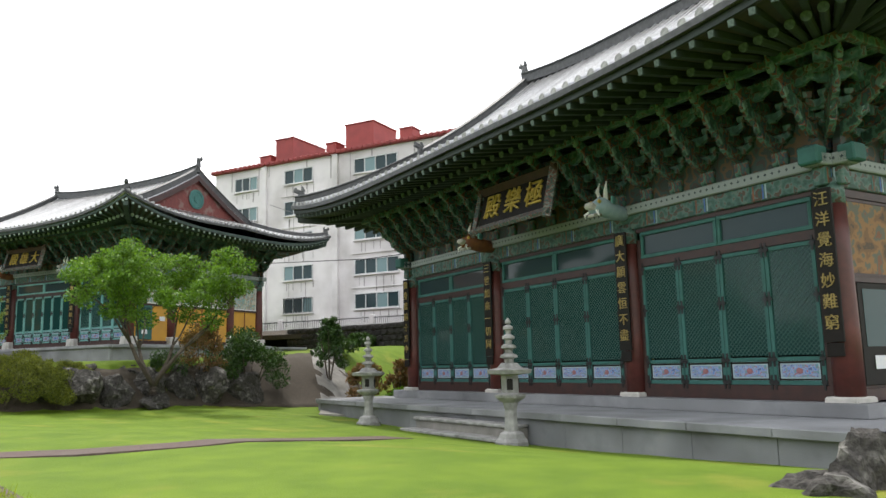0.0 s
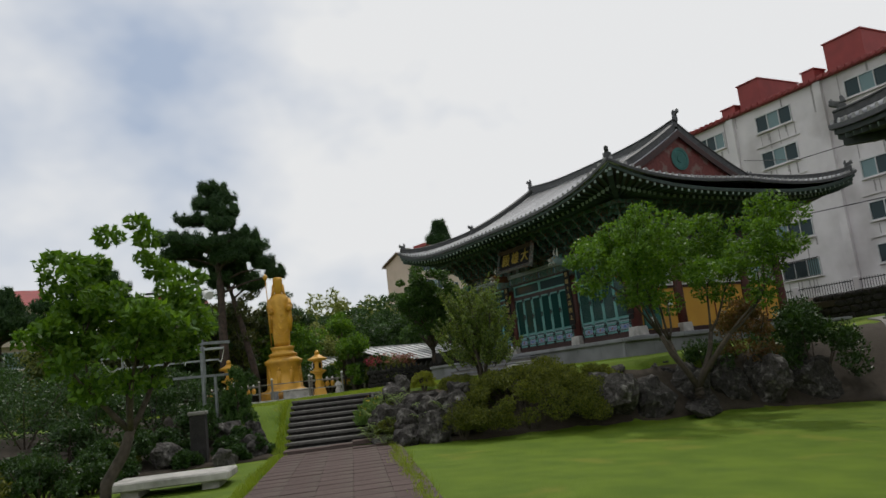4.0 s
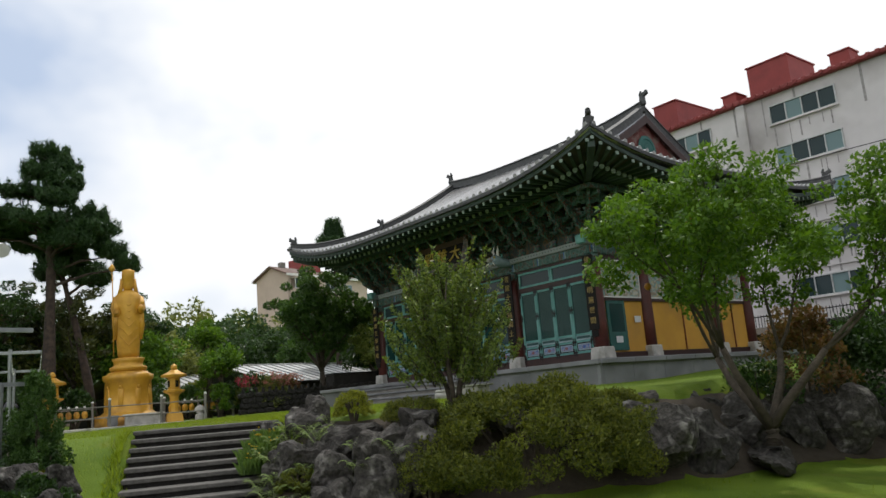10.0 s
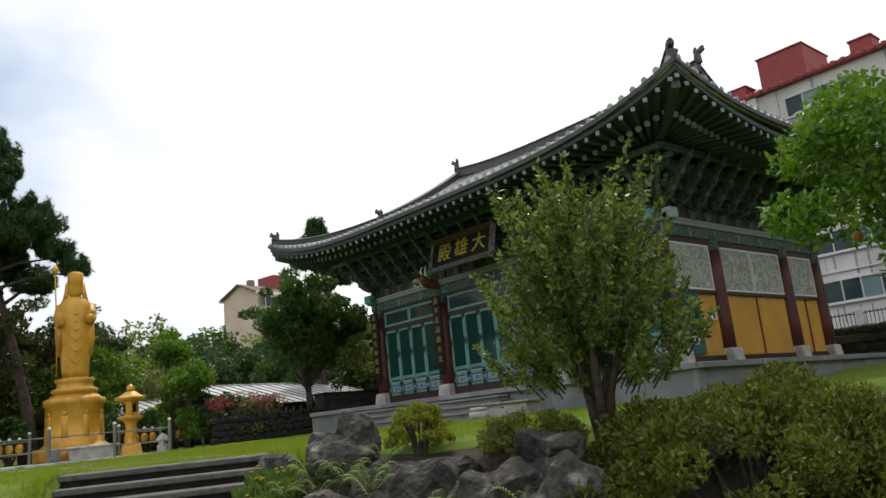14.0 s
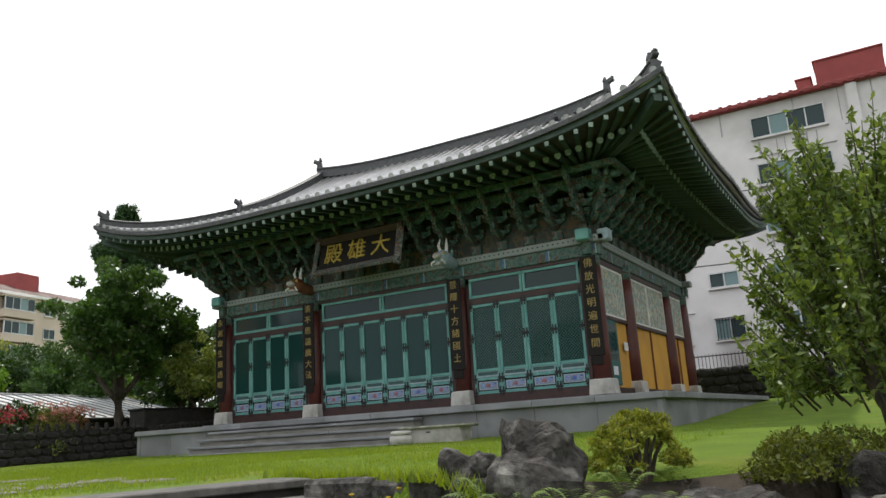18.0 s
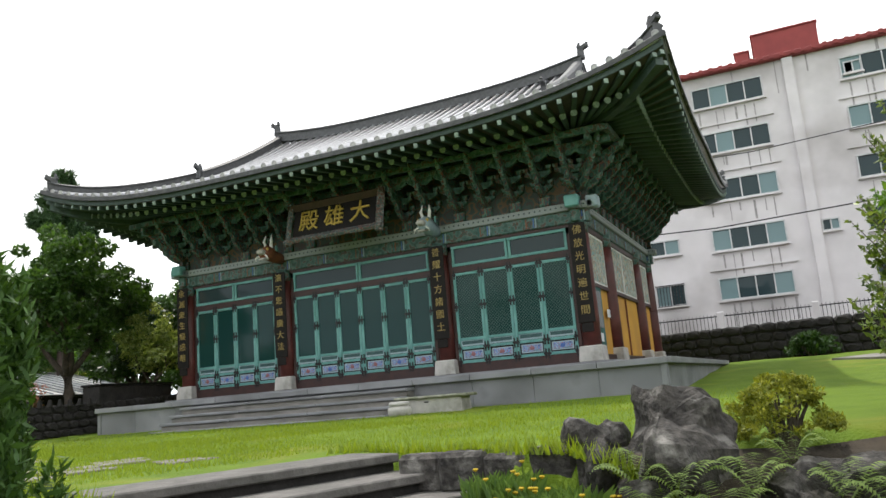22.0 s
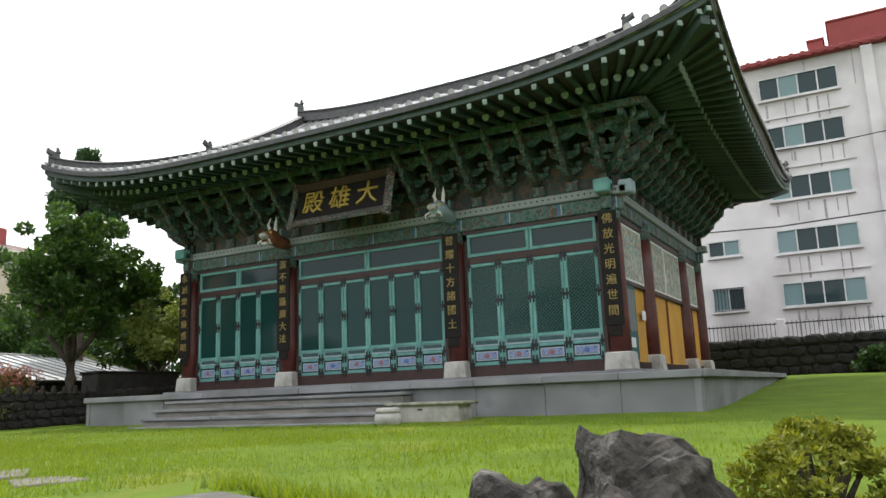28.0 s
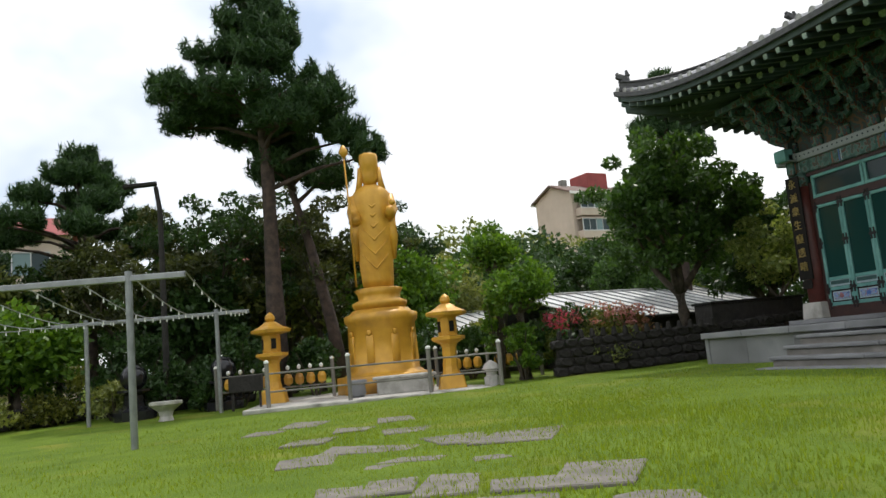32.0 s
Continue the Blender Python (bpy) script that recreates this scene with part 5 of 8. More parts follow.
for _k, (_x, _y, _z, _a, _b, _c) in enumerate((
        (6.2, -13.95, -2.25, 0.42, 0.38, 0.36), (6.55, -13.25, -2.05, 0.46, 0.44, 0.55), (5.7, -13.65, -1.95, 0.42, 0.4, 0.42), (6.05, -12.95, -1.65, 0.48, 0.44, 0.5), (5.15, -13.35, -1.7, 0.46, 0.36, 0.36),
        (6.75, -12.5, -1.75, 0.5, 0.45, 0.62), (5.15, -12.95, -1.5, 0.95, 0.45, 0.4), (4.65, -13.75, -1.8, 0.68, 0.48, 0.52), (5.5, -14.2, -2.35, 0.38, 0.32, 0.26), (4.15, -13.62, -1.72, 0.42, 0.32, 0.34),
        (3.6, -13.08, -1.5, 0.36, 0.28, 0.3), (4.55, -13.05, -1.5, 0.4, 0.32, 0.35), (6.2, -12.3, -1.25, 0.42, 0.36, 0.3),
        (8.0, -8.75, -1.85, 0.72, 1.15, 0.72), (8.35, -7.7, -2.0, 0.55, 0.6, 0.66), (8.95, -6.35, -2.42, 0.45, 1.05, 0.3), (8.35, -6.1, -1.75, 0.6, 0.75, 0.66), (8.6, -4.9, -1.8, 0.6, 0.7, 0.75),
        (9.0, -3.8, -1.9, 0.6, 0.8, 0.8), (9.5, -2.4, -2.1, 0.6, 0.9, 0.8), (7.6, -9.9, -1.7, 0.6, 0.6, 0.6), (7.2, -7.9, -1.2, 0.45, 0.5, 0.22), (7.6, -6.3, -1.25, 0.5, 0.55, 0.22), (6.9, -10.9, -1.15, 0.4, 0.4, 0.3),
        (2.7, -16.95, -1.75, 0.34, 0.28, 0.36), (3.3, -17.1, -2.1, 0.36, 0.3, 0.36), (3.0, -19.3, -2.0, 0.5, 0.4, 0.45), (3.9, -18.0, -2.3, 0.36, 0.32, 0.3), (2.3, -17.5, -1.7, 0.4, 0.36, 0.4))):
    rock(_x, _y, _z, _a, _b, _c, _k + 1, _k * 1.3)
rock(3.68, -12.82, -1.28, 0.52, 0.46, 0.82, 41, 0.5, 10, 0.65, "upright grey volcanic boulder at the edge of the lawn")
rock(3.05, -12.76, -1.27, 0.27, 0.23, 0.5, 42, 0.2, 7, 0.0, "small pointed dark rock beside the boulder")
rock(30.5, -17.2, -2.85, 0.6, 0.42, 0.42, 43, 0.4, 10, 0.0, "jagged pale volcanic rock before the second hall")
rock(30.9, -16.9, -2.75, 0.36, 0.32, 0.72, 44, 1.1, 10, 0.0, "jagged pale volcanic rock before the second hall")
for _k in range(5):   # squared stones that edge the upper lawn
    _x, _y = 1.42 + 0.42 * _k, -12.62 - 0.04 * _k
    tagged(part("edging_stone", box((_x, _y, -1.19 + 0.02 * math.sin(_k * 2.7)), (0.41 + 0.03 * math.sin(_k * 1.9), 0.26, 0.34), (2 * math.sin(_k), 3 * math.sin(_k * 3.1), 6 * math.sin(_k * 2.0)), 0.04), M_ROCK), "squared dark edging stone beside the stairs", "edging stone", "edging stones of the lawn")


# ---- plants ----
def leaf_mesh(spots, n, size, seed, flat=0.0, up=0.0, thin=0.5):
    """Many small pointed leaves scattered in clumps: spots are (x, y, z, radius, squash); four corners a leaf."""
    rs = np.random.RandomState(seed)
    spots = np.array(spots, float)
    w = spots[:, 3] ** 2
    idx = rs.choice(len(spots), n, p=w / w.sum())
    d = rs.normal(size=(n, 3))
    d /= np.linalg.norm(d, axis=1)[:, None]
    r = rs.uniform(0.25, 1.0, n) ** 0.55
    c = spots[idx, :3] + d * (r * spots[idx, 3])[:, None] * np.stack([np.ones(n), np.ones(n), spots[idx, 4]], 1)
    ax = d * 0.7 + rs.normal(size=(n, 3)) * 0.75
    ax[:, 2] = ax[:, 2] * (1 - flat) + up
    ax /= np.linalg.norm(ax, axis=1)[:, None]
    sd = np.cross(ax, rs.normal(size=(n, 3)))
    sd /= np.linalg.norm(sd, axis=1)[:, None]
    s = size * rs.uniform(0.6, 1.3, n)[:, None]
    verts = np.stack([c - ax * s * 0.5, c + sd * s * thin * 0.5, c + ax * s * 0.55, c - sd * s * thin * 0.5], 1).reshape(-1, 3)
    me = bpy.data.meshes.new("leaves")
    me.vertices.add(4 * n)
    me.vertices.foreach_set("co", verts.ravel())
    me.loops.add(4 * n)
    me.loops.foreach_set("vertex_index", np.arange(4 * n))
    me.polygons.add(n)
    me.polygons.foreach_set("loop_start", np.arange(0, 4 * n, 4))
    me.polygons.foreach_set("loop_total", np.full(n, 4))
    me.update(calc_edges=True)
    return me


def grow(bm, tips, p, d, length, r, depth, rnd, spread=0.6, lift=0.15):
    """Branches that fork and taper; the tips are where leaves gather."""
    pts, radii = [p], [r]
    for k in range(3):
        d = (d + Vector((rnd.uniform(-1, 1), rnd.uniform(-1, 1), rnd.uniform(-0.4, 0.8))) * 0.16 + Vector((0, 0, lift * 0.3))).normalized()
        p = p + d * length / 3
        pts.append(p)
        radii.append(r * (1 - 0.13 * (k + 1)))
    add_tube(bm, pts, radii, 7 if r > 0.05 else 5)
    if depth == 0:
        tips.append(p)
        return
    for k in range(rnd.randint(2, 3)):
        a = rnd.uniform(0, 2 * math.pi)
        q = (d + Vector((math.cos(a), math.sin(a), rnd.uniform(-0.1, 0.5))) * spread).normalized()
        grow(bm, tips, p, q, length * rnd.uniform(0.65, 0.9), radii[-1] * 0.7, depth - 1, rnd, spread, lift)
    tips.append(p)


def tree(name, label, x, y, trunk_h, r, crown, leaf, leaf_size, n, seed, bark=None, forks=3, depth=3, spread=0.7, clump=0.55, z=None, first_len=None, category="tree", lean=(0, 0)):
    """crown: (radius, half height, centre height over the ground) into which the tips are drawn."""
    rnd = random.Random(seed)
    z0 = (ground_z(x, y) if z is None else z) - 0.08
    t = thing(name, label, category, m=Matrix.Translation((x, y, z0)))
    bm = bmesh.new()
    tips = []
    top = Vector((lean[0], lean[1], trunk_h))
    add_tube(bm, [(0, 0, 0), (0.02 * trunk_h + lean[0] * 0.2, 0, trunk_h * 0.35), (lean[0] * 0.6, 0.03 * trunk_h + lean[1] * 0.6, trunk_h * 0.7), top], [r * 1.35, r, r * 0.9, r * 0.8], 10)
    for k in range(forks):
        a = 2 * math.pi * (k + rnd.uniform(-0.2, 0.2)) / forks
        grow(bm, tips, top - Vector((0, 0, 0.05)), Vector((math.cos(a) * spread, math.sin(a) * spread, 0.75)).normalized(), first_len or crown[0] * 0.6, r * 0.6, depth - 1, rnd, spread)
    part("trunk", bm, bark or M_BARK, t, smooth=True)
    spots = [(p.x, p.y, p.z, clump * rnd.uniform(0.7, 1.2), 0.75) for p in tips if p.z > crown[2] - 1.15 * crown[1]]
    cx, cy, cz = lean[0], lean[1], crown[2]
    for k in range(int(26 + crown[0] * 8)):
        v = Vector((rnd.gauss(0, 1), rnd.gauss(0, 1), rnd.gauss(0, 1))).normalized() * rnd.uniform(0.45, 1.0)
        if v.z < -0.55:
            v.z *= 0.5
        bump = 1 + 0.28 * noise.noise(v * 2 + Vector((seed, 0, 0)))
        spots.append((cx + v.x * crown[0] * bump, cy + v.y * crown[0] * bump, cz + v.z * crown[1] * bump, clump * rnd.uniform(0.55, 1.1), 0.7))
    link("crown", leaf_mesh(spots, n, leaf_size, seed), leaf, t)
    return t


def bush(name, label, x, y, r, h, leaf, leaf_size, n, seed, z=None, category="bush", twigs=True):
    rnd = random.Random(seed)
    z0 = (ground_z(x, y) if z is None else z) - 0.05
    t = thing(name, label, category, m=Matrix.Translation((x, y, z0)))
    bm = bmesh.new()
    for k in range(6):
        a = k * 1.05
        add_tube(bm, [(0.05 * math.cos(a), 0.05 * math.sin(a), 0), (r * 0.4 * math.cos(a), r * 0.4 * math.sin(a), h * 0.45), (r * 0.7 * math.cos(a), r * 0.7 * math.sin(a), h * 0.75)], [0.03, 0.02, 0.008], 5)
    part("woody_base", bm, M_BARK, t)
    spots = []
    for k in range(34):
        a, e = rnd.uniform(0, 2 * math.pi), rnd.uniform(0.05, 1) ** 0.7
        q = math.sqrt(max(0, 1 - e * e)) * rnd.uniform(0.55, 1)
        spots.append((r * q * math.cos(a), r * q * math.sin(a), h * (0.15 + 0.75 * e * rnd.uniform(0.75, 1.05)), r * rnd.uniform(0.2, 0.36), 0.8))
    link("foliage", leaf_mesh(spots, n, leaf_size, seed, up=0.25), leaf, t)
    return t


def pine(x, y, h, r, pads, seed, lean=(0, 0), z=None):
    """A black pine: a bare leaning trunk with layered pads of needles."""
    rnd = random.Random(seed)
    z0 = (ground_z(x, y) if z is None else z) - 0.1
    t = thing("pine_tree", "tall dark pine with layered needle pads and a bare trunk", "pine tree", m=Matrix.Translation((x, y, z0)))
    bm = bmesh.new()
    add_tube(bm, [(0, 0, 0), (lean[0] * 0.2 + 0.15, lean[1] * 0.2, h * 0.25), (lean[0] * 0.6, lean[1] * 0.6 + 0.1, h * 0.55), (lean[0] * 0.9, lean[1] * 0.9, h * 0.8), (lean[0], lean[1], h * 0.97)], [r, r * 0.8, r * 0.6, r * 0.38, r * 0.1], 10)
    spots = []
    for az, dist, zz, pr in pads:
        a = radians(az)
        c = Vector((lean[0] * zz / h + dist * math.cos(a), lean[1] * zz / h + dist * math.sin(a), zz))
        s = Vector((lean[0] * zz / h * 0.95, lean[1] * zz / h * 0.95, zz - 0.45 - dist * 0.15))
        add_tube(bm, [s, s.lerp(c, 0.5) + Vector((0, 0, 0.12)), c - Vector((0, 0, 0.12))], [0.09, 0.06, 0.025], 6)
        for k in range(20):
            b, q = rnd.uniform(0, 6.28), math.sqrt(rnd.uniform(0, 1)) * pr * 1.05
            top = rnd.uniform(-0.16, 0.34) * pr * (1.25 - q / pr)
            e = c + Vector((q * math.cos(b), q * math.sin(b), top))
            if k % 3 == 0:
                add_tube(bm, [c - Vector((0, 0, 0.15)), e - Vector((0, 0, 0.1))], [0.03, 0.012], 4)
            spots.append((e.x, e.y, e.z, 0.3 * rnd.uniform(0.75, 1.25), 0.8))
            spots.append((e.x + 0.12 * math.cos(b), e.y + 0.12 * math.sin(b), e.z + 0.26, 0.17, 1.5))
    part("trunk", bm, M_PINEBARK, t, smooth=True)
    link("needles", leaf_mesh(spots, int(2700 * len(pads)) + 3000, 0.32, seed, up=0.7, thin=0.15), M_NEEDLE, t)
    return t


M_GROVE = leaf_mat("brownish green leaves", (0.09, 0.105, 0.035), (0.03, 0.042, 0.014), 0.45, 0.3)
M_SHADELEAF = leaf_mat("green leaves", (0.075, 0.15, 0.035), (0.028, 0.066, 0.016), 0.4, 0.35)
M_CONIFER = leaf_mat("conifer sprays", (0.08, 0.16, 0.03), (0.03, 0.075, 0.015), 0.6, 0.2)
# citrus tree on the bank
otree = tree("orange_tree", "broad citrus tree with bright leaves and a few oranges", 9.2, -6.65, 0.35, 0.16, (2.8, 1.55, 3.95), M_LEAF, 0.115, 30000, 5, forks=4, depth=4, spread=0.6, clump=0.44, z=-2.05, first_len=1.7)
for _k, (_x, _y, _z) in enumerate(((-1.85, -0.6, 3.65), (-1.6, -0.9, 3.1), (0.2, -2.0, 3.9))):
    o = lathe([(0.01, -0.075), (0.05, -0.055), (0.075, 0), (0.05, 0.055), (0.01, 0.072)], 10, (_x, _y, _z))
    part("orange", o, M_ORANGE, otree, "ripe orange", True)


def cone_tree(x, y, h, r, n, seed, leaf, label):
    """Several stems from the ground and many leafy shoots that lean out and up, longest at the top."""
    rnd = random.Random(seed)
    t = thing("small_tree", label, "tree", m=Matrix.Translation((x, y, -1.12)))
    bm = bmesh.new()
    spots = []
    for k in range(5):
        a = k * 1.26 + 0.3
        add_tube(bm, [(0.05 * math.cos(a), 0.05 * math.sin(a), 0), (0.12 * math.cos(a), 0.12 * math.sin(a), 0.45), (r * 0.3 * math.cos(a), r * 0.3 * math.sin(a), h * 0.42), (r * 0.35 * math.cos(a + 0.3), r * 0.35 * math.sin(a + 0.3), h * 0.78)], [0.06, 0.045, 0.03, 0.008], 6)
    for k in range(230):
        e = rnd.random() ** 1.25
        a = rnd.uniform(0, 2 * math.pi)
        z0 = 0.55 + (h - 1.15) * e ** 0.9
        wide = r * (1.0 - 0.78 * max(0.0, (z0 - 0.95) / (h - 0.95))) * (0.72 + 0.28 * min(1.0, z0 / 0.95)) * (1 + 0.22 * noise.noise((math.cos(a) * 1.6, math.sin(a) * 1.6, z0 * 1.3 + seed)))
        q = wide * rnd.uniform(0.12, 0.82)
        p = Vector((q * math.cos(a), q * math.sin(a), z0))
        d = Vector((math.cos(a) * 0.62, math.sin(a) * 0.62, 0.75 + 0.5 * e)).normalized()
        L = rnd.uniform(0.3, 0.6) + 0.22 * e * rnd.random()
        add_tube(bm, [p - d * 0.2, p + d * L], [0.01, 0.003], 4)
        for j in range(8):
            c = p + d * (L * j / 7)
            spots.append((c.x, c.y, c.z, 0.10 - 0.008 * j, 1.0))
    part("woody_base", bm, M_BARK, t, smooth=True)
    link("crown", leaf_mesh(spots, n, 0.075, seed, up=0.35, thin=0.42), leaf, t)
    return t


M_OLIVE = leaf_mat("fine olive leaves", (0.21, 0.28, 0.065), (0.045, 0.085, 0.02), 0.35, 0.35)
cone_tree(6.3, -11.55, 2.9, 1.34, 27000, 8, M_OLIVE, "small bushy tree with fine olive leaves and upright shoots")
tree("young_tree", "leafy young tree with bright green leaves beside the path", 9.3, -21.3, 1.4, 0.11, (1.75, 1.6, 3.6), M_LEAF, 0.15, 13000, 21, forks=4, depth=3, clump=0.34, lean=(0.0, 0.45))
tree("shade_tree", "dense dark green broadleaf tree beside the hall", -17.6, -0.45, 2.0, 0.2, (2.55, 2.4, 4.8), M_SHADELEAF, 0.19, 24000, 31, forks=5, depth=3, clump=0.55)
M_PALELEAF = leaf_mat("pale green leaves", (0.34, 0.4, 0.16), (0.12, 0.18, 0.05), 0.4, 0.45)
tree("light_bush_tree", "pale green flowering shrub tree behind the hall corner", -16.2, 1.9, 1.5, 0.09, (1.35, 1.25, 2.9), M_PALELEAF, 0.15, 5200, 33, clump=0.34)
for _k, (_x, _y, _h) in enumerate(((-24.5, 8.0, 7.0), (-17.0, 8.2, 6.2), (-25.5, 3.5, 5.8), (-20.5, 11.0, 7.5), (-17.6, 5.4, 5.4), (-18.4, 3.4, 4.6))):
    tree("corner_tree", "leafy green tree in the gap beside the hall", _x, _y, _h * 0.3, 0.16, (_h * 0.4, _h * 0.38, _h * 0.6), (M_SHADELEAF, M_PALELEAF, M_SHADELEAF, M_SHADELEAF, M_DARKLEAF, M_DARKLEAF)[_k], 0.2, 10000, 640 + _k, forks=5, depth=2, clump=0.6)
for _k, (_x, _y, _h, _r) in enumerate(((-19.4, -5.6, 3.2, 0.55), (-17.6, -5.7, 1.9, 0.6))):
    tree("pollarded_tree", "pollarded tree with a thick trunk and leafy head", _x, _y, _h, 0.17, (_r + 0.25, 0.6, _h + 0.8), M_LEAF, 0.15, 4200, 40 + _k, forks=5, depth=2, clump=0.42)
    bush("ivy", "leafy shoots round a trunk", _x + 0.35, _y - 0.2, 0.55, _h * 0.95, M_LEAF, 0.14, 1500, 46 + _k)

PADS = [(0, 0.1, 13.1, 0.7), (90, 0.6, 12.5, 0.8), (210, 0.7, 12.4, 0.8), (330, 0.7, 12.1, 0.8), (40, 1.2, 11.5, 0.9), (160, 1.3, 11.3, 0.9), (260, 1.5, 11.2, 0.9), (0, 1.6, 10.6, 0.9), (70, 1.9, 10.1, 1.0), (130, 1.9, 9.9, 0.9), (250, 3.2, 10.2, 0.9),
        (220, 2.4, 9.7, 1.0), (285, 2.5, 9.8, 1.0), (245, 2.9, 9.2, 0.9), (330, 2.3, 9.4, 1.0), (60, 2.6, 9.2, 0.9), (100, 2.2, 8.9, 0.9), (190, 1.8, 8.9, 0.9), (20, 1.6, 8.6, 0.9), (70, 3.4, 8.2, 0.6)]
pine(-23.6, -11.6, 13.6, 0.36, [(z[0], z[1] * 0.84, z[2] + 0.3, z[3] * 1.05) for z in PADS] + [(70, 3.5, 7.9, 0.5), (240, 1.2, 9.8, 1.1), (60, 1.0, 9.6, 1.1)], 51, (0.4, -0.2))
pine(-23.6, 4.1, 11.6, 0.24, [(z[0] + 15, z[1] * 0.6, z[2] * 0.82, z[3] * 0.55) for z in PADS[:10]] + [(40, 0.1, 11.2, 0.25)], 55, (0.0, 0.1), z=-1.1)
pine(-24.6, -9.3, 9.5, 0.28, [(z[0] + 60, z[1] * 0.8, z[2] * 0.7, z[3] * 0.9) for z in PADS[:8]], 52, (-0.3, -1.6))
pine(-29.5, -17.6, 9.8, 0.26, [(z[0] + 30, z[1] * 1.05, z[2] * 0.8 - 0.8, z[3] * 0.68) for z in PADS[:17]], 53, (0.2, -0.4))
pine(-33.0, -24.0, 9.0, 0.26, [(z[0] + 100, z[1] * 0.8, z[2] * 0.68, z[3] * 0.9) for z in PADS[:17]], 54, (0.2, 0.4))

for _k, (_x, _y, _h) in enumerate(((-27.5, -9.6, 8.2), (-28.0, -13.0, 8.8), (-27.4, -16.2, 7.2), (-29.5, -6.2, 7.6), (-29.0, -11.2, 8.4), (-30.5, -19.0, 7.0))):
    tree("grove_tree", "loose brownish green tree behind the statue", _x, _y, _h * 0.3, 0.15, (_h * 0.38, _h * 0.38, _h * 0.6), (M_GROVE, M_DARKLEAF)[_k % 2], 0.19, 12000, 700 + _k, forks=5, depth=3, clump=0.5)
_rnd = random.Random(71)
for _k, (_x, _y, _h) in enumerate(((-27, -6.5, 4.6), (-29, -10.5, 5.2), (-27.5, -14.5, 4.6), (-31, -13.5, 5.6), (-30, -20.5, 5.0), (-25.5, -19.5, 3.6), (-24.5, -24, 3.8), (-31, -3.0, 4.6), (-33, 1.5, 5.2), (-36, 6.0, 5.6), (-38, -5.0, 6.2), (-40, 2.0, 6.4), (-37, -9.5, 6.2), (-30, -27.5, 4.6), (-41, 11.0, 6.4), (-33.5, 12.5, 4.6), (-45, 17.0, 6.2), (-38, 20, 5.5), (-24, -28.5, 3.6), (-22.5, 12.5, 4.2), (-27.5, 16, 4.6))):
    tree("garden_tree", "dark leafy tree in the grove behind the statue", _x, _y, _h * 0.34, 0.16, (_h * 0.5, _h * 0.44, _h * 0.68), (M_DARKLEAF, M_LEAF2, M_DARKLEAF)[_k % 3] if _k % 5 else M_LEAF, 0.26, 7500, 80 + _k, forks=5, depth=2, clump=0.8)
for _k, (_x, _y, _r, _h, _m) in enumerate(((-23, -16.5, 0.9, 1.2, M_LEAF2), (-24.5, -18.5, 1.0, 1.0, M_BUSH), (-22.5, -20, 1.0, 1.3, M_LEAF2), (-25, -14.2, 1.0, 1.8, M_DARKLEAF), (-17.0, -2.4, 0.9, 1.5, M_RUST), (-23.5, -4.5, 1.3, 2.2, M_LEAF2), (-24.5, -1.0, 1.5, 2.4, M_DARKLEAF), (-26.5, 1.0, 1.4, 2.2, M_LEAF),
                                           (-17.3, -4.6, 1.0, 2.2, M_DARKLEAF), (-22.5, -13.8, 0.7, 1.3, M_DARKLEAF), (-26.5, -21.5, 1.3, 2.0, M_BUSH), (-20.5, -23, 1.1, 1.4, M_LEAF2), (-28, -25, 1.6, 2.4, M_LEAF2))):
    bush("garden_bush", "loose mixed shrub at the edge of the lawn", _x, _y, _r, _h, _m, 0.15, 2200, 120 + _k)

for _k in range(24):
    _a = radians(116 + 5.6 * _k)
    bush("hedge_bush", "dark dense undergrowth closing the grove", -8 + 27 * math.cos(_a) + 1.2 * math.sin(_k * 3.1), -8 + 24 * math.sin(_a), 1.9, 2.5 + 0.5 * math.sin(_k * 1.9), M_DARKLEAF if _k % 4 else M_LEAF2, 0.2, 2600, 500 + _k)

M_AZALEA = leaf_mat("clipped azalea leaves", (0.17, 0.19, 0.024), (0.042, 0.06, 0.01), 0.55, 0.28)
M_LIME = leaf_mat("lime azalea leaves", (0.3, 0.31, 0.035), (0.1, 0.13, 0.016), 0.6, 0.3)
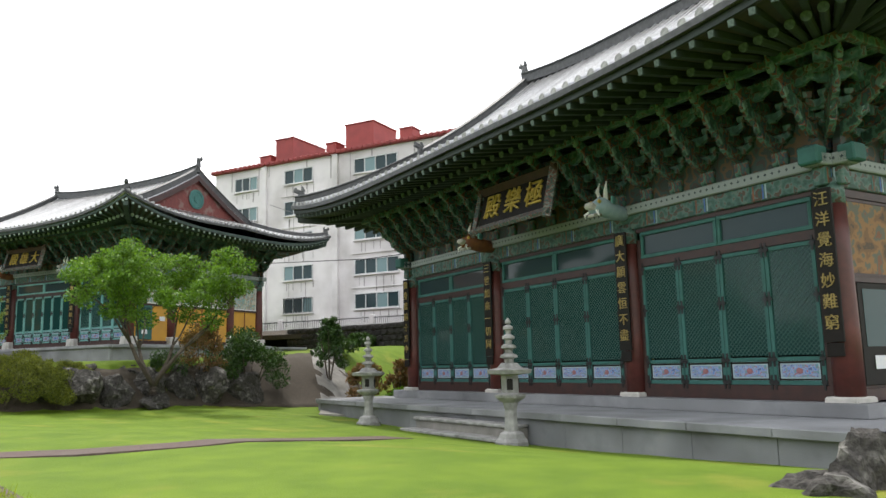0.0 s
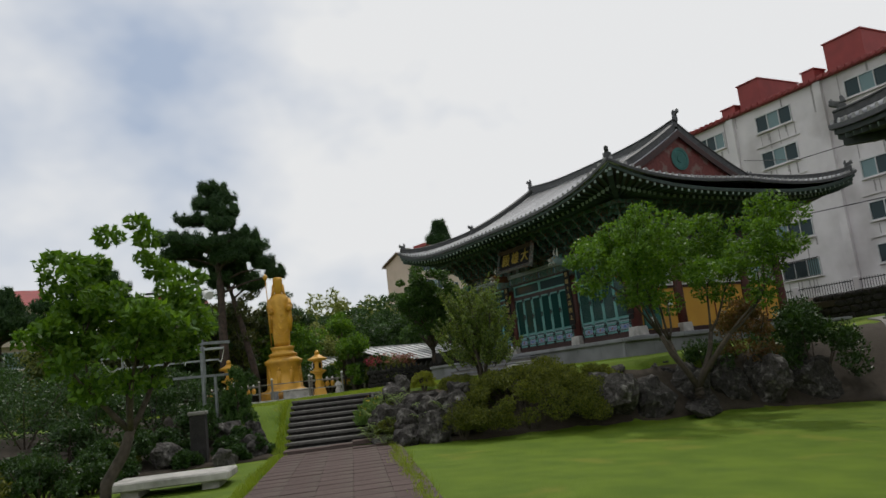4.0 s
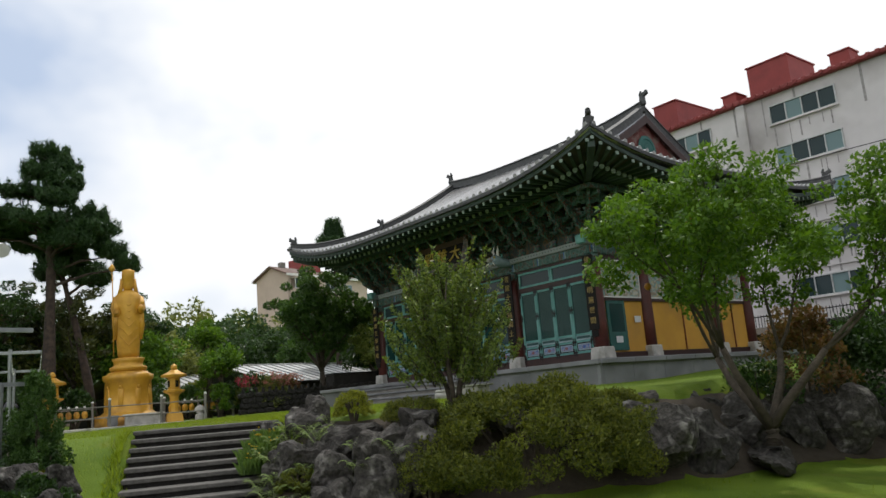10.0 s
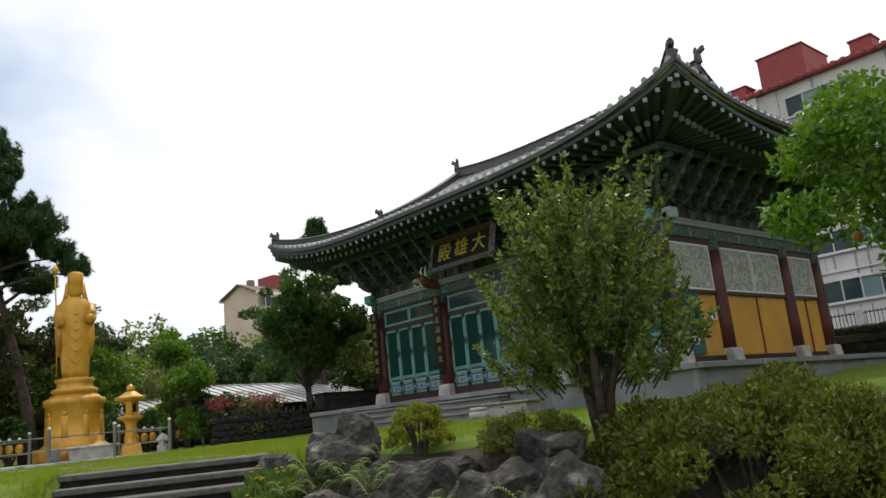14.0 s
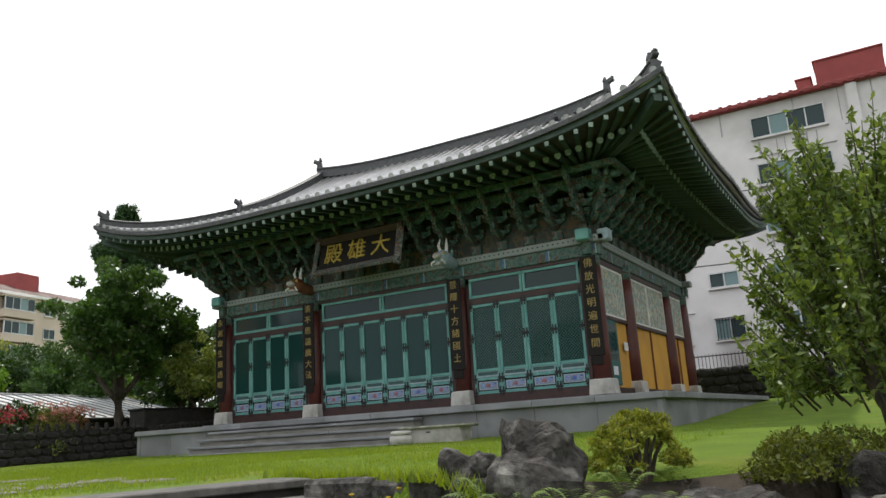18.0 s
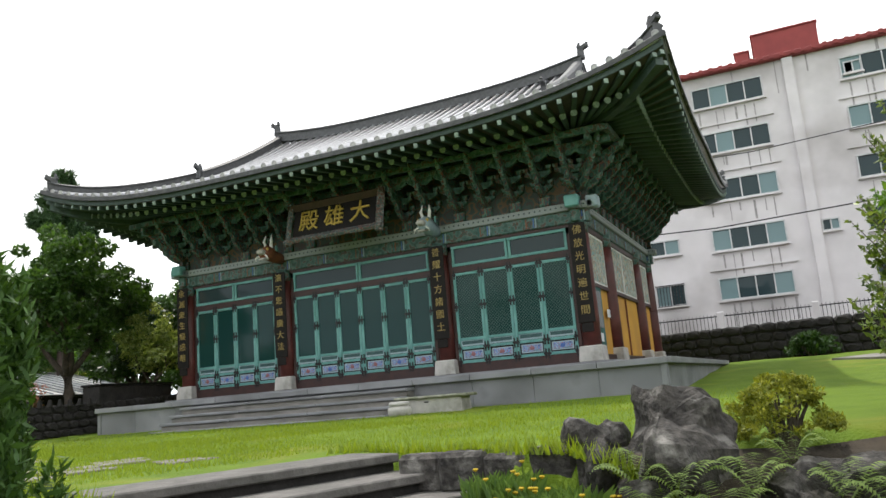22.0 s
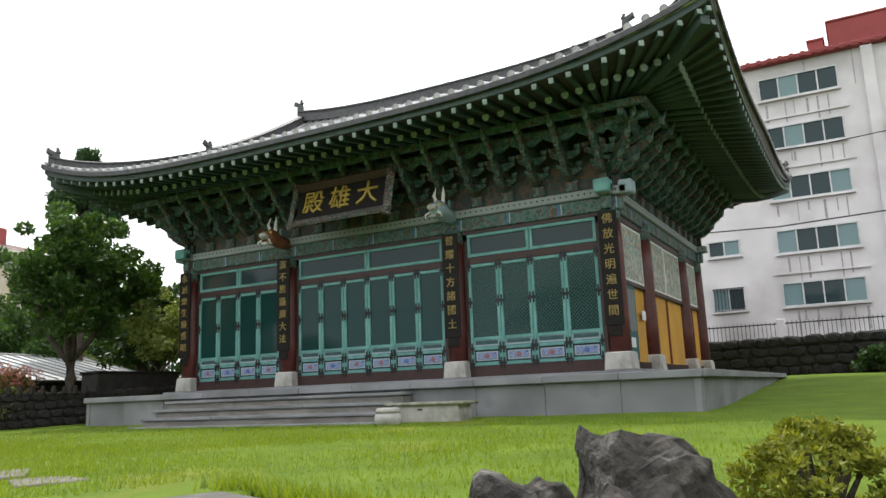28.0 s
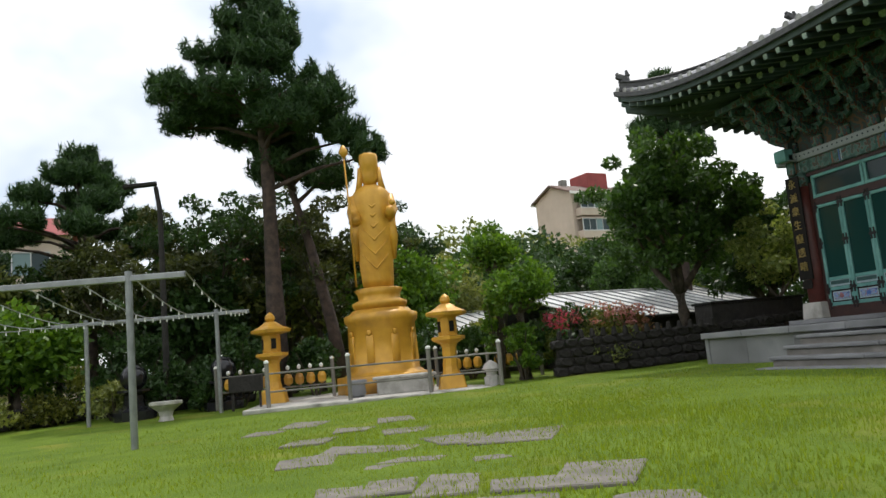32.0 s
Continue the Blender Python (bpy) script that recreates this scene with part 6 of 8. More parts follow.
# azaleas on the rock bank
def azalea(x, y, z, r, h, seed, leaf, n, label, squash=1.0, turn=0.0, leaf_size=0.045):
    """A dense azalea: many small cushions of leaves over bare woody stems."""
    rnd = random.Random(seed)
    t = thing("azalea_bush", label, "bush", m=Matrix.Translation((x, y, z)) @ Matrix.Rotation(turn, 4, "Z") @ Matrix.Diagonal((1.0, squash, 1.0, 1.0)))
    bm = bmesh.new()
    spots = []
    for k in range(11):
        a = k * 0.57 + rnd.uniform(-0.2, 0.2)
        q = r * rnd.uniform(0.3, 0.7)
        add_tube(bm, [(0.06 * r * math.cos(a), 0.06 * r * math.sin(a), -0.1), (q * 0.5 * math.cos(a), q * 0.5 * math.sin(a), h * 0.4), (q * math.cos(a), q * math.sin(a), h * 0.8)], [0.02 + 0.012 * r, 0.014 + 0.008 * r, 0.006], 5)
    for k in range(int(60 + 70 * r)):
        a, e = rnd.uniform(0, 2 * math.pi), rnd.uniform(0.0, 1.0)
        q = math.sqrt(max(0.0, 1 - (e * 0.97) ** 2.2)) * rnd.uniform(0.72, 1.0)
        lump = 1 + 0.16 * noise.noise((3 * q * math.cos(a) + seed, 3 * q * math.sin(a), 3 * e))
        spots.append((r * q * lump * math.cos(a), r * q * lump * math.sin(a), h * (0.22 + 0.72 * e) * lump, r * rnd.uniform(0.09, 0.17) + 0.02, 0.7))
    part("woody_base", bm, M_BARK, t)
    link("foliage", leaf_mesh(spots, n, leaf_size, seed, up=0.45, thin=0.42), leaf, t)
    return t


azalea(7.55, -11.1, -2.5, 2.0, 1.72, 150, M_AZALEA, 78000, "large spreading clipped azalea over the rock bank", 0.68, radians(64), 0.07)
azalea(7.2, -8.9, -1.95, 1.25, 1.0, 158, M_AZALEA, 26000, "spreading dark azalea on the crest of the bank", 0.7, radians(80), 0.06)
azalea(7.0, -12.75, -2.35, 0.7, 0.75, 151, M_AZALEA, 6000, "low dark azalea among the bank rocks")
azalea(4.42, -12.42, -1.14, 0.38, 0.54, 152, M_LIME, 7000, "rounded yellowish green azalea behind the upright boulder", leaf_size=0.04)
azalea(5.75, -12.05, -1.22, 0.55, 0.44, 153, M_AZALEA, 7000, "low dull green azalea at the edge of the lawn", leaf_size=0.04)
azalea(5.3, -14.05, -2.15, 0.36, 0.4, 154, M_AZALEA, 3000, "small azalea between rocks by the stairs")
bush("dark_bank_bush", "large dark rounded evergreen bush at the end of the rock bank", 9.3, -2.0, 1.75, 3.0, M_DARKLEAF, 0.12, 9000, 155, z=-2.65)
bush("olive_bank_bush", "loose olive brown leaved bush on the rock bank", 8.5, -3.7, 1.15, 2.7, M_RUST, 0.11, 4200, 156, z=-2.0)
bush("dark_bank_bush", "dark evergreen bush under the citrus tree", 8.2, -5.2, 0.8, 1.5, M_DARKLEAF, 0.09, 3600, 157, z=-1.9)


def fern(x, y, z, r, seed, count=9):
    """Arching fronds, each with two rows of narrow leaflets."""
    rnd = random.Random(seed)
    t = thing("fern", "bright green fern growing between the bank rocks", "fern", "ferns on the bank", m=Matrix.Translation((x, y, z)))
    verts, faces = [], []
    for k in range(count):
        a = 2 * math.pi * (k + rnd.uniform(-0.3, 0.3)) / count
        d, s = Vector((math.cos(a), math.sin(a), 0)), Vector((-math.sin(a), math.cos(a), 0))
        L, rise = r * rnd.uniform(0.75, 1.15), r * rnd.uniform(0.55, 0.95)
        for j in range(17):
            u = (j + 1) / 17.5
            p = d * (L * u) + Vector((0, 0, rise * math.sin(u * 2.35)))
            w = r * 0.3 * math.sin(math.pi * min(1.0, 0.16 + u * 0.84))
            for q in (-1, 1):
                b = len(verts)
                tip = p + s * (q * w) + d * (w * 0.35) - Vector((0, 0, w * 0.22))
                verts += [tuple(p - d * 0.02 * r), tuple(p + d * 0.045 * r), tuple(tip)]
                faces.append((b, b + 1, b + 2))
    me = bpy.data.meshes.new("fronds")
    me.from_pydata(verts, [], faces)
    link("fronds", me, M_FERN, t)
    part("crown_stem", tube([(0, 0, -0.12), (0, 0, 0.05)], 0.03, 6), M_BARK, t)
    return t


for _k, (_x, _y, _z, _r) in enumerate(((3.45, -13.25, -1.3, 0.34), (3.75, -13.4, -1.35, 0.28), (4.2, -13.25, -1.35, 0.34), (5.0, -13.55, -1.45, 0.34), (4.35, -13.95, -1.85, 0.4), (3.9, -13.9, -1.75, 0.36), (5.2, -14.5, -2.3, 0.4),
                                       (4.9, -14.2, -2.15, 0.42), (5.9, -14.45, -2.4, 0.34), (6.55, -12.95, -1.75, 0.4), (6.3, -13.5, -1.95, 0.34), (4.45, -12.95, -1.2, 0.26), (5.95, -13.35, -1.6, 0.3), (4.05, -13.55, -1.5, 0.32), (4.75, -13.35, -1.4, 0.3), (5.35, -13.9, -1.95, 0.34), (3.55, -13.6, -1.5, 0.28), (5.6, -14.1, -2.2, 0.3), (4.5, -14.35, -2.15, 0.32))):
    fern(_x, _y, _z, _r, 230 + _k)


def flower_clump(x, y, z, r, seed):
    """Narrow upright grassy leaves with a few small yellow flowers."""
    rnd = random.Random(seed)
    t = thing("flower_clump", "grassy clump with small yellow flowers beside the steps", "flowers", "flower clumps by the stairs", m=Matrix.Translation((x, y, z)))
    verts, faces = [], []
    for k in range(420):
        a, q = rnd.uniform(0, 6.283), r * math.sqrt(rnd.random())
        bx, by, h = q * math.cos(a), q * math.sin(a), rnd.uniform(0.12, 0.26)
        ln, ld = rnd.uniform(0, 6.283), rnd.uniform(0.2, 0.7) * h
        dx, dy = math.cos(ln), math.sin(ln)
        b = len(verts)
        verts += [(bx - dy * 0.007, by + dx * 0.007, -0.03), (bx + dy * 0.007, by - dx * 0.007, -0.03), (bx + dx * ld * 0.4 + dy * 0.005, by + dy * ld * 0.4 - dx * 0.005, h * 0.7), (bx + dx * ld, by + dy * ld, h)]
        faces += [(b, b + 1, b + 2), (b, b + 2, b + 3)]
    me = bpy.data.meshes.new("grassy_leaves")
    me.from_pydata(verts, [], faces)
    link("grassy_leaves", me, M_GRASSLEAF, t)
    for k in range(5):
        a, q = rnd.uniform(0, 6.283), r * rnd.uniform(0.2, 0.9)
        c = (q * math.cos(a), q * math.sin(a), rnd.uniform(0.22, 0.32))
        part("stalk", tube([(c[0], c[1], 0), c], 0.004, 4), M_GRASSLEAF, t)
        part("flower", lathe([(0.004, -0.012), (0.024, 0.004), (0.02, 0.012), (0.004, 0.01)], 8, c), M_YELLOWFLOWER, t)
    return t


M_GRASSLEAF = leaf_mat("grassy leaves", (0.13, 0.21, 0.05), (0.06, 0.12, 0.03), 0.5, 0.35)
for _k, (_x, _y, _z, _r) in enumerate(((2.35, -13.15, -1.4, 0.3), (2.85, -13.3, -1.5, 0.3), (3.25, -13.5, -1.6, 0.26), (2.6, -13.45, -1.55, 0.26), (3.1, -13.8, -1.7, 0.25), (3.6, -14.0, -1.85, 0.26))):
    flower_clump(_x, _y, _z, _r, 260 + _k)
for _k, (_x, _y, _r, _h, _m) in enumerate(((2.0, -18.4, 0.85, 1.35, M_DARKLEAF), (1.0, -17.3, 0.8, 1.2, M_DARKLEAF), (2.2, -17.35, 0.45, 0.7, M_BUSH), (0.4, -19.2, 1.0, 1.5, M_DARKLEAF), (3.2, -20.6, 0.6, 0.9, M_BUSH), (1.9, -21.5, 0.9, 1.3, M_DARKLEAF), (6.1, -22.2, 0.7, 0.9, M_BUSH), (4.6, -22.6, 0.8, 1.0, M_DARKLEAF), (7.6, -23.6, 0.9, 1.1, M_BUSH), (3.25, -17.75, 0.45, 0.7, M_DARKLEAF), (2.75, -17.3, 0.45, 0.75, M_DARKLEAF), (3.5, -18.9, 0.4, 0.55, M_DARKLEAF), (2.5, -19.3, 0.7, 0.95, M_DARKLEAF), (1.86, -16.95, 0.3, 0.95, M_DARKLEAF), (3.9, -20.6, 0.6, 0.8, M_DARKLEAF), (5.0, -21.2, 0.6, 0.8, M_DARKLEAF), (6.3, -21.3, 0.6, 0.7, M_DARKLEAF), (4.2, -21.0, 0.7, 1.0, M_DARKLEAF), (2.6, -20.2, 0.8, 1.2, M_DARKLEAF), (0.8, -20.8, 1.2, 1.6, M_DARKLEAF), (-0.8, -18.4, 1.2, 1.6, M_DARKLEAF), (0.0, -22.5, 1.5, 2.0, M_DARKLEAF), (-2.0, -20.8, 1.4, 2.0, M_DARKLEAF), (3.3, -17.0, 0.35, 0.6, M_DARKLEAF), (3.65, -17.7, 0.35, 0.5, M_DARKLEAF), (7.2, -22.3, 0.8, 1.0, M_DARKLEAF), (5.6, -23.6, 1.0, 1.3, M_DARKLEAF), (-3.5, -23.5, 1.8, 2.6, M_DARKLEAF), (3.0, -24.2, 1.4, 1.8, M_DARKLEAF))):
    bush("clipped_bush", "dense dark clipped bush beside the stairs", _x, _y, _r, _h, _m, 0.09, 4200, 180 + _k)
for _k, (_x, _y, _r, _h) in enumerate(((-23.2, -12.8, 1.3, 2.6), (-22.8, -10.6, 1.0, 2.0), (-24.0, -7.2, 1.3, 2.4), (-25.5, -16.0, 1.5, 3.0), (-23.0, -15.0, 1.0, 1.8), (-22.0, -5.6, 1.1, 1.8), (-21.8, -3.2, 1.0, 1.6))):
    bush("grove_shrub", "dark shrub under the pines behind the statue", _x, _y, _r, _h, M_DARKLEAF, 0.16, 3000, 680 + _k)

def conifer_bush(x, y, r, h, n, seed):
    """A feathery upright conifer: short sprays on a column that rounds off at the top."""
    rnd = random.Random(seed)
    t = thing("conifer_bush", "green feathery conifer bush beside the stairs", "conifer", m=Matrix.Translation((x, y, ground_z(x, y) - 0.05)))
    part("woody_base", tube([(0, 0, 0), (0.02, 0.01, h * 0.5), (0, 0, h * 0.9)], [0.06, 0.04, 0.01], 6), M_BARK, t)
    spots = []
    for k in range(150):
        s, an = rnd.uniform(0.02, 1), rnd.uniform(0, 6.28)
        q = r * math.sqrt(max(0.05, 1 - s ** 2.4)) * rnd.uniform(0.45, 1.0)
        for j in range(3):
            spots.append((q * math.cos(an) * (1 + 0.1 * j), q * math.sin(an) * (1 + 0.1 * j), h * s + 0.07 * j, 0.075 - 0.015 * j, 1.5))
    link("foliage", leaf_mesh(spots, n, 0.075, seed, up=0.7, thin=0.25), M_CONIFER, t)
    return t


conifer_bush(1.72, -17.1, 0.44, 2.0, 18000, 195)
for _k, (_x, _y, _r, _h, _m) in enumerate(((10.2, 2.2, 0.8, 3.0, M_DARKLEAF), (12.4, 1.8, 0.9, 2.2, M_RUST), (13.6, 2.6, 0.8, 2.4, M_RUST), (14.3, 1.4, 0.6, 1.3, M_LEAF), (8.6, 5.0, 1.0, 1.0, M_DARKLEAF), (5.0, 12.5, 0.9, 1.0, M_DARKLEAF), (12.0, 10, 1.2, 1.8, M_LEAF2))):
    bush("garden_shrub", "tall leafy shrub beside the ramp", _x, _y, _r, _h, _m, 0.15, 2600, 210 + _k)


# ---- stone lanterns, bench, pillar ----
def stone_lantern(x, y, h, seed):
    z0 = ground_z(x, y) - 0.05
    k = h / 3.0
    t = thing("stone_lantern", "pale carved stone pagoda lantern on the lawn", "stone lantern", "lanterns before the second hall", m=Matrix.Translation((x, y, z0)) @ Matrix.Diagonal((k, k, k, 1)))
    part("base", lathe([(0.42, 0), (0.42, 0.12), (0.34, 0.2), (0.3, 0.3), (0.2, 0.36)], 8), M_LANTERN, t)
    part("shaft", lathe([(0.19, 0.36), (0.16, 0.55), (0.15, 0.85), (0.2, 1.02)], 8), M_LANTERN, t)
    part("lotus_tray", lathe([(0.18, 1.02), (0.36, 1.14), (0.38, 1.2), (0.26, 1.24)], 16, flute=8, depth=0.06), M_LANTERN, t)
    part("light_box", lathe([(0.22, 1.24), (0.22, 1.66)], 8), M_LANTERN, t)
    for q in range(4):
        a = q * math.pi / 2 + 0.4
        # black block on the solid box, painted as the opening's shadowed hollow
        part("opening_shade", box((0.205 * math.cos(a), 0.205 * math.sin(a), 1.45), (0.04, 0.14, 0.26), (0, 0, math.degrees(a))), M_BOARD, t)
    part("roof_cap", lathe([(0.2, 1.66), (0.52, 1.7), (0.55, 1.79), (0.3, 1.84), (0.2, 1.95)], 8, flute=8, depth=0.05), M_LANTERN, t)
    zz = 1.95
    for q in range(4):
        r = 0.2 - 0.028 * q
        part("finial_tier", lathe([(r * 0.55, zz), (r * 0.6, zz + 0.1), (r * 1.1, zz + 0.13), (r * 1.0, zz + 0.19), (r * 0.5, zz + 0.23)], 10), M_LANTERN, t)
        zz += 0.225
    part("finial_ball", lathe([(0.02, zz), (0.075, zz + 0.05), (0.07, zz + 0.1), (0.01, zz + 0.18)], 10), M_LANTERN, t)
    return t


stone_lantern(23.6, -9.0, 2.95, 1)
stone_lantern(17.0, -5.0, 2.8, 2)

bench = thing("stone_bench", "pale flat stone slab bench on low feet beside the path", "bench", m=Matrix.Translation((8.1, -19.95, ground_z(8.1, -19.95))) @ Matrix.Rotation(STAIR_TURN + math.pi / 2, 4, "Z"))
part("slab", box((0, 0, 0.22), (2.25, 1.25, 0.17), None, 0.03), M_PALE, bench)
for _q in (-0.75, 0.75):
    part("foot", box((_q, 0, 0.08), (0.35, 0.85, 0.24), None, 0.03), M_PALE, bench)
pillar = thing("stone_pillar", "dark polished stone marker pillar", "pillar", m=Matrix.Translation((3.2, -18.5, ground_z(3.2, -18.5))) @ Matrix.Rotation(STAIR_TURN, 4, "Z"))
part("shaft", box((0, 0, 0.6), (0.34, 0.4, 1.3), None, 0.015), M_DARKWALL, pillar)
part("cap", box((0, 0, 1.3), (0.4, 0.46, 0.1), None, 0.02), M_CONC, pillar)

# trough and drum before the main hall
trough = thing("stone_trough", "long pale stone trough with a mossy stained rim", "trough", m=Matrix.Translation((-2.68, -3.6, -0.9)))
part("basin", box((0, 0, 0.16), (1.46, 0.52, 0.4), None, 0.02, 0.97), M_PALE, trough)
part("rim", box((0, 0, 0.375), (1.72, 0.66, 0.06), None, 0.02), M_MOSSRIM, trough, "mossy stained rim")
part("drain_slot", box((-0.1, -0.262, 0.27), (0.1, 0.02, 0.03), None, 0.004), M_IRON, trough, "dark slot")
drum = thing("stone_drum", "small round ribbed stone drum", "stone drum", m=Matrix.Translation((-3.2, -4.3, -0.92)))
part("body", lathe([(0.2, -0.05), (0.235, 0.0), (0.24, 0.05), (0.22, 0.055), (0.24, 0.07), (0.255, 0.15), (0.24, 0.235), (0.2, 0.245), (0.2, 0.262), (0.235, 0.272), (0.22, 0.33), (0.18, 0.35), (0.05, 0.355)], 20), M_PALE, drum, smooth=True)


# ---- the gilt statue and its court ----
def statue(x, y, z0, turn):
    """A standing figure in long robes on a lotus over an eight-sided pedestal, all one mesh."""
    bm = bmesh.new()
    add_lathe(bm, [(1.42, 0), (1.42, 0.5), (1.18, 0.53), (1.04, 0.64), (1.0, 1.98), (1.08, 2.06), (1.1, 2.26), (0.9, 2.34), (0.84, 2.42)], 8)
    add_lathe(bm, [(0.7, 2.4), (0.8, 2.56), (0.78, 2.64), (0.6, 2.72), (0.62, 2.86), (0.7, 3.02), (0.55, 3.06)], 32, flute=16, depth=0.035)
    for k in range(8):   # relief panels on the pedestal
        a = math.pi / 8 + k * math.pi / 4
        add_box(bm, (0.95 * math.cos(a), 0.95 * math.sin(a), 1.26), (0.06, 0.24, 0.8), (0, 0, math.degrees(a)), 0.02)
        add_box(bm, (0.97 * math.cos(a), 0.97 * math.sin(a), 1.72), (0.07, 0.13, 0.16), (0, 0, math.degrees(a)), 0.02)
    prof = [(0.5, 3.05), (0.54, 3.3), (0.56, 3.7), (0.62, 4.2), (0.66, 4.8), (0.66, 5.3), (0.68, 5.7), (0.66, 5.92), (0.5, 6.1), (0.26, 6.2), (0.2, 6.3)]
    seg = 40
    rings = []
    for r, z in prof:
        ring = []
        for k in range(seg):
            a = 2 * math.pi * k / seg
            fold = 1 + 0.035 * math.sin(9 * a + z * 2.0) * (1 if z < 5.7 else 0.3)
            front = max(0, math.cos(a))
            drape = 0.035 * math.sin((z + 0.5 * (math.sin(a)) ** 2) * 11) * front * (1 if 3.8 < z < 5.9 else 0)
            ring.append(bm.verts.new((r * 0.62 * fold * math.cos(a) + drape, r * fold * math.sin(a) * 0.88, z)))
        rings.append(ring)
    for a, b in zip(rings, rings[1:]):
        for k in range(seg):
            bm.faces.new((a[k], a[(k + 1) % seg], b[(k + 1) % seg], b[k]))
    bm.faces.new(rings[0][::-1])
    bm.faces.new(rings[-1])
    add_lathe(bm, [(0.18, 6.2), (0.23, 6.32), (0.26, 6.5), (0.265, 6.72), (0.29, 6.76), (0.285, 7.08), (0.27, 7.16), (0.18, 7.2)], 18)   # head with a tall hood
    for q in (-1, 1):   # hood flaps, arms in wide sleeves
        add_tube(bm, [(0.02, q * 0.27, 6.75), (0.04, q * 0.3, 6.4), (0.1, q * 0.36, 6.05)], [0.08, 0.09, 0.1], 8)
        add_tube(bm, [(0.0, q * 0.48, 5.85), (0.08, q * 0.56, 5.4), (0.3, q * 0.53, 5.05 + 0.2 * (q > 0)), (0.46, q * 0.52, 5.15 + 0.25 * (q > 0))], [0.2, 0.22, 0.18, 0.11], 10)
        add_tube(bm, [(0.12, q * 0.54, 5.3), (0.12, q * 0.56, 4.6), (0.08, q * 0.55, 3.9)], [0.17, 0.16, 0.06], 8)
    for k, z in enumerate((5.75, 5.5, 5.2, 4.85, 4.45, 4.05)):   # hanging folds of the robe
        add_tube(bm, [(0.3, -0.34 - 0.01 * k, z), (0.44, 0, z - 0.3 - 0.03 * k), (0.3, 0.34 + 0.01 * k, z)], [0.02, 0.045, 0.02], 6)
    add_tube(bm, [(0.44, -0.64, 3.1), (0.5, -0.66, 5.2), (0.5, -0.72, 7.0)], [0.03, 0.03, 0.025], 6)   # staff
    add_lathe(bm, [(0.02, 6.98), (0.13, 7.12), (0.14, 7.2), (0.03, 7.38)], 10, (0.5, -0.72, 0))
    add_lathe(bm, [(0.02, 0), (0.1, 0.06), (0.1, 0.14), (0.02, 0.2)], 10, (0.5, 0.6, 5.45))
    ob = part("gilt_statue", bm, M_GOLD, None, "", True)
    ob.matrix_basis = Matrix.Translation((x, y, z0)) @ Matrix.Rotation(turn, 4, "Z")
    return tagged(ob, "tall gold painted standing statue on an eight-sided pedestal", "statue")


ST = Vector((-20.5, -8.9))
FACE = math.atan2(-0.24, 0.97)
statue(ST.x, ST.y, ground_z(ST.x, ST.y) + 0.02, FACE)
COURT = Matrix.Translation((ST.x, ST.y, ground_z(ST.x, ST.y))) @ Matrix.Rotation(FACE, 4, "Z")
court = tagged(part("statue_court", box((0.8, -0.2, -0.02), (6.2, 6.6, 0.12), None, 0.02), M_PALE), "pale stone paving round the statue", "paving", kind="structure")
court.matrix_basis = COURT


def gold_lantern(local, s):
    t = thing("gold_lantern", "gold painted stone lantern with a wide cap", "lantern", "lanterns beside the statue", m=COURT @ Matrix.Translation(local) @ Matrix.Diagonal((s, s, s, 1)))
    part("base", box((0, 0, 0.2), (0.72, 0.72, 0.42), None, 0.04, 0.8), M_GOLD, t)
    part("shaft", lathe([(0.24, 0.4), (0.19, 0.6), (0.19, 1.1), (0.24, 1.2)], 8), M_GOLD, t)
    part("tray", lathe([(0.24, 1.2), (0.42, 1.3), (0.42, 1.38), (0.25, 1.4)], 16, flute=8, depth=0.05), M_GOLD, t)
    part("light_box", lathe([(0.25, 1.4), (0.25, 1.88)], 8), M_GOLD, t)
    for q in range(4):
        a = q * math.pi / 2 + math.pi / 8
        # black block gives the opening its dark hollow; the box stays solid
        part("opening_shade", box((0.235 * math.cos(a), 0.235 * math.sin(a), 1.64), (0.04, 0.13, 0.28), (0, 0, math.degrees(a))), M_BOARD, t)
    part("roof_cap", lathe([(0.25, 1.88), (0.5, 1.94), (0.52, 2.02), (0.3, 2.12), (0.14, 2.24)], 8, flute=8, depth=0.06), M_GOLD, t)
    part("finial_ball", lathe([(0.1, 2.24), (0.14, 2.32), (0.12, 2.42), (0.02, 2.5)], 12), M_GOLD, t)
    return t


gold_lantern((1.1, -3.1, 0), 1.02)
gold_lantern((2.4, 1.75, 0), 1.02)


def court_fence(points, lamps, label):
    t = thing("court_fence", label, "fence", m=COURT)
    for k, (px, py) in enumerate(points):
        p = part("post", tube([(px, py, -0.05), (px, py, 1.12)], 0.055, 10), M_CONC, t)
        part("post_cap", lathe([(0.065, 1.12), (0.065, 1.16), (0.02, 1.2)], 10, (px, py, 0)), M_WHITE, p)
    for (ax, ay), (bx, by) in zip(points, points[1:]):
        for z in (0.42, 0.86):
            part("rail", tube([(ax, ay, z), (bx, by, z)], 0.022, 8), M_CONC, t)
        n = int(math.hypot(bx - ax, by - ay) / 0.3) if lamps else 0
        for k in range(1, n):
            s = k / n
            cx, cy = ax + (bx - ax) * s, ay + (by - ay) * s
            lp = part("lotus_lamp", lathe([(0.03, 0.46), (0.12, 0.52), (0.13, 0.68), (0.09, 0.78), (0.03, 0.8)], 10, (cx, cy, 0)), M_GOLD, t)
            part("lamp_globe", lathe([(0.02, 0.9), (0.055, 0.94), (0.055, 1.0), (0.01, 1.04)], 10, (cx, cy, 0)), M_WHITE, lp)


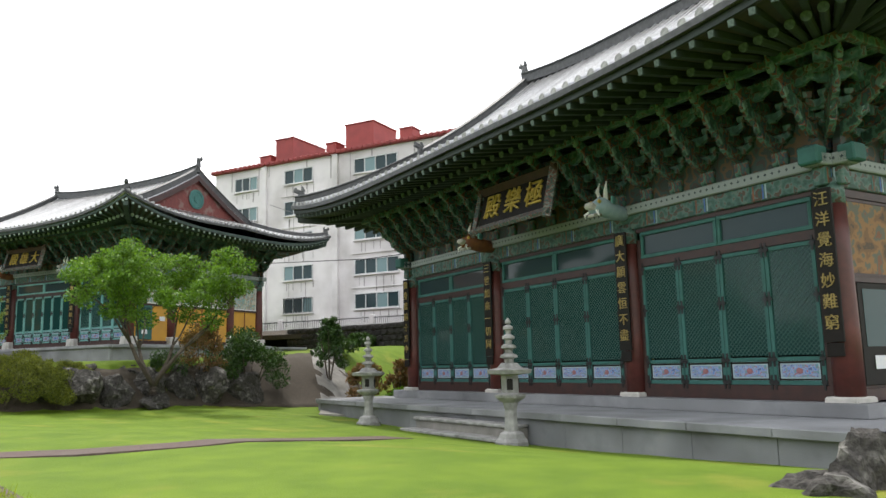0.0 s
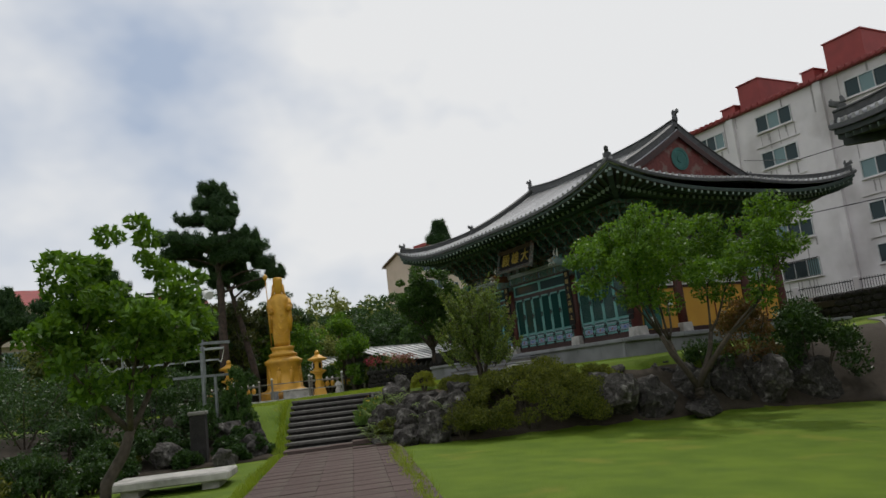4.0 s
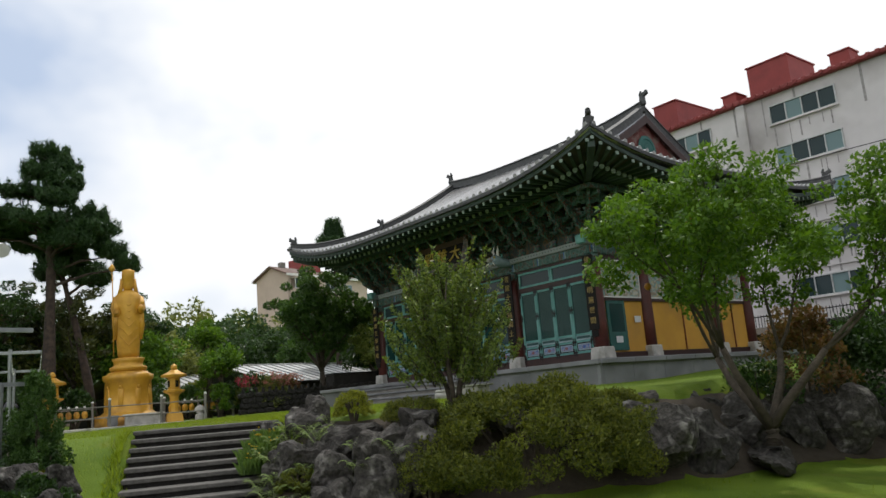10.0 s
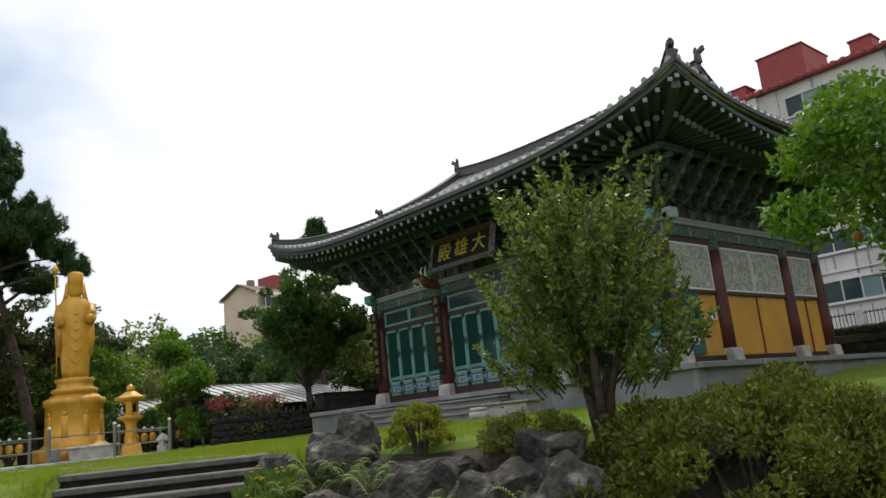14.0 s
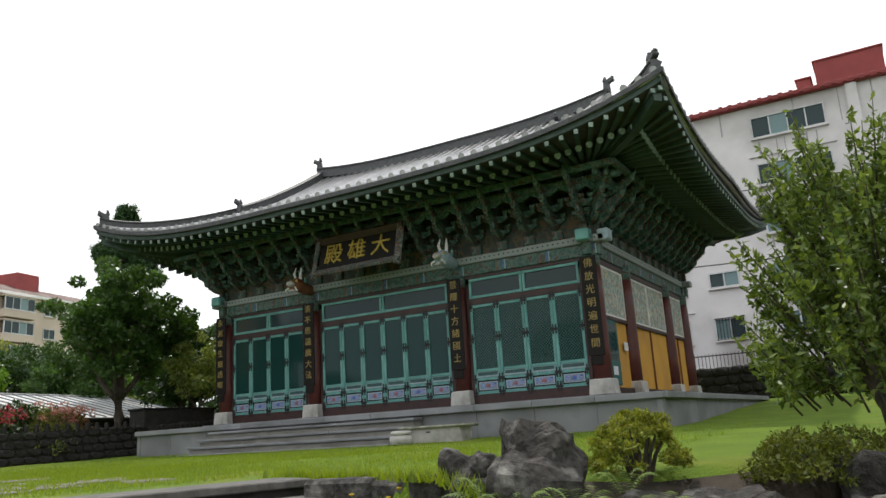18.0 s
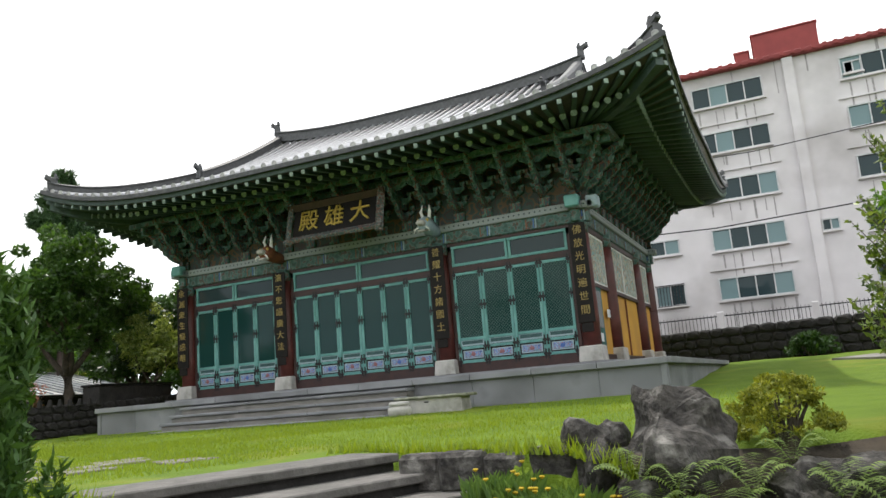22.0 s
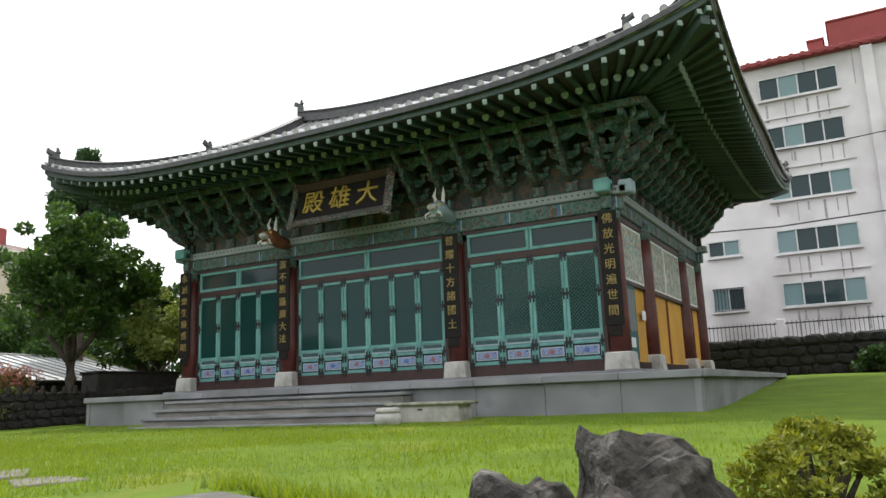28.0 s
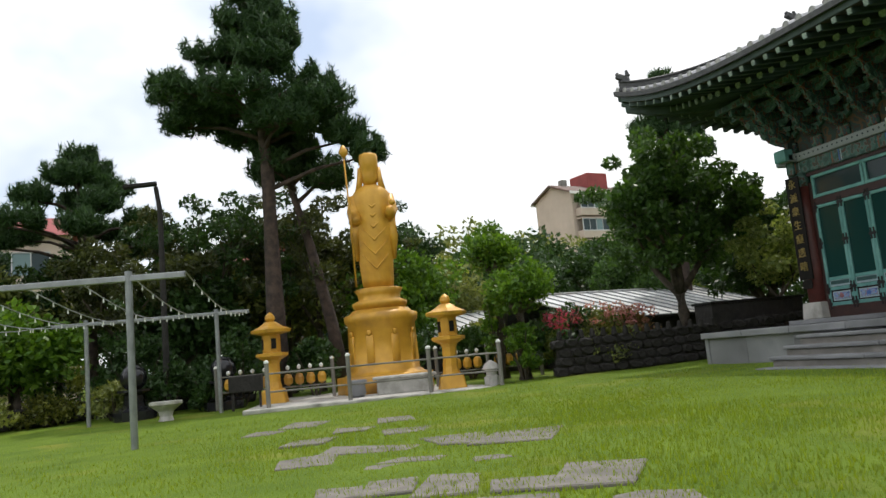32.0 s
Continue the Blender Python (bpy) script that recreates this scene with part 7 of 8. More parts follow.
court_fence([(3.65, -2.9), (3.75, -0.9), (3.7, 1.1), (3.6, 2.9)], False, "plain grey steel post and rail fence before the statue")
court_fence([(0.4, -4.8), (0.4, -3.1), (0.4, -1.5)], True, "steel fence hung with small gold lotus lamps")
court_fence([(0.5, 1.5), (0.5, 3.0), (0.4, 4.6)], True, "steel fence hung with small gold lotus lamps")
altar = thing("offering_altar", "low pale stone offering altar", "altar", m=COURT @ Matrix.Translation((2.1, 0.5, 0.03)))
part("body", box((0, 0, 0.2), (0.6, 1.5, 0.42), None, 0.03), M_PALE, altar)
part("top", box((0, 0, 0.44), (0.75, 1.7, 0.08), None, 0.02), M_PALE, altar)
jar = thing("stone_jar", "squat dark stone incense jar", "jar", m=COURT @ Matrix.Translation((2.5, -0.75, 0.03)))
part("body", lathe([(0.16, 0), (0.22, 0.1), (0.2, 0.3), (0.27, 0.42), (0.22, 0.46)], 14), M_GRANITE, jar, smooth=True)
sj = thing("small_stone_lamp", "small pale stone lamp beside the court", "stone lamp", m=COURT @ Matrix.Translation((2.9, 2.75, 0)))
part("body", lathe([(0.2, 0), (0.2, 0.25), (0.14, 0.3), (0.14, 0.42), (0.24, 0.46), (0.16, 0.6), (0.03, 0.68)], 12), M_PALE, sj)
box_t = thing("green_box", "dark green steel box on legs", "box", m=COURT @ Matrix.Translation((2.6, -3.6, 0)))
part("body", box((0, 0, 0.66), (0.25, 0.85, 0.42), None, 0.02), M_DARKWALL, box_t)
for _q in (-0.35, 0.35):
    part("leg", box((0, _q, 0.22), (0.06, 0.06, 0.46)), M_DARKWALL, box_t)


# ---- clothes lines ----
def line_frame(xa, ya, xb, yb, h, posts, over, label):
    t = thing("clothes_line_frame", label, "clothes line", "clothes line frames")
    a, b = Vector((xa, ya)), Vector((xb, yb))
    z = min(ground_z(xa, ya), ground_z(xb, yb))
    for s in posts:
        p = a.lerp(b, s)
        part("post", tube([(p.x, p.y, ground_z(p.x, p.y) - 0.1), (p.x, p.y, z + h + 0.12)], 0.06, 10), M_GALV, t)
    d = (b - a).normalized()
    c0, c1 = a - d * over, b + d * over
    part("crossbar", box(((c0.x + c1.x) / 2, (c0.y + c1.y) / 2, z + h), ((c1 - c0).length, 0.09, 0.1), (0, 0, math.degrees(math.atan2(d.y, d.x))), 0.01), M_GALV, t)
    return c0, c1, z + h


_e = line_frame(-11.4, -15.3, -12.2, -18.6, 2.75, (0, 1), 0.9, "galvanised T frame for clothes lines on the lawn")
_f = line_frame(-20.4, -13.6, -21.2, -17.0, 2.75, (0, 1), 0.9, "galvanised T frame for clothes lines near the court")
PEG = bpy.data.meshes.new("peg")
_pb = box((0, 0, 0), (0.025, 0.03, 0.09), None, 0.004, 0.7)
_pb.to_mesh(PEG)
_pb.free()
PEG.materials.append(M_WHITE)
wires = thing("clothes_lines", "sagging grey clothes lines with pegs", "clothes line")
for _k in range(7):
    _s = _k / 6
    _a, _b = _e[0].lerp(_e[1], _s), _f[0].lerp(_f[1], _s)
    _pts = []
    for _q in np.linspace(0, 1, 13):
        _p = _a.lerp(_b, _q)
        _pts.append((_p.x, _p.y, _e[2] + (_f[2] - _e[2]) * _q + 0.05 - 0.34 * math.sin(math.pi * _q)))
    _w = part("wire", tube(_pts, 0.012, 5), M_GALV, wires)
    for _q in range(1, 12):
        piece("peg", PEG, _w, Matrix.Translation((_pts[_q][0], _pts[_q][1], _pts[_q][2] - 0.04)))
_cam = thing("camera_pole", "galvanised pole with cross arms and a white security camera", "pole", m=Matrix.Translation((1.4, -17.95, ground_z(1.4, -17.95))))
part("post", tube([(0, 0, -0.1), (0, 0, 4.6)], 0.055, 10), M_GALV, _cam)
part("arm", box((0, 0, 2.75), (0.07, 1.7, 0.08), (0, 0, 8)), M_GALV, _cam)
part("arm", box((0, 0, 1.8), (0.07, 1.7, 0.07), (0, 0, 8)), M_GALV, _cam)
part("second_post", tube([(0.1, 0.32, -0.1), (0.1, 0.32, 1.8)], 0.045, 8), M_GALV, _cam)
part("camera_housing", tube([(0.06, 0.2, 4.2), (0.3, 0.26, 4.1)], [0.1, 0.13], 12), M_WHITE, _cam)
part("camera_bracket", box((0.04, 0.12, 4.2), (0.06, 0.26, 0.06)), M_GALV, _cam)
part("speaker_box", box((0.06, 0.12, 3.6), (0.22, 0.26, 0.34), None, 0.03), M_DARKWALL, _cam)
lamp = thing("street_lamp", "dark curved garden lamp post", "street lamp", m=Matrix.Translation((-22.6, -15.0, ground_z(-22.6, -15))))
part("post", tube([(0, 0, 0), (-0.05, 0, 3), (-0.3, 0, 6.2), (-0.5, -0.1, 7.0)], [0.1, 0.09, 0.08, 0.07], 10), M_DARKWALL, lamp)
part("lamp_head", box((-0.45, -0.55, 7.05), (0.25, 1.0, 0.12), (6, 0, 0), 0.03), M_DARKWALL, lamp)
for _x, _y in ((-22.2, -15.9), (-22.3, -13.4)):
    bl = thing("black_stone_ball", "polished black stone ball on a dark plinth", "stone ball", "black stone balls", m=Matrix.Translation((_x, _y, ground_z(_x, _y))))
    part("plinth", lathe([(0.6, -0.05), (0.6, 0.25), (0.3, 0.4), (0.28, 0.7), (0.5, 0.8), (0.5, 0.86)], 12), M_BLACKSTONE, bl)
    part("ball", lathe([(0.38 * math.sin(radians(a)) + 0.002, 1.2 - 0.38 * math.cos(radians(a))) for a in range(5, 180, 14)], 20), M_BLACKSTONE, bl, smooth=True)
urn = thing("stone_basin", "small carved pale stone basin on the grass", "stone basin", m=Matrix.Translation((-19.6, -15.0, ground_z(-19.6, -15))))
part("bowl", lathe([(0.2, 0), (0.16, 0.12), (0.2, 0.25), (0.42, 0.42), (0.42, 0.5), (0.3, 0.5), (0.1, 0.4)], 14), M_PALE, urn)


# ---- walls at the edge, shed, apartment blocks ----
def rubble_wall(pts, h, thick, label, name, seed, size=0.5):
    """A dry wall of rough stones, each one its own piece on a shared mesh."""
    t = thing(name, label, "stone wall", kind="structure")
    rnd = random.Random(seed)
    mes = []
    for k in range(5):
        bm = bmesh.new()
        bmesh.ops.create_icosphere(bm, subdivisions=2, radius=0.66)
        for v in bm.verts:
            v.co = Vector((max(-0.5, min(0.5, v.co.x)), max(-0.5, min(0.5, v.co.y)), max(-0.5, min(0.5, v.co.z)))) * (1 + 0.12 * noise.noise(v.co * 2 + Vector((k * 7 + seed, 0, 0))))
        me = bpy.data.meshes.new("stone")
        bm.to_mesh(me)
        bm.free()
        me.materials.append(M_DARKWALL)
        mes.append(me)
    for a, b in zip(pts, pts[1:]):
        a, b = Vector(a), Vector(b)
        L = (b - a).length
        ang = math.atan2((b - a).y, (b - a).x)
        mid = a.lerp(b, 0.5)
        core = part("core", box((0, 0, h / 2 - 0.2), (L, thick * 0.6, h + 0.3)), M_DARKWALL, t)
        core.matrix_basis = Matrix.Translation((mid.x, mid.y, ground_z(mid.x, mid.y))) @ Matrix.Rotation(ang, 4, "Z")
        rows = max(1, round(h / (size * 0.75)))
        for j in range(rows):
            s = rnd.uniform(-size / 2, 0)
            while s < L:
                wdt = size * rnd.uniform(0.7, 1.4)
                p = a.lerp(b, min(max((s + wdt / 2) / L, 0), 1))
                hh = h / rows
                piece("stone", rnd.choice(mes), t, Matrix.Translation((p.x, p.y, ground_z(p.x, p.y) + hh * (j + 0.5))) @ Euler((rnd.uniform(-0.1, 0.1), rnd.uniform(-0.12, 0.12), ang + rnd.uniform(-0.12, 0.12))).to_matrix().to_4x4() @ Matrix.Diagonal((wdt * 0.98, thick * rnd.uniform(0.95, 1.15), hh * 1.02, 1)))
                s += wdt
    return t


rubble_wall([(-16.6, -5.2), (-15.4, 0.5), (-15.6, 4.5)], 0.95, 0.4, "low dark dry stone wall at the edge of the lawn", "garden_wall", 3, 0.32)
rubble_wall([(-2.0, 14.6), (5.0, 13.6), (13.0, 12.0), (24.0, 9.0)], 1.4, 0.5, "dark retaining wall of volcanic stone behind the hall", "retaining_wall", 5, 0.52)
rubble_wall([(-21.5, -22.5), (-26.5, -17.5), (-26.0, -12.5)], 0.6, 0.4, "low dark stone edging of the grove", "grove_wall", 7, 0.5)


def shed(x, y, turn, L, run, eave, ridge):
    """A low shed: the near end of its eave at x, y, running along turn; standing-seam sheet roof, dark walls."""
    g = ground_z(x, y) - 0.4
    t = thing("long_shed", "long low shed with a pale standing-seam sheet roof", "shed", m=Matrix.Translation((x, y, 0)) @ Matrix.Rotation(radians(turn), 4, "Z"))
    part("wall", box((L / 2, -run, (g + eave) / 2 - 0.03), (L - 0.6, 2 * run - 0.7, eave - g), None, 0.02), M_DARKWALL, t)
    slope, rise = math.hypot(run, ridge - eave), ridge - eave
    ang = math.degrees(math.atan2(rise, run))
    for q in (-1, 1):
        r = part("roof_sheet", box((L / 2, -run - q * run / 2, eave + rise / 2), (L, slope + 0.04, 0.04), (q * ang, 0, 0)), M_SHEET, t)
        for k in range(int(L / 0.55) + 1):
            part("seam", box((min(0.03 + 0.55 * k, L - 0.03), -run - q * run / 2, eave + rise / 2 + 0.04), (0.04, slope, 0.05), (q * ang, 0, 0)), M_GALV, r)
    part("gutter", box((L / 2, 0.03, eave - 0.05), (L, 0.09, 0.08), None, 0.01), M_IRON, t)
    part("ridge_cap", box((L / 2, -run, ridge + 0.03), (L, 0.3, 0.05), None, 0.01), M_SHEET, t)
    return t


shed(-20.1, 5.7, -80, 8.6, 4.2, 0.6, 1.72)
shed(-26.0, -0.25, -80, 7.0, 4.0, 0.61, 1.68)
store = thing("dark_store", "flat-topped dark store against the end of the garden wall", "store", m=Matrix.Translation((-15.9, 0.55, ground_z(-15.9, 0.55))))
part("body", box((0, 0, 0.68), (0.75, 3.1, 1.44), None, 0.02), M_DARKWALL, store)
part("lid", box((0, 0, 1.43), (0.85, 3.2, 0.07), None, 0.015), M_IRON, store)
for _k in range(15):
    _u = _k / 14
    tagged(part("coping_stone", box((-16.55 + 1.1 * _u, -5.1 + 4.0 * _u, ground_z(-16, -3) + 1.02), (0.16, 0.15, 0.24), (0, 0, 12 * math.sin(_k * 2.3)), 0.03, 0.6), M_DARKWALL), "pointed dark stone set upright on the garden wall", "coping stone", "coping stones of the garden wall")
M_PINKBLOOM = leaf_mat("pink blossom", (0.52, 0.25, 0.24), (0.36, 0.14, 0.13), 0.6, 0.35)
M_MAGENTA = leaf_mat("magenta blossom", (0.5, 0.08, 0.16), (0.36, 0.05, 0.11), 0.6, 0.35)
for _k, (_x, _y, _r, _h, _m) in enumerate(((-16.75, -3.6, 0.85, 1.85, M_PINKBLOOM), (-17.0, -4.9, 0.5, 1.75, M_MAGENTA), (-17.2, -2.6, 0.7, 1.7, M_PINKBLOOM))):
    _t = bush("flowering_shrub", "loose shrub with pink blossom over green leaves", _x, _y, _r, _h, M_LEAF2, 0.12, 1600, 790 + _k)
    _rr = random.Random(800 + _k)
    _sp = [(_r * _rr.uniform(-0.9, 0.9), _r * _rr.uniform(-0.9, 0.9), _h * _rr.uniform(0.7, 1.0), 0.16, 0.8) for _q in range(26)]
    link("blossom", leaf_mesh(_sp, 450 if _k == 1 else 800, 0.07, 810 + _k, thin=0.8), _m, _t, "pink blossom")


def window(parent, x, y, z, w, h, panes, depth=0.14, grille=False):
    """A framed window set in a facade that faces -y."""
    fr = bmesh.new()
    for cz in (z - h / 2 + 0.03, z + h / 2 - 0.03):
        add_box(fr, (x, y - 0.03, cz), (w, depth, 0.06))
    for k in range(panes + 1):
        add_box(fr, (x - w / 2 + 0.03 + (w - 0.06) * k / panes, y - 0.028, z), (0.06, depth - 0.01, h - 0.12))
    f = part("window", fr, M_ALU, parent, "aluminium framed window")
    for k in range(panes):
        pw = (w - 0.06) / panes
        part("pane", box((x - w / 2 + 0.03 + pw * (k + 0.5), y - 0.005 - 0.012 * (k % 2), z), (pw - 0.05, 0.02, h - 0.1)), M_GLASS2 if (k + int(x * 3 + z)) % 3 else M_GLASSPALE, f)
    part("sill", box((x, y - 0.09, z - h / 2 - 0.05), (w + 0.16, 0.22, 0.08)), M_APT, f)
    if grille:
        g = bmesh.new()
        for k in range(int(w / 0.16)):
            add_box(g, (x - w / 2 + 0.08 + 0.16 * k, y - 0.16, z), (0.03, 0.03, h))
        add_box(g, (x, y - 0.16, z + h / 2), (w, 0.035, 0.04))
        add_box(g, (x, y - 0.16, z - h / 2), (w, 0.035, 0.04))
        part("grille", g, M_IRON, f)
    return f


M_GLASSPALE = glass_mat("pale window glass", (0.16, 0.24, 0.25), 0.08)


def apartment():
    t = thing("apartment_block", "long white weathered five-storey apartment block with red roof edge", "apartment building", m=Matrix.Translation((4.65, -19.0, -0.55)) @ Matrix.Diagonal((1.25, 1.25, 1.25, 1)) @ Matrix.Translation((-4.65, 19.0, 0.55)))
    x0, x1, y, zb, zt = -21.0, 44.0, 23.0, -0.8, 15.1
    part("wall", box(((x0 + x1) / 2, y + 5, (zb + zt) / 2), (x1 - x0, 10, zt - zb)), M_APT, t)
    part("roof_edge", box(((x0 + x1) / 2, y + 4.9, zt + 0.13), (x1 - x0 + 0.5, 10.5, 0.26), None, 0.03), M_REDROOF, t)
    for k in range(int((x1 - x0) / 0.5)):
        part("edge_tile", box((x0 + 0.5 * k, y - 0.36, zt + 0.16), (0.2, 0.22, 0.2)), M_REDROOF, t)
    for cx, cw, hh, cd in ((-16.6, 1.2, 1.0, 1.4), (-14.6, 1.8, 2.2, 4.4), (-9.9, 0.95, 1.1, 1.2), (-7.2, 2.6, 2.3, 3.4), (-3.0, 1.1, 1.2, 1.2), (4.1, 0.7, 1.0, 1.0), (6.3, 3.2, 1.8, 3.4), (13.5, 1.1, 1.1, 1.2), (17.5, 2.8, 2.2, 3.4), (21.6, 1.2, 1.1, 1.2), (29.5, 2.8, 2.2, 3.4)):
        b = part("roof_box", box((cx, y + 1.1 + cd / 2, zt + 0.26 + hh / 2), (cw, cd, hh), None, 0.03), M_REDROOF, t)
        part("roof_box_cap", box((cx, y + 1.1 + cd / 2, zt + 0.26 + hh + 0.04), (cw + 0.12, cd + 0.12, 0.08)), M_REDROOF, b)
    for px in (6.2, -8.6, -15.6, 14.2, 27.6):
        part("pilaster", box((px, y - 0.12, (zb + zt) / 2), (0.5, 0.26, zt - zb - 0.05)), M_APT, t)
    rnd = random.Random(9)
    rows = (13.9, 11.35, 8.8, 6.2, 3.65)
    for gx, gw, n in ((-17.6, 2.4, 3), (-12.2, 2.8, 3), (-5.0, 3.85, 4), (3.1, 3.55, 4), (10.4, 3.8, 4), (17.2, 3.6, 3), (23.6, 3.6, 3), (31, 3.6, 3), (38, 3.6, 3)):
        for k, z in enumerate(rows):
            window(t, gx, y, z, gw, 1.15, n, grille=(k == 4 and gx in (-12.2, -17.6)))
            for q in range(6):
                sx = gx - gw / 2 + gw * (q + 0.5) / 6 + rnd.uniform(-0.3, 0.3)
                sl = rnd.uniform(0.4, 1.25)
                part("rain_streak", box((sx, y - 0.006, z - 0.78 - sl / 2), (rnd.uniform(0.04, 0.12), 0.008, sl)), M_APTSTREAK, t)
            if k and rnd.random() < 0.7:
                part("floor_ledge", box((gx, y - 0.05, z + 1.0), (gw + 0.6, 0.1, 0.07)), M_APT, t)
    for k in range(26):   # long soot runs below the roof edge
        sx, sl = x0 + 1.5 + (x1 - x0 - 3) * k / 25 + rnd.uniform(-0.9, 0.9), rnd.uniform(0.6, 2.4)
        part("rain_streak", box((sx, y - 0.005, zt - 0.02 - sl / 2), (rnd.uniform(0.05, 0.16), 0.008, sl)), M_APTSTREAK, t)
    for gx, k, hgt in ((9.06, 0, 0.62), (26.6, 0, 0.62), (-1.1, 4, 1.1), (-1.1, 3, 0.8), (6.9, 3, 0.6)):
        window(t, gx, y, rows[k], 0.8 if gx != -1.1 else 1.5, hgt, 2, grille=gx == -1.1 and k == 4)
    return t


apartment()


def iron_fence(xa, xb, y, z):
    t = thing("iron_fence", "dark iron railings between pale posts", "fence")
    n = int((xb - xa) / 4)
    for k in range(n + 1):
        part("post", box((xa + 4 * k, y, z + 0.55), (0.32, 0.32, 1.3), None, 0.03), M_APT, t)
    for k in range(n):
        for zz in (0.2, 1.0):
            part("rail", box((xa + 4 * k + 2, y, z + zz), (3.68, 0.05, 0.05)), M_IRON, t)
        for q in range(22):
            part("bar", box((xa + 4 * k + 0.26 + q * 0.166, y, z + 0.6), (0.025, 0.025, 1.0)), M_IRON, t)
    part("kerb", box(((xa + xb) / 2, y, z - 0.75), (xb - xa + 0.6, 0.4, 1.6)), M_DARKWALL, t)
    return t


iron_fence(-10.5, 21.5, 19.0, 1.05)
tagged(part("bank_behind", sheet([[(x, yy, zz) for x in np.linspace(-16, 32, 9)] for yy, zz in ((14.2, 0.9), (16, 1.3), (19, 1.45), (34, 1.5))], 0.3), M_EARTH), "dark earth bank below the railings", "bank", kind="structure")
cab = thing("power_cable", "sagging black cable in front of the apartments", "cable")
part("cable", tube([(-24, 33.4, 11.0), (-8, 18.5, 6.5), (2, 17.5, 5.9), (12, 17.5, 6.2), (24, 19.0, 7.2), (40, 33.4, 11.5)], 0.03, 5), M_IRON, cab)
part("cable", tube([(-20, 33.4, 15.0), (-6, 21, 10.3), (4, 20.5, 9.9), (14, 20.5, 10.4), (26, 21.5, 12.0), (38, 33.4, 16.0)], 0.025, 5), M_IRON, cab)


def far_block(x, y, zb, turn, L, D, h, floors, label):
    """A distant cream block with a shallow red gable roof."""
    t = thing("distant_apartments", label, "apartment building", m=Matrix.Translation((x, y, zb)) @ Matrix.Rotation(radians(turn), 4, "Z"))
    part("wall", box((0, 0, h / 2), (L, D, h)), M_CREAM, t)
    bm = bmesh.new()
    pts = [(-D / 2 - 0.6, h - 0.1), (0, h + D * 0.2), (D / 2 + 0.6, h - 0.1), (0, h + D * 0.2 - 0.5)]
    a = [bm.verts.new((-L / 2 - 0.5, q, z)) for q, z in pts]
    b = [bm.verts.new((L / 2 + 0.5, q, z)) for q, z in pts]
    for k in range(4):
        bm.faces.new((a[k], a[(k + 1) % 4], b[(k + 1) % 4], b[k]))
    bm.faces.new(a)
    bm.faces.new(b[::-1])
    bmesh.ops.recalc_face_normals(bm, faces=bm.faces[:])
    r = part("roof", bm, M_REDROOF, t)
    bm = bmesh.new()
    a = [bm.verts.new((-L / 2, q, z)) for q, z in ((-D / 2, h), (0, h + D * 0.2 - 0.55), (D / 2, h))]
    b = [bm.verts.new((L / 2, q, z)) for q, z in ((-D / 2, h), (0, h + D * 0.2 - 0.55), (D / 2, h))]
    bm.faces.new(a)
    bm.faces.new(b[::-1])
    part("gable", bm, M_CREAM, t)
    part("stair_tower", box((L * 0.05, 0, h + 1.2), (3.5, D * 0.6, 2.6)), M_REDROOF, r)
    part("chimney", box((-L * 0.3, 0, h + 1.6), (1.0, 1.0, 1.6)), M_REDROOF, r)
    n = int(L / 4.5)
    for f in range(floors):
        for k in range(n):
            fw = window(t, -L / 2 + 2.6 + 4.4 * k, -D / 2, h - 1.7 - 2.8 * f, 3.0, 1.4, 3)
            part("balcony", box((-L / 2 + 2.6 + 4.4 * k, -D / 2 - 0.35, h - 2.95 - 2.8 * f), (3.4, 0.7, 0.9)), M_CREAM, t)
    return t


def far_house(x, y, zb, turn, L, D, h, label):
    """A cream block of flats seen on its gable: low tiled roof with pale eaves, a glazed balcony stack, a red tank room."""
    t = thing("distant_house", label, "apartment building", m=Matrix.Translation((x, y, zb)) @ Matrix.Rotation(radians(turn), 4, "Z"))
    part("wall", box((0, 0, h / 2), (L, D, h)), M_CREAM, t)
    bm = bmesh.new()
    a = [bm.verts.new((-L / 2 + 0.02, q, z)) for q, z in ((-D / 2, h), (0, h + D * 0.2), (D / 2, h))]
    b = [bm.verts.new((L / 2 - 0.02, q, z)) for q, z in ((-D / 2, h), (0, h + D * 0.2), (D / 2, h))]
    bm.faces.new(a)
    bm.faces.new(b[::-1])
    part("gable", bm, M_CREAM, t)
    for q in (-1, 1):
        ang = math.degrees(math.atan2(D * 0.2, D / 2)) * -q
        r = part("roof_slope", box((0, q * D * 0.265, h + D * 0.097), (L + 0.9, D * 0.585, 0.22), (ang, 0, 0), 0.02), M_HOUSEROOF, t)
        part("eave_board", box((0, q * (D / 2 + 0.42), h - 0.2), (L + 0.95, 0.1, 0.34)), M_WHITE, r)
    part("tank_room", box((-L * 0.08, 0.4, h + 1.5), (3.2, 3.4, 3.0), None, 0.03), M_REDROOF, t)
    part("vent", box((-L * 0.38, 0, h + D * 0.2 + 0.3), (0.8, 0.8, 1.0), None, 0.03), M_CONC, t)
    for f in range(5):
        z = h - 1.6 - 2.7 * f
        bl = part("balcony", box((-L / 2 + 2.5, -D / 2 - 0.55, z - 1.0), (4.2, 1.1, 0.9), None, 0.02), M_CREAM, t)
        window(t, -L / 2 + 2.5, -D / 2 - 0.95, z + 0.15, 4.0, 1.4, 4)
        part("balcony_roof", box((-L / 2 + 2.5, -D / 2 - 0.55, z + 0.95), (4.2, 1.1, 0.14)), M_CREAM, bl)
        for gx in (-L / 2 + 7.6, -L / 2 + 11.0):
            window(t, gx, -D / 2, z, 1.7, 1.2, 2)
    return t


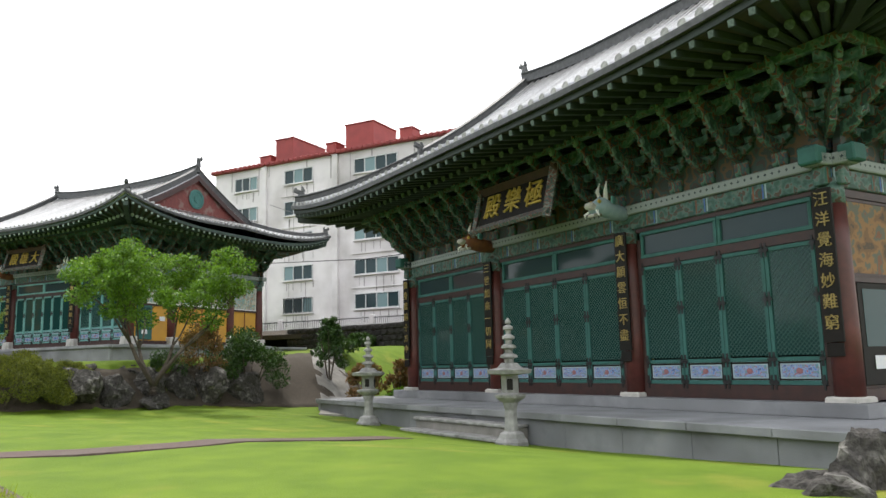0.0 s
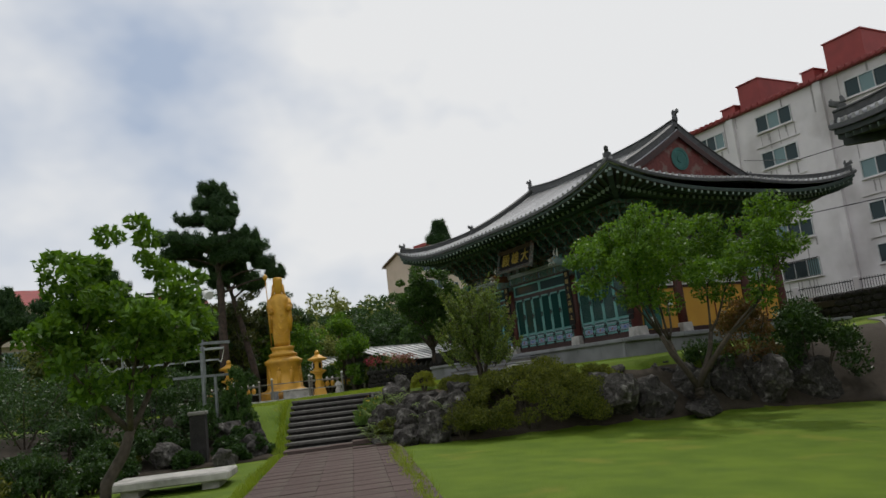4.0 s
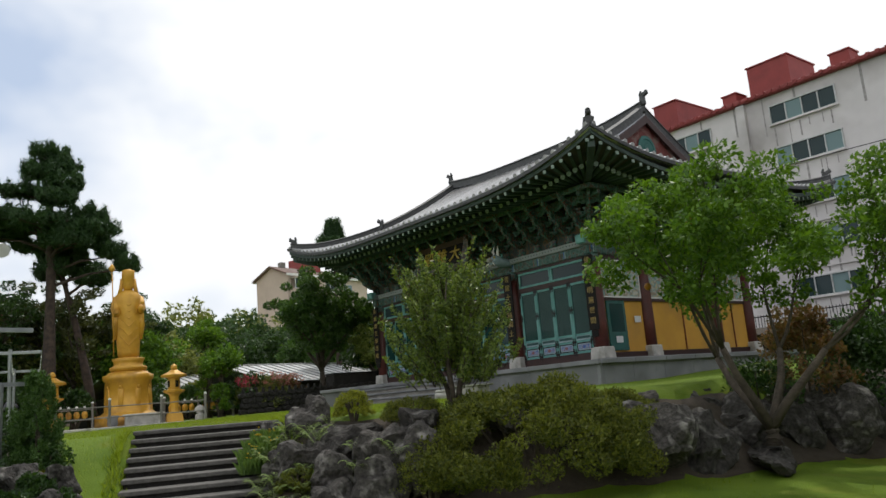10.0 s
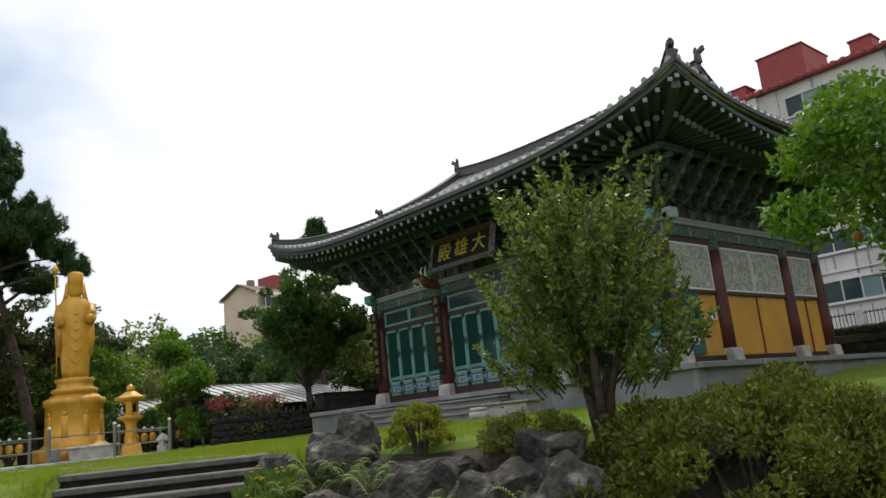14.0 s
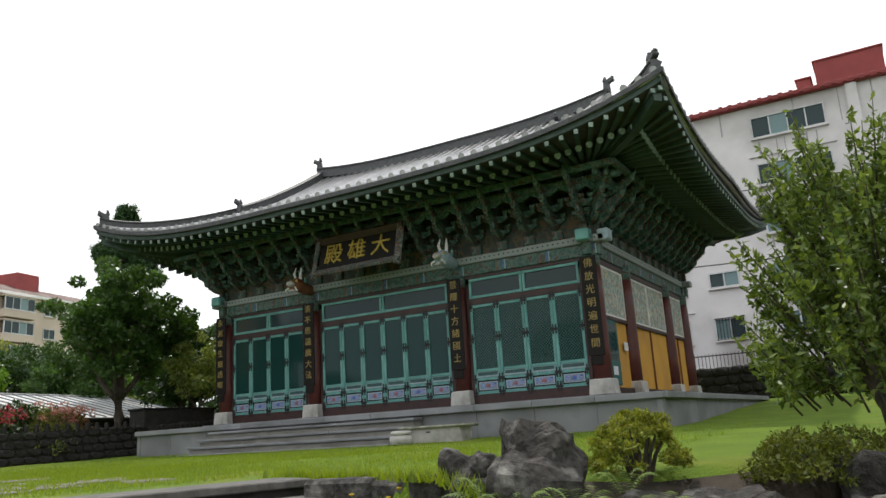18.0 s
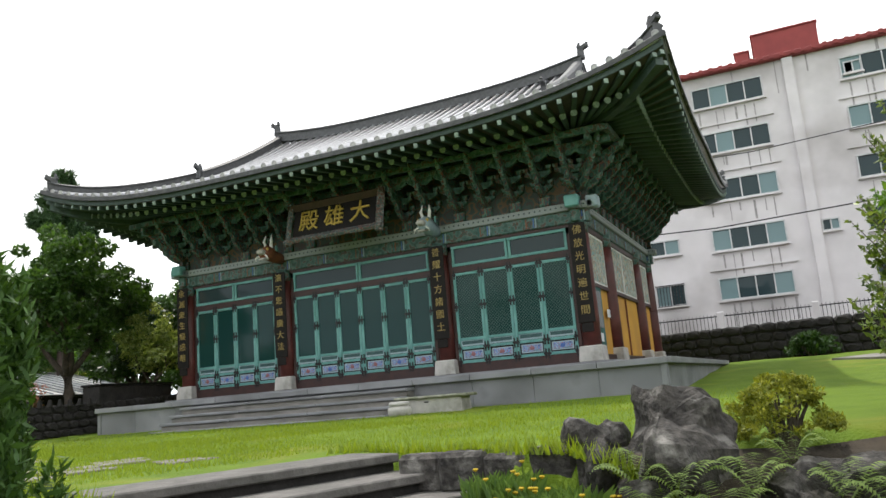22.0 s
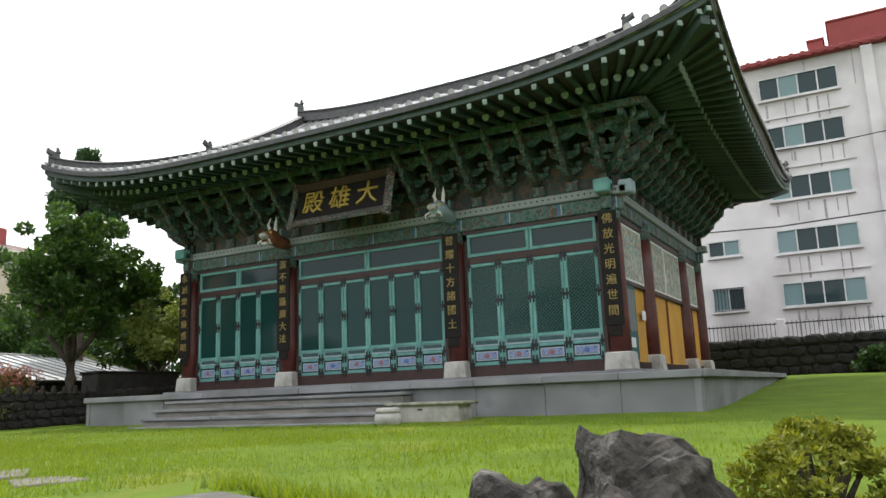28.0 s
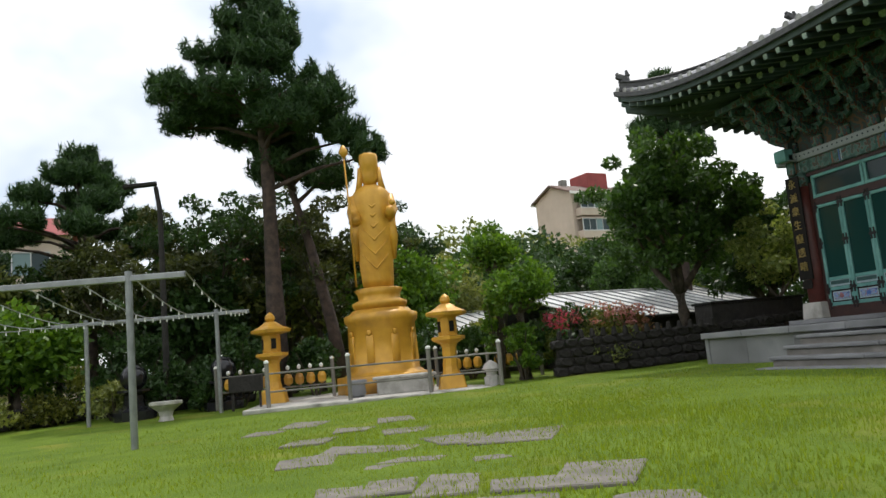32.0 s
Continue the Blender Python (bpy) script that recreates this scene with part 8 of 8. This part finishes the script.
M_HOUSEROOF = mat("brown roof tile", (0.17, 0.1, 0.08), (0.11, 0.07, 0.06), 1.2, 0.8, c3=(0.22, 0.19, 0.17), c3scale=0.3)
far_house(-82.9, 36.2, -3.0, 101, 15, 7.0, 20.6, "distant cream apartment block with low brown roof and red tank room")
far_block(-84, 10.0, -4.0, 70, 22, 9, 12.0, 4, "distant cream apartment block with low red roof")
far_block(-80, -5.5, -4.0, 80, 9, 9, 15.0, 4, "distant cream block with a pitched red roof")
far_block(-52, -28.0, -3.0, 96, 14, 10, 12.0, 3, "cream block with shallow red roof beyond the grove")
_rnd = random.Random(5)
for _k in range(26):
    _x, _y = -48 - _rnd.uniform(0, 24), -40 + 3.0 * _k + _rnd.uniform(-1, 1)
    _h = _rnd.uniform(8, 11)
    tree("distant_tree", "dark leafy tree before the distant blocks", _x, _y, _h * 0.3, 0.2, (_h * 0.45, _h * 0.36, _h * 0.6), M_DARKLEAF if _k % 3 else M_LEAF2, 0.42, 3800, 300 + _k, forks=4, depth=2, clump=1.1)


for _k in range(14):
    _h = 10.5 + 1.8 * math.sin(_k * 2.3)
    tree("border_tree", "dark leafy tree bordering the temple grounds", -16 + 4.6 * _k, -41 - 2.5 * math.sin(_k * 1.7), _h * 0.3, 0.2, (_h * 0.5, _h * 0.4, _h * 0.6), M_DARKLEAF, 0.4, 2600, 400 + _k, forks=4, depth=2, clump=1.0)


# ---- grass tufts ----
def tufts(n, seed):
    """Single blades of grass over the lawns that lie close to the walk."""
    rs = np.random.RandomState(seed)
    verts, faces = [], []
    for k in range(n):
        x, y = rs.normal(-5, 5), rs.normal(-10, 3.5)
        rel = Vector((x, y, 0)) - FOOT
        if abs(rel.dot(SIDE)) < 1.7 and rel.dot(AX) < 5.8:
            continue
        if y > -2.6 or x > 30 or 4 < x < 8.2 or y > -4.6 and -11 < x < -1.6 and k % 2:
            continue
        z = ground_z(x, y)
        a, h = rs.uniform(0, 6.28), rs.uniform(0.025, 0.06) 
        dx, dy = math.cos(a), math.sin(a)
        b = len(verts)
        verts += [(x - dy * 0.008, y + dx * 0.008, z - 0.01), (x + dy * 0.008, y - dx * 0.008, z - 0.01), (x + dx * h * 0.5, y + dy * h * 0.5, z + h)]
        faces.append((b, b + 1, b + 2))
    me = bpy.data.meshes.new("grass_tufts")
    me.from_pydata(verts, [], faces)
    return me


def edge_weeds(n, seed):
    """Ragged grass along the edges of the paths and the stairs."""
    rs = np.random.RandomState(seed)
    verts, faces = [], []
    for k in range(n):
        s = rs.uniform(-24, 5.2)
        side = rs.choice((-1, 1))
        wob = 0.22 * noise.noise((s * 0.7, side * 3.0, 1.5)) + 0.1
        p = along(s, side * ((1.5 if s < 0 else 1.55) - wob * rs.uniform(-0.4, 1.0) + rs.normal(0, 0.06)))
        z = max(ground_z(p.x, p.y), -2.3 + 0.225 * max(s, 0) if s > 0 else -9)
        a, h = rs.uniform(0, 6.28), rs.uniform(0.06, 0.16)
        dx, dy = math.cos(a), math.sin(a)
        b = len(verts)
        verts += [(p.x - dy * 0.012, p.y + dx * 0.012, z - 0.01), (p.x + dy * 0.012, p.y - dx * 0.012, z - 0.01), (p.x + dx * h * 0.6, p.y + dy * h * 0.6, z + h)]
        faces.append((b, b + 1, b + 2))
    me = bpy.data.meshes.new("path_edge_grass")
    me.from_pydata(verts, [], faces)
    return me


tagged(link("path_edge_grass", edge_weeds(14000, 6), M_BLADE), "ragged grass along the path edges", "grass", kind="stuff")
tagged(link("grass_tufts", tufts(70000, 3), M_BLADE), "fine upright blades of lawn grass", "grass", kind="stuff")
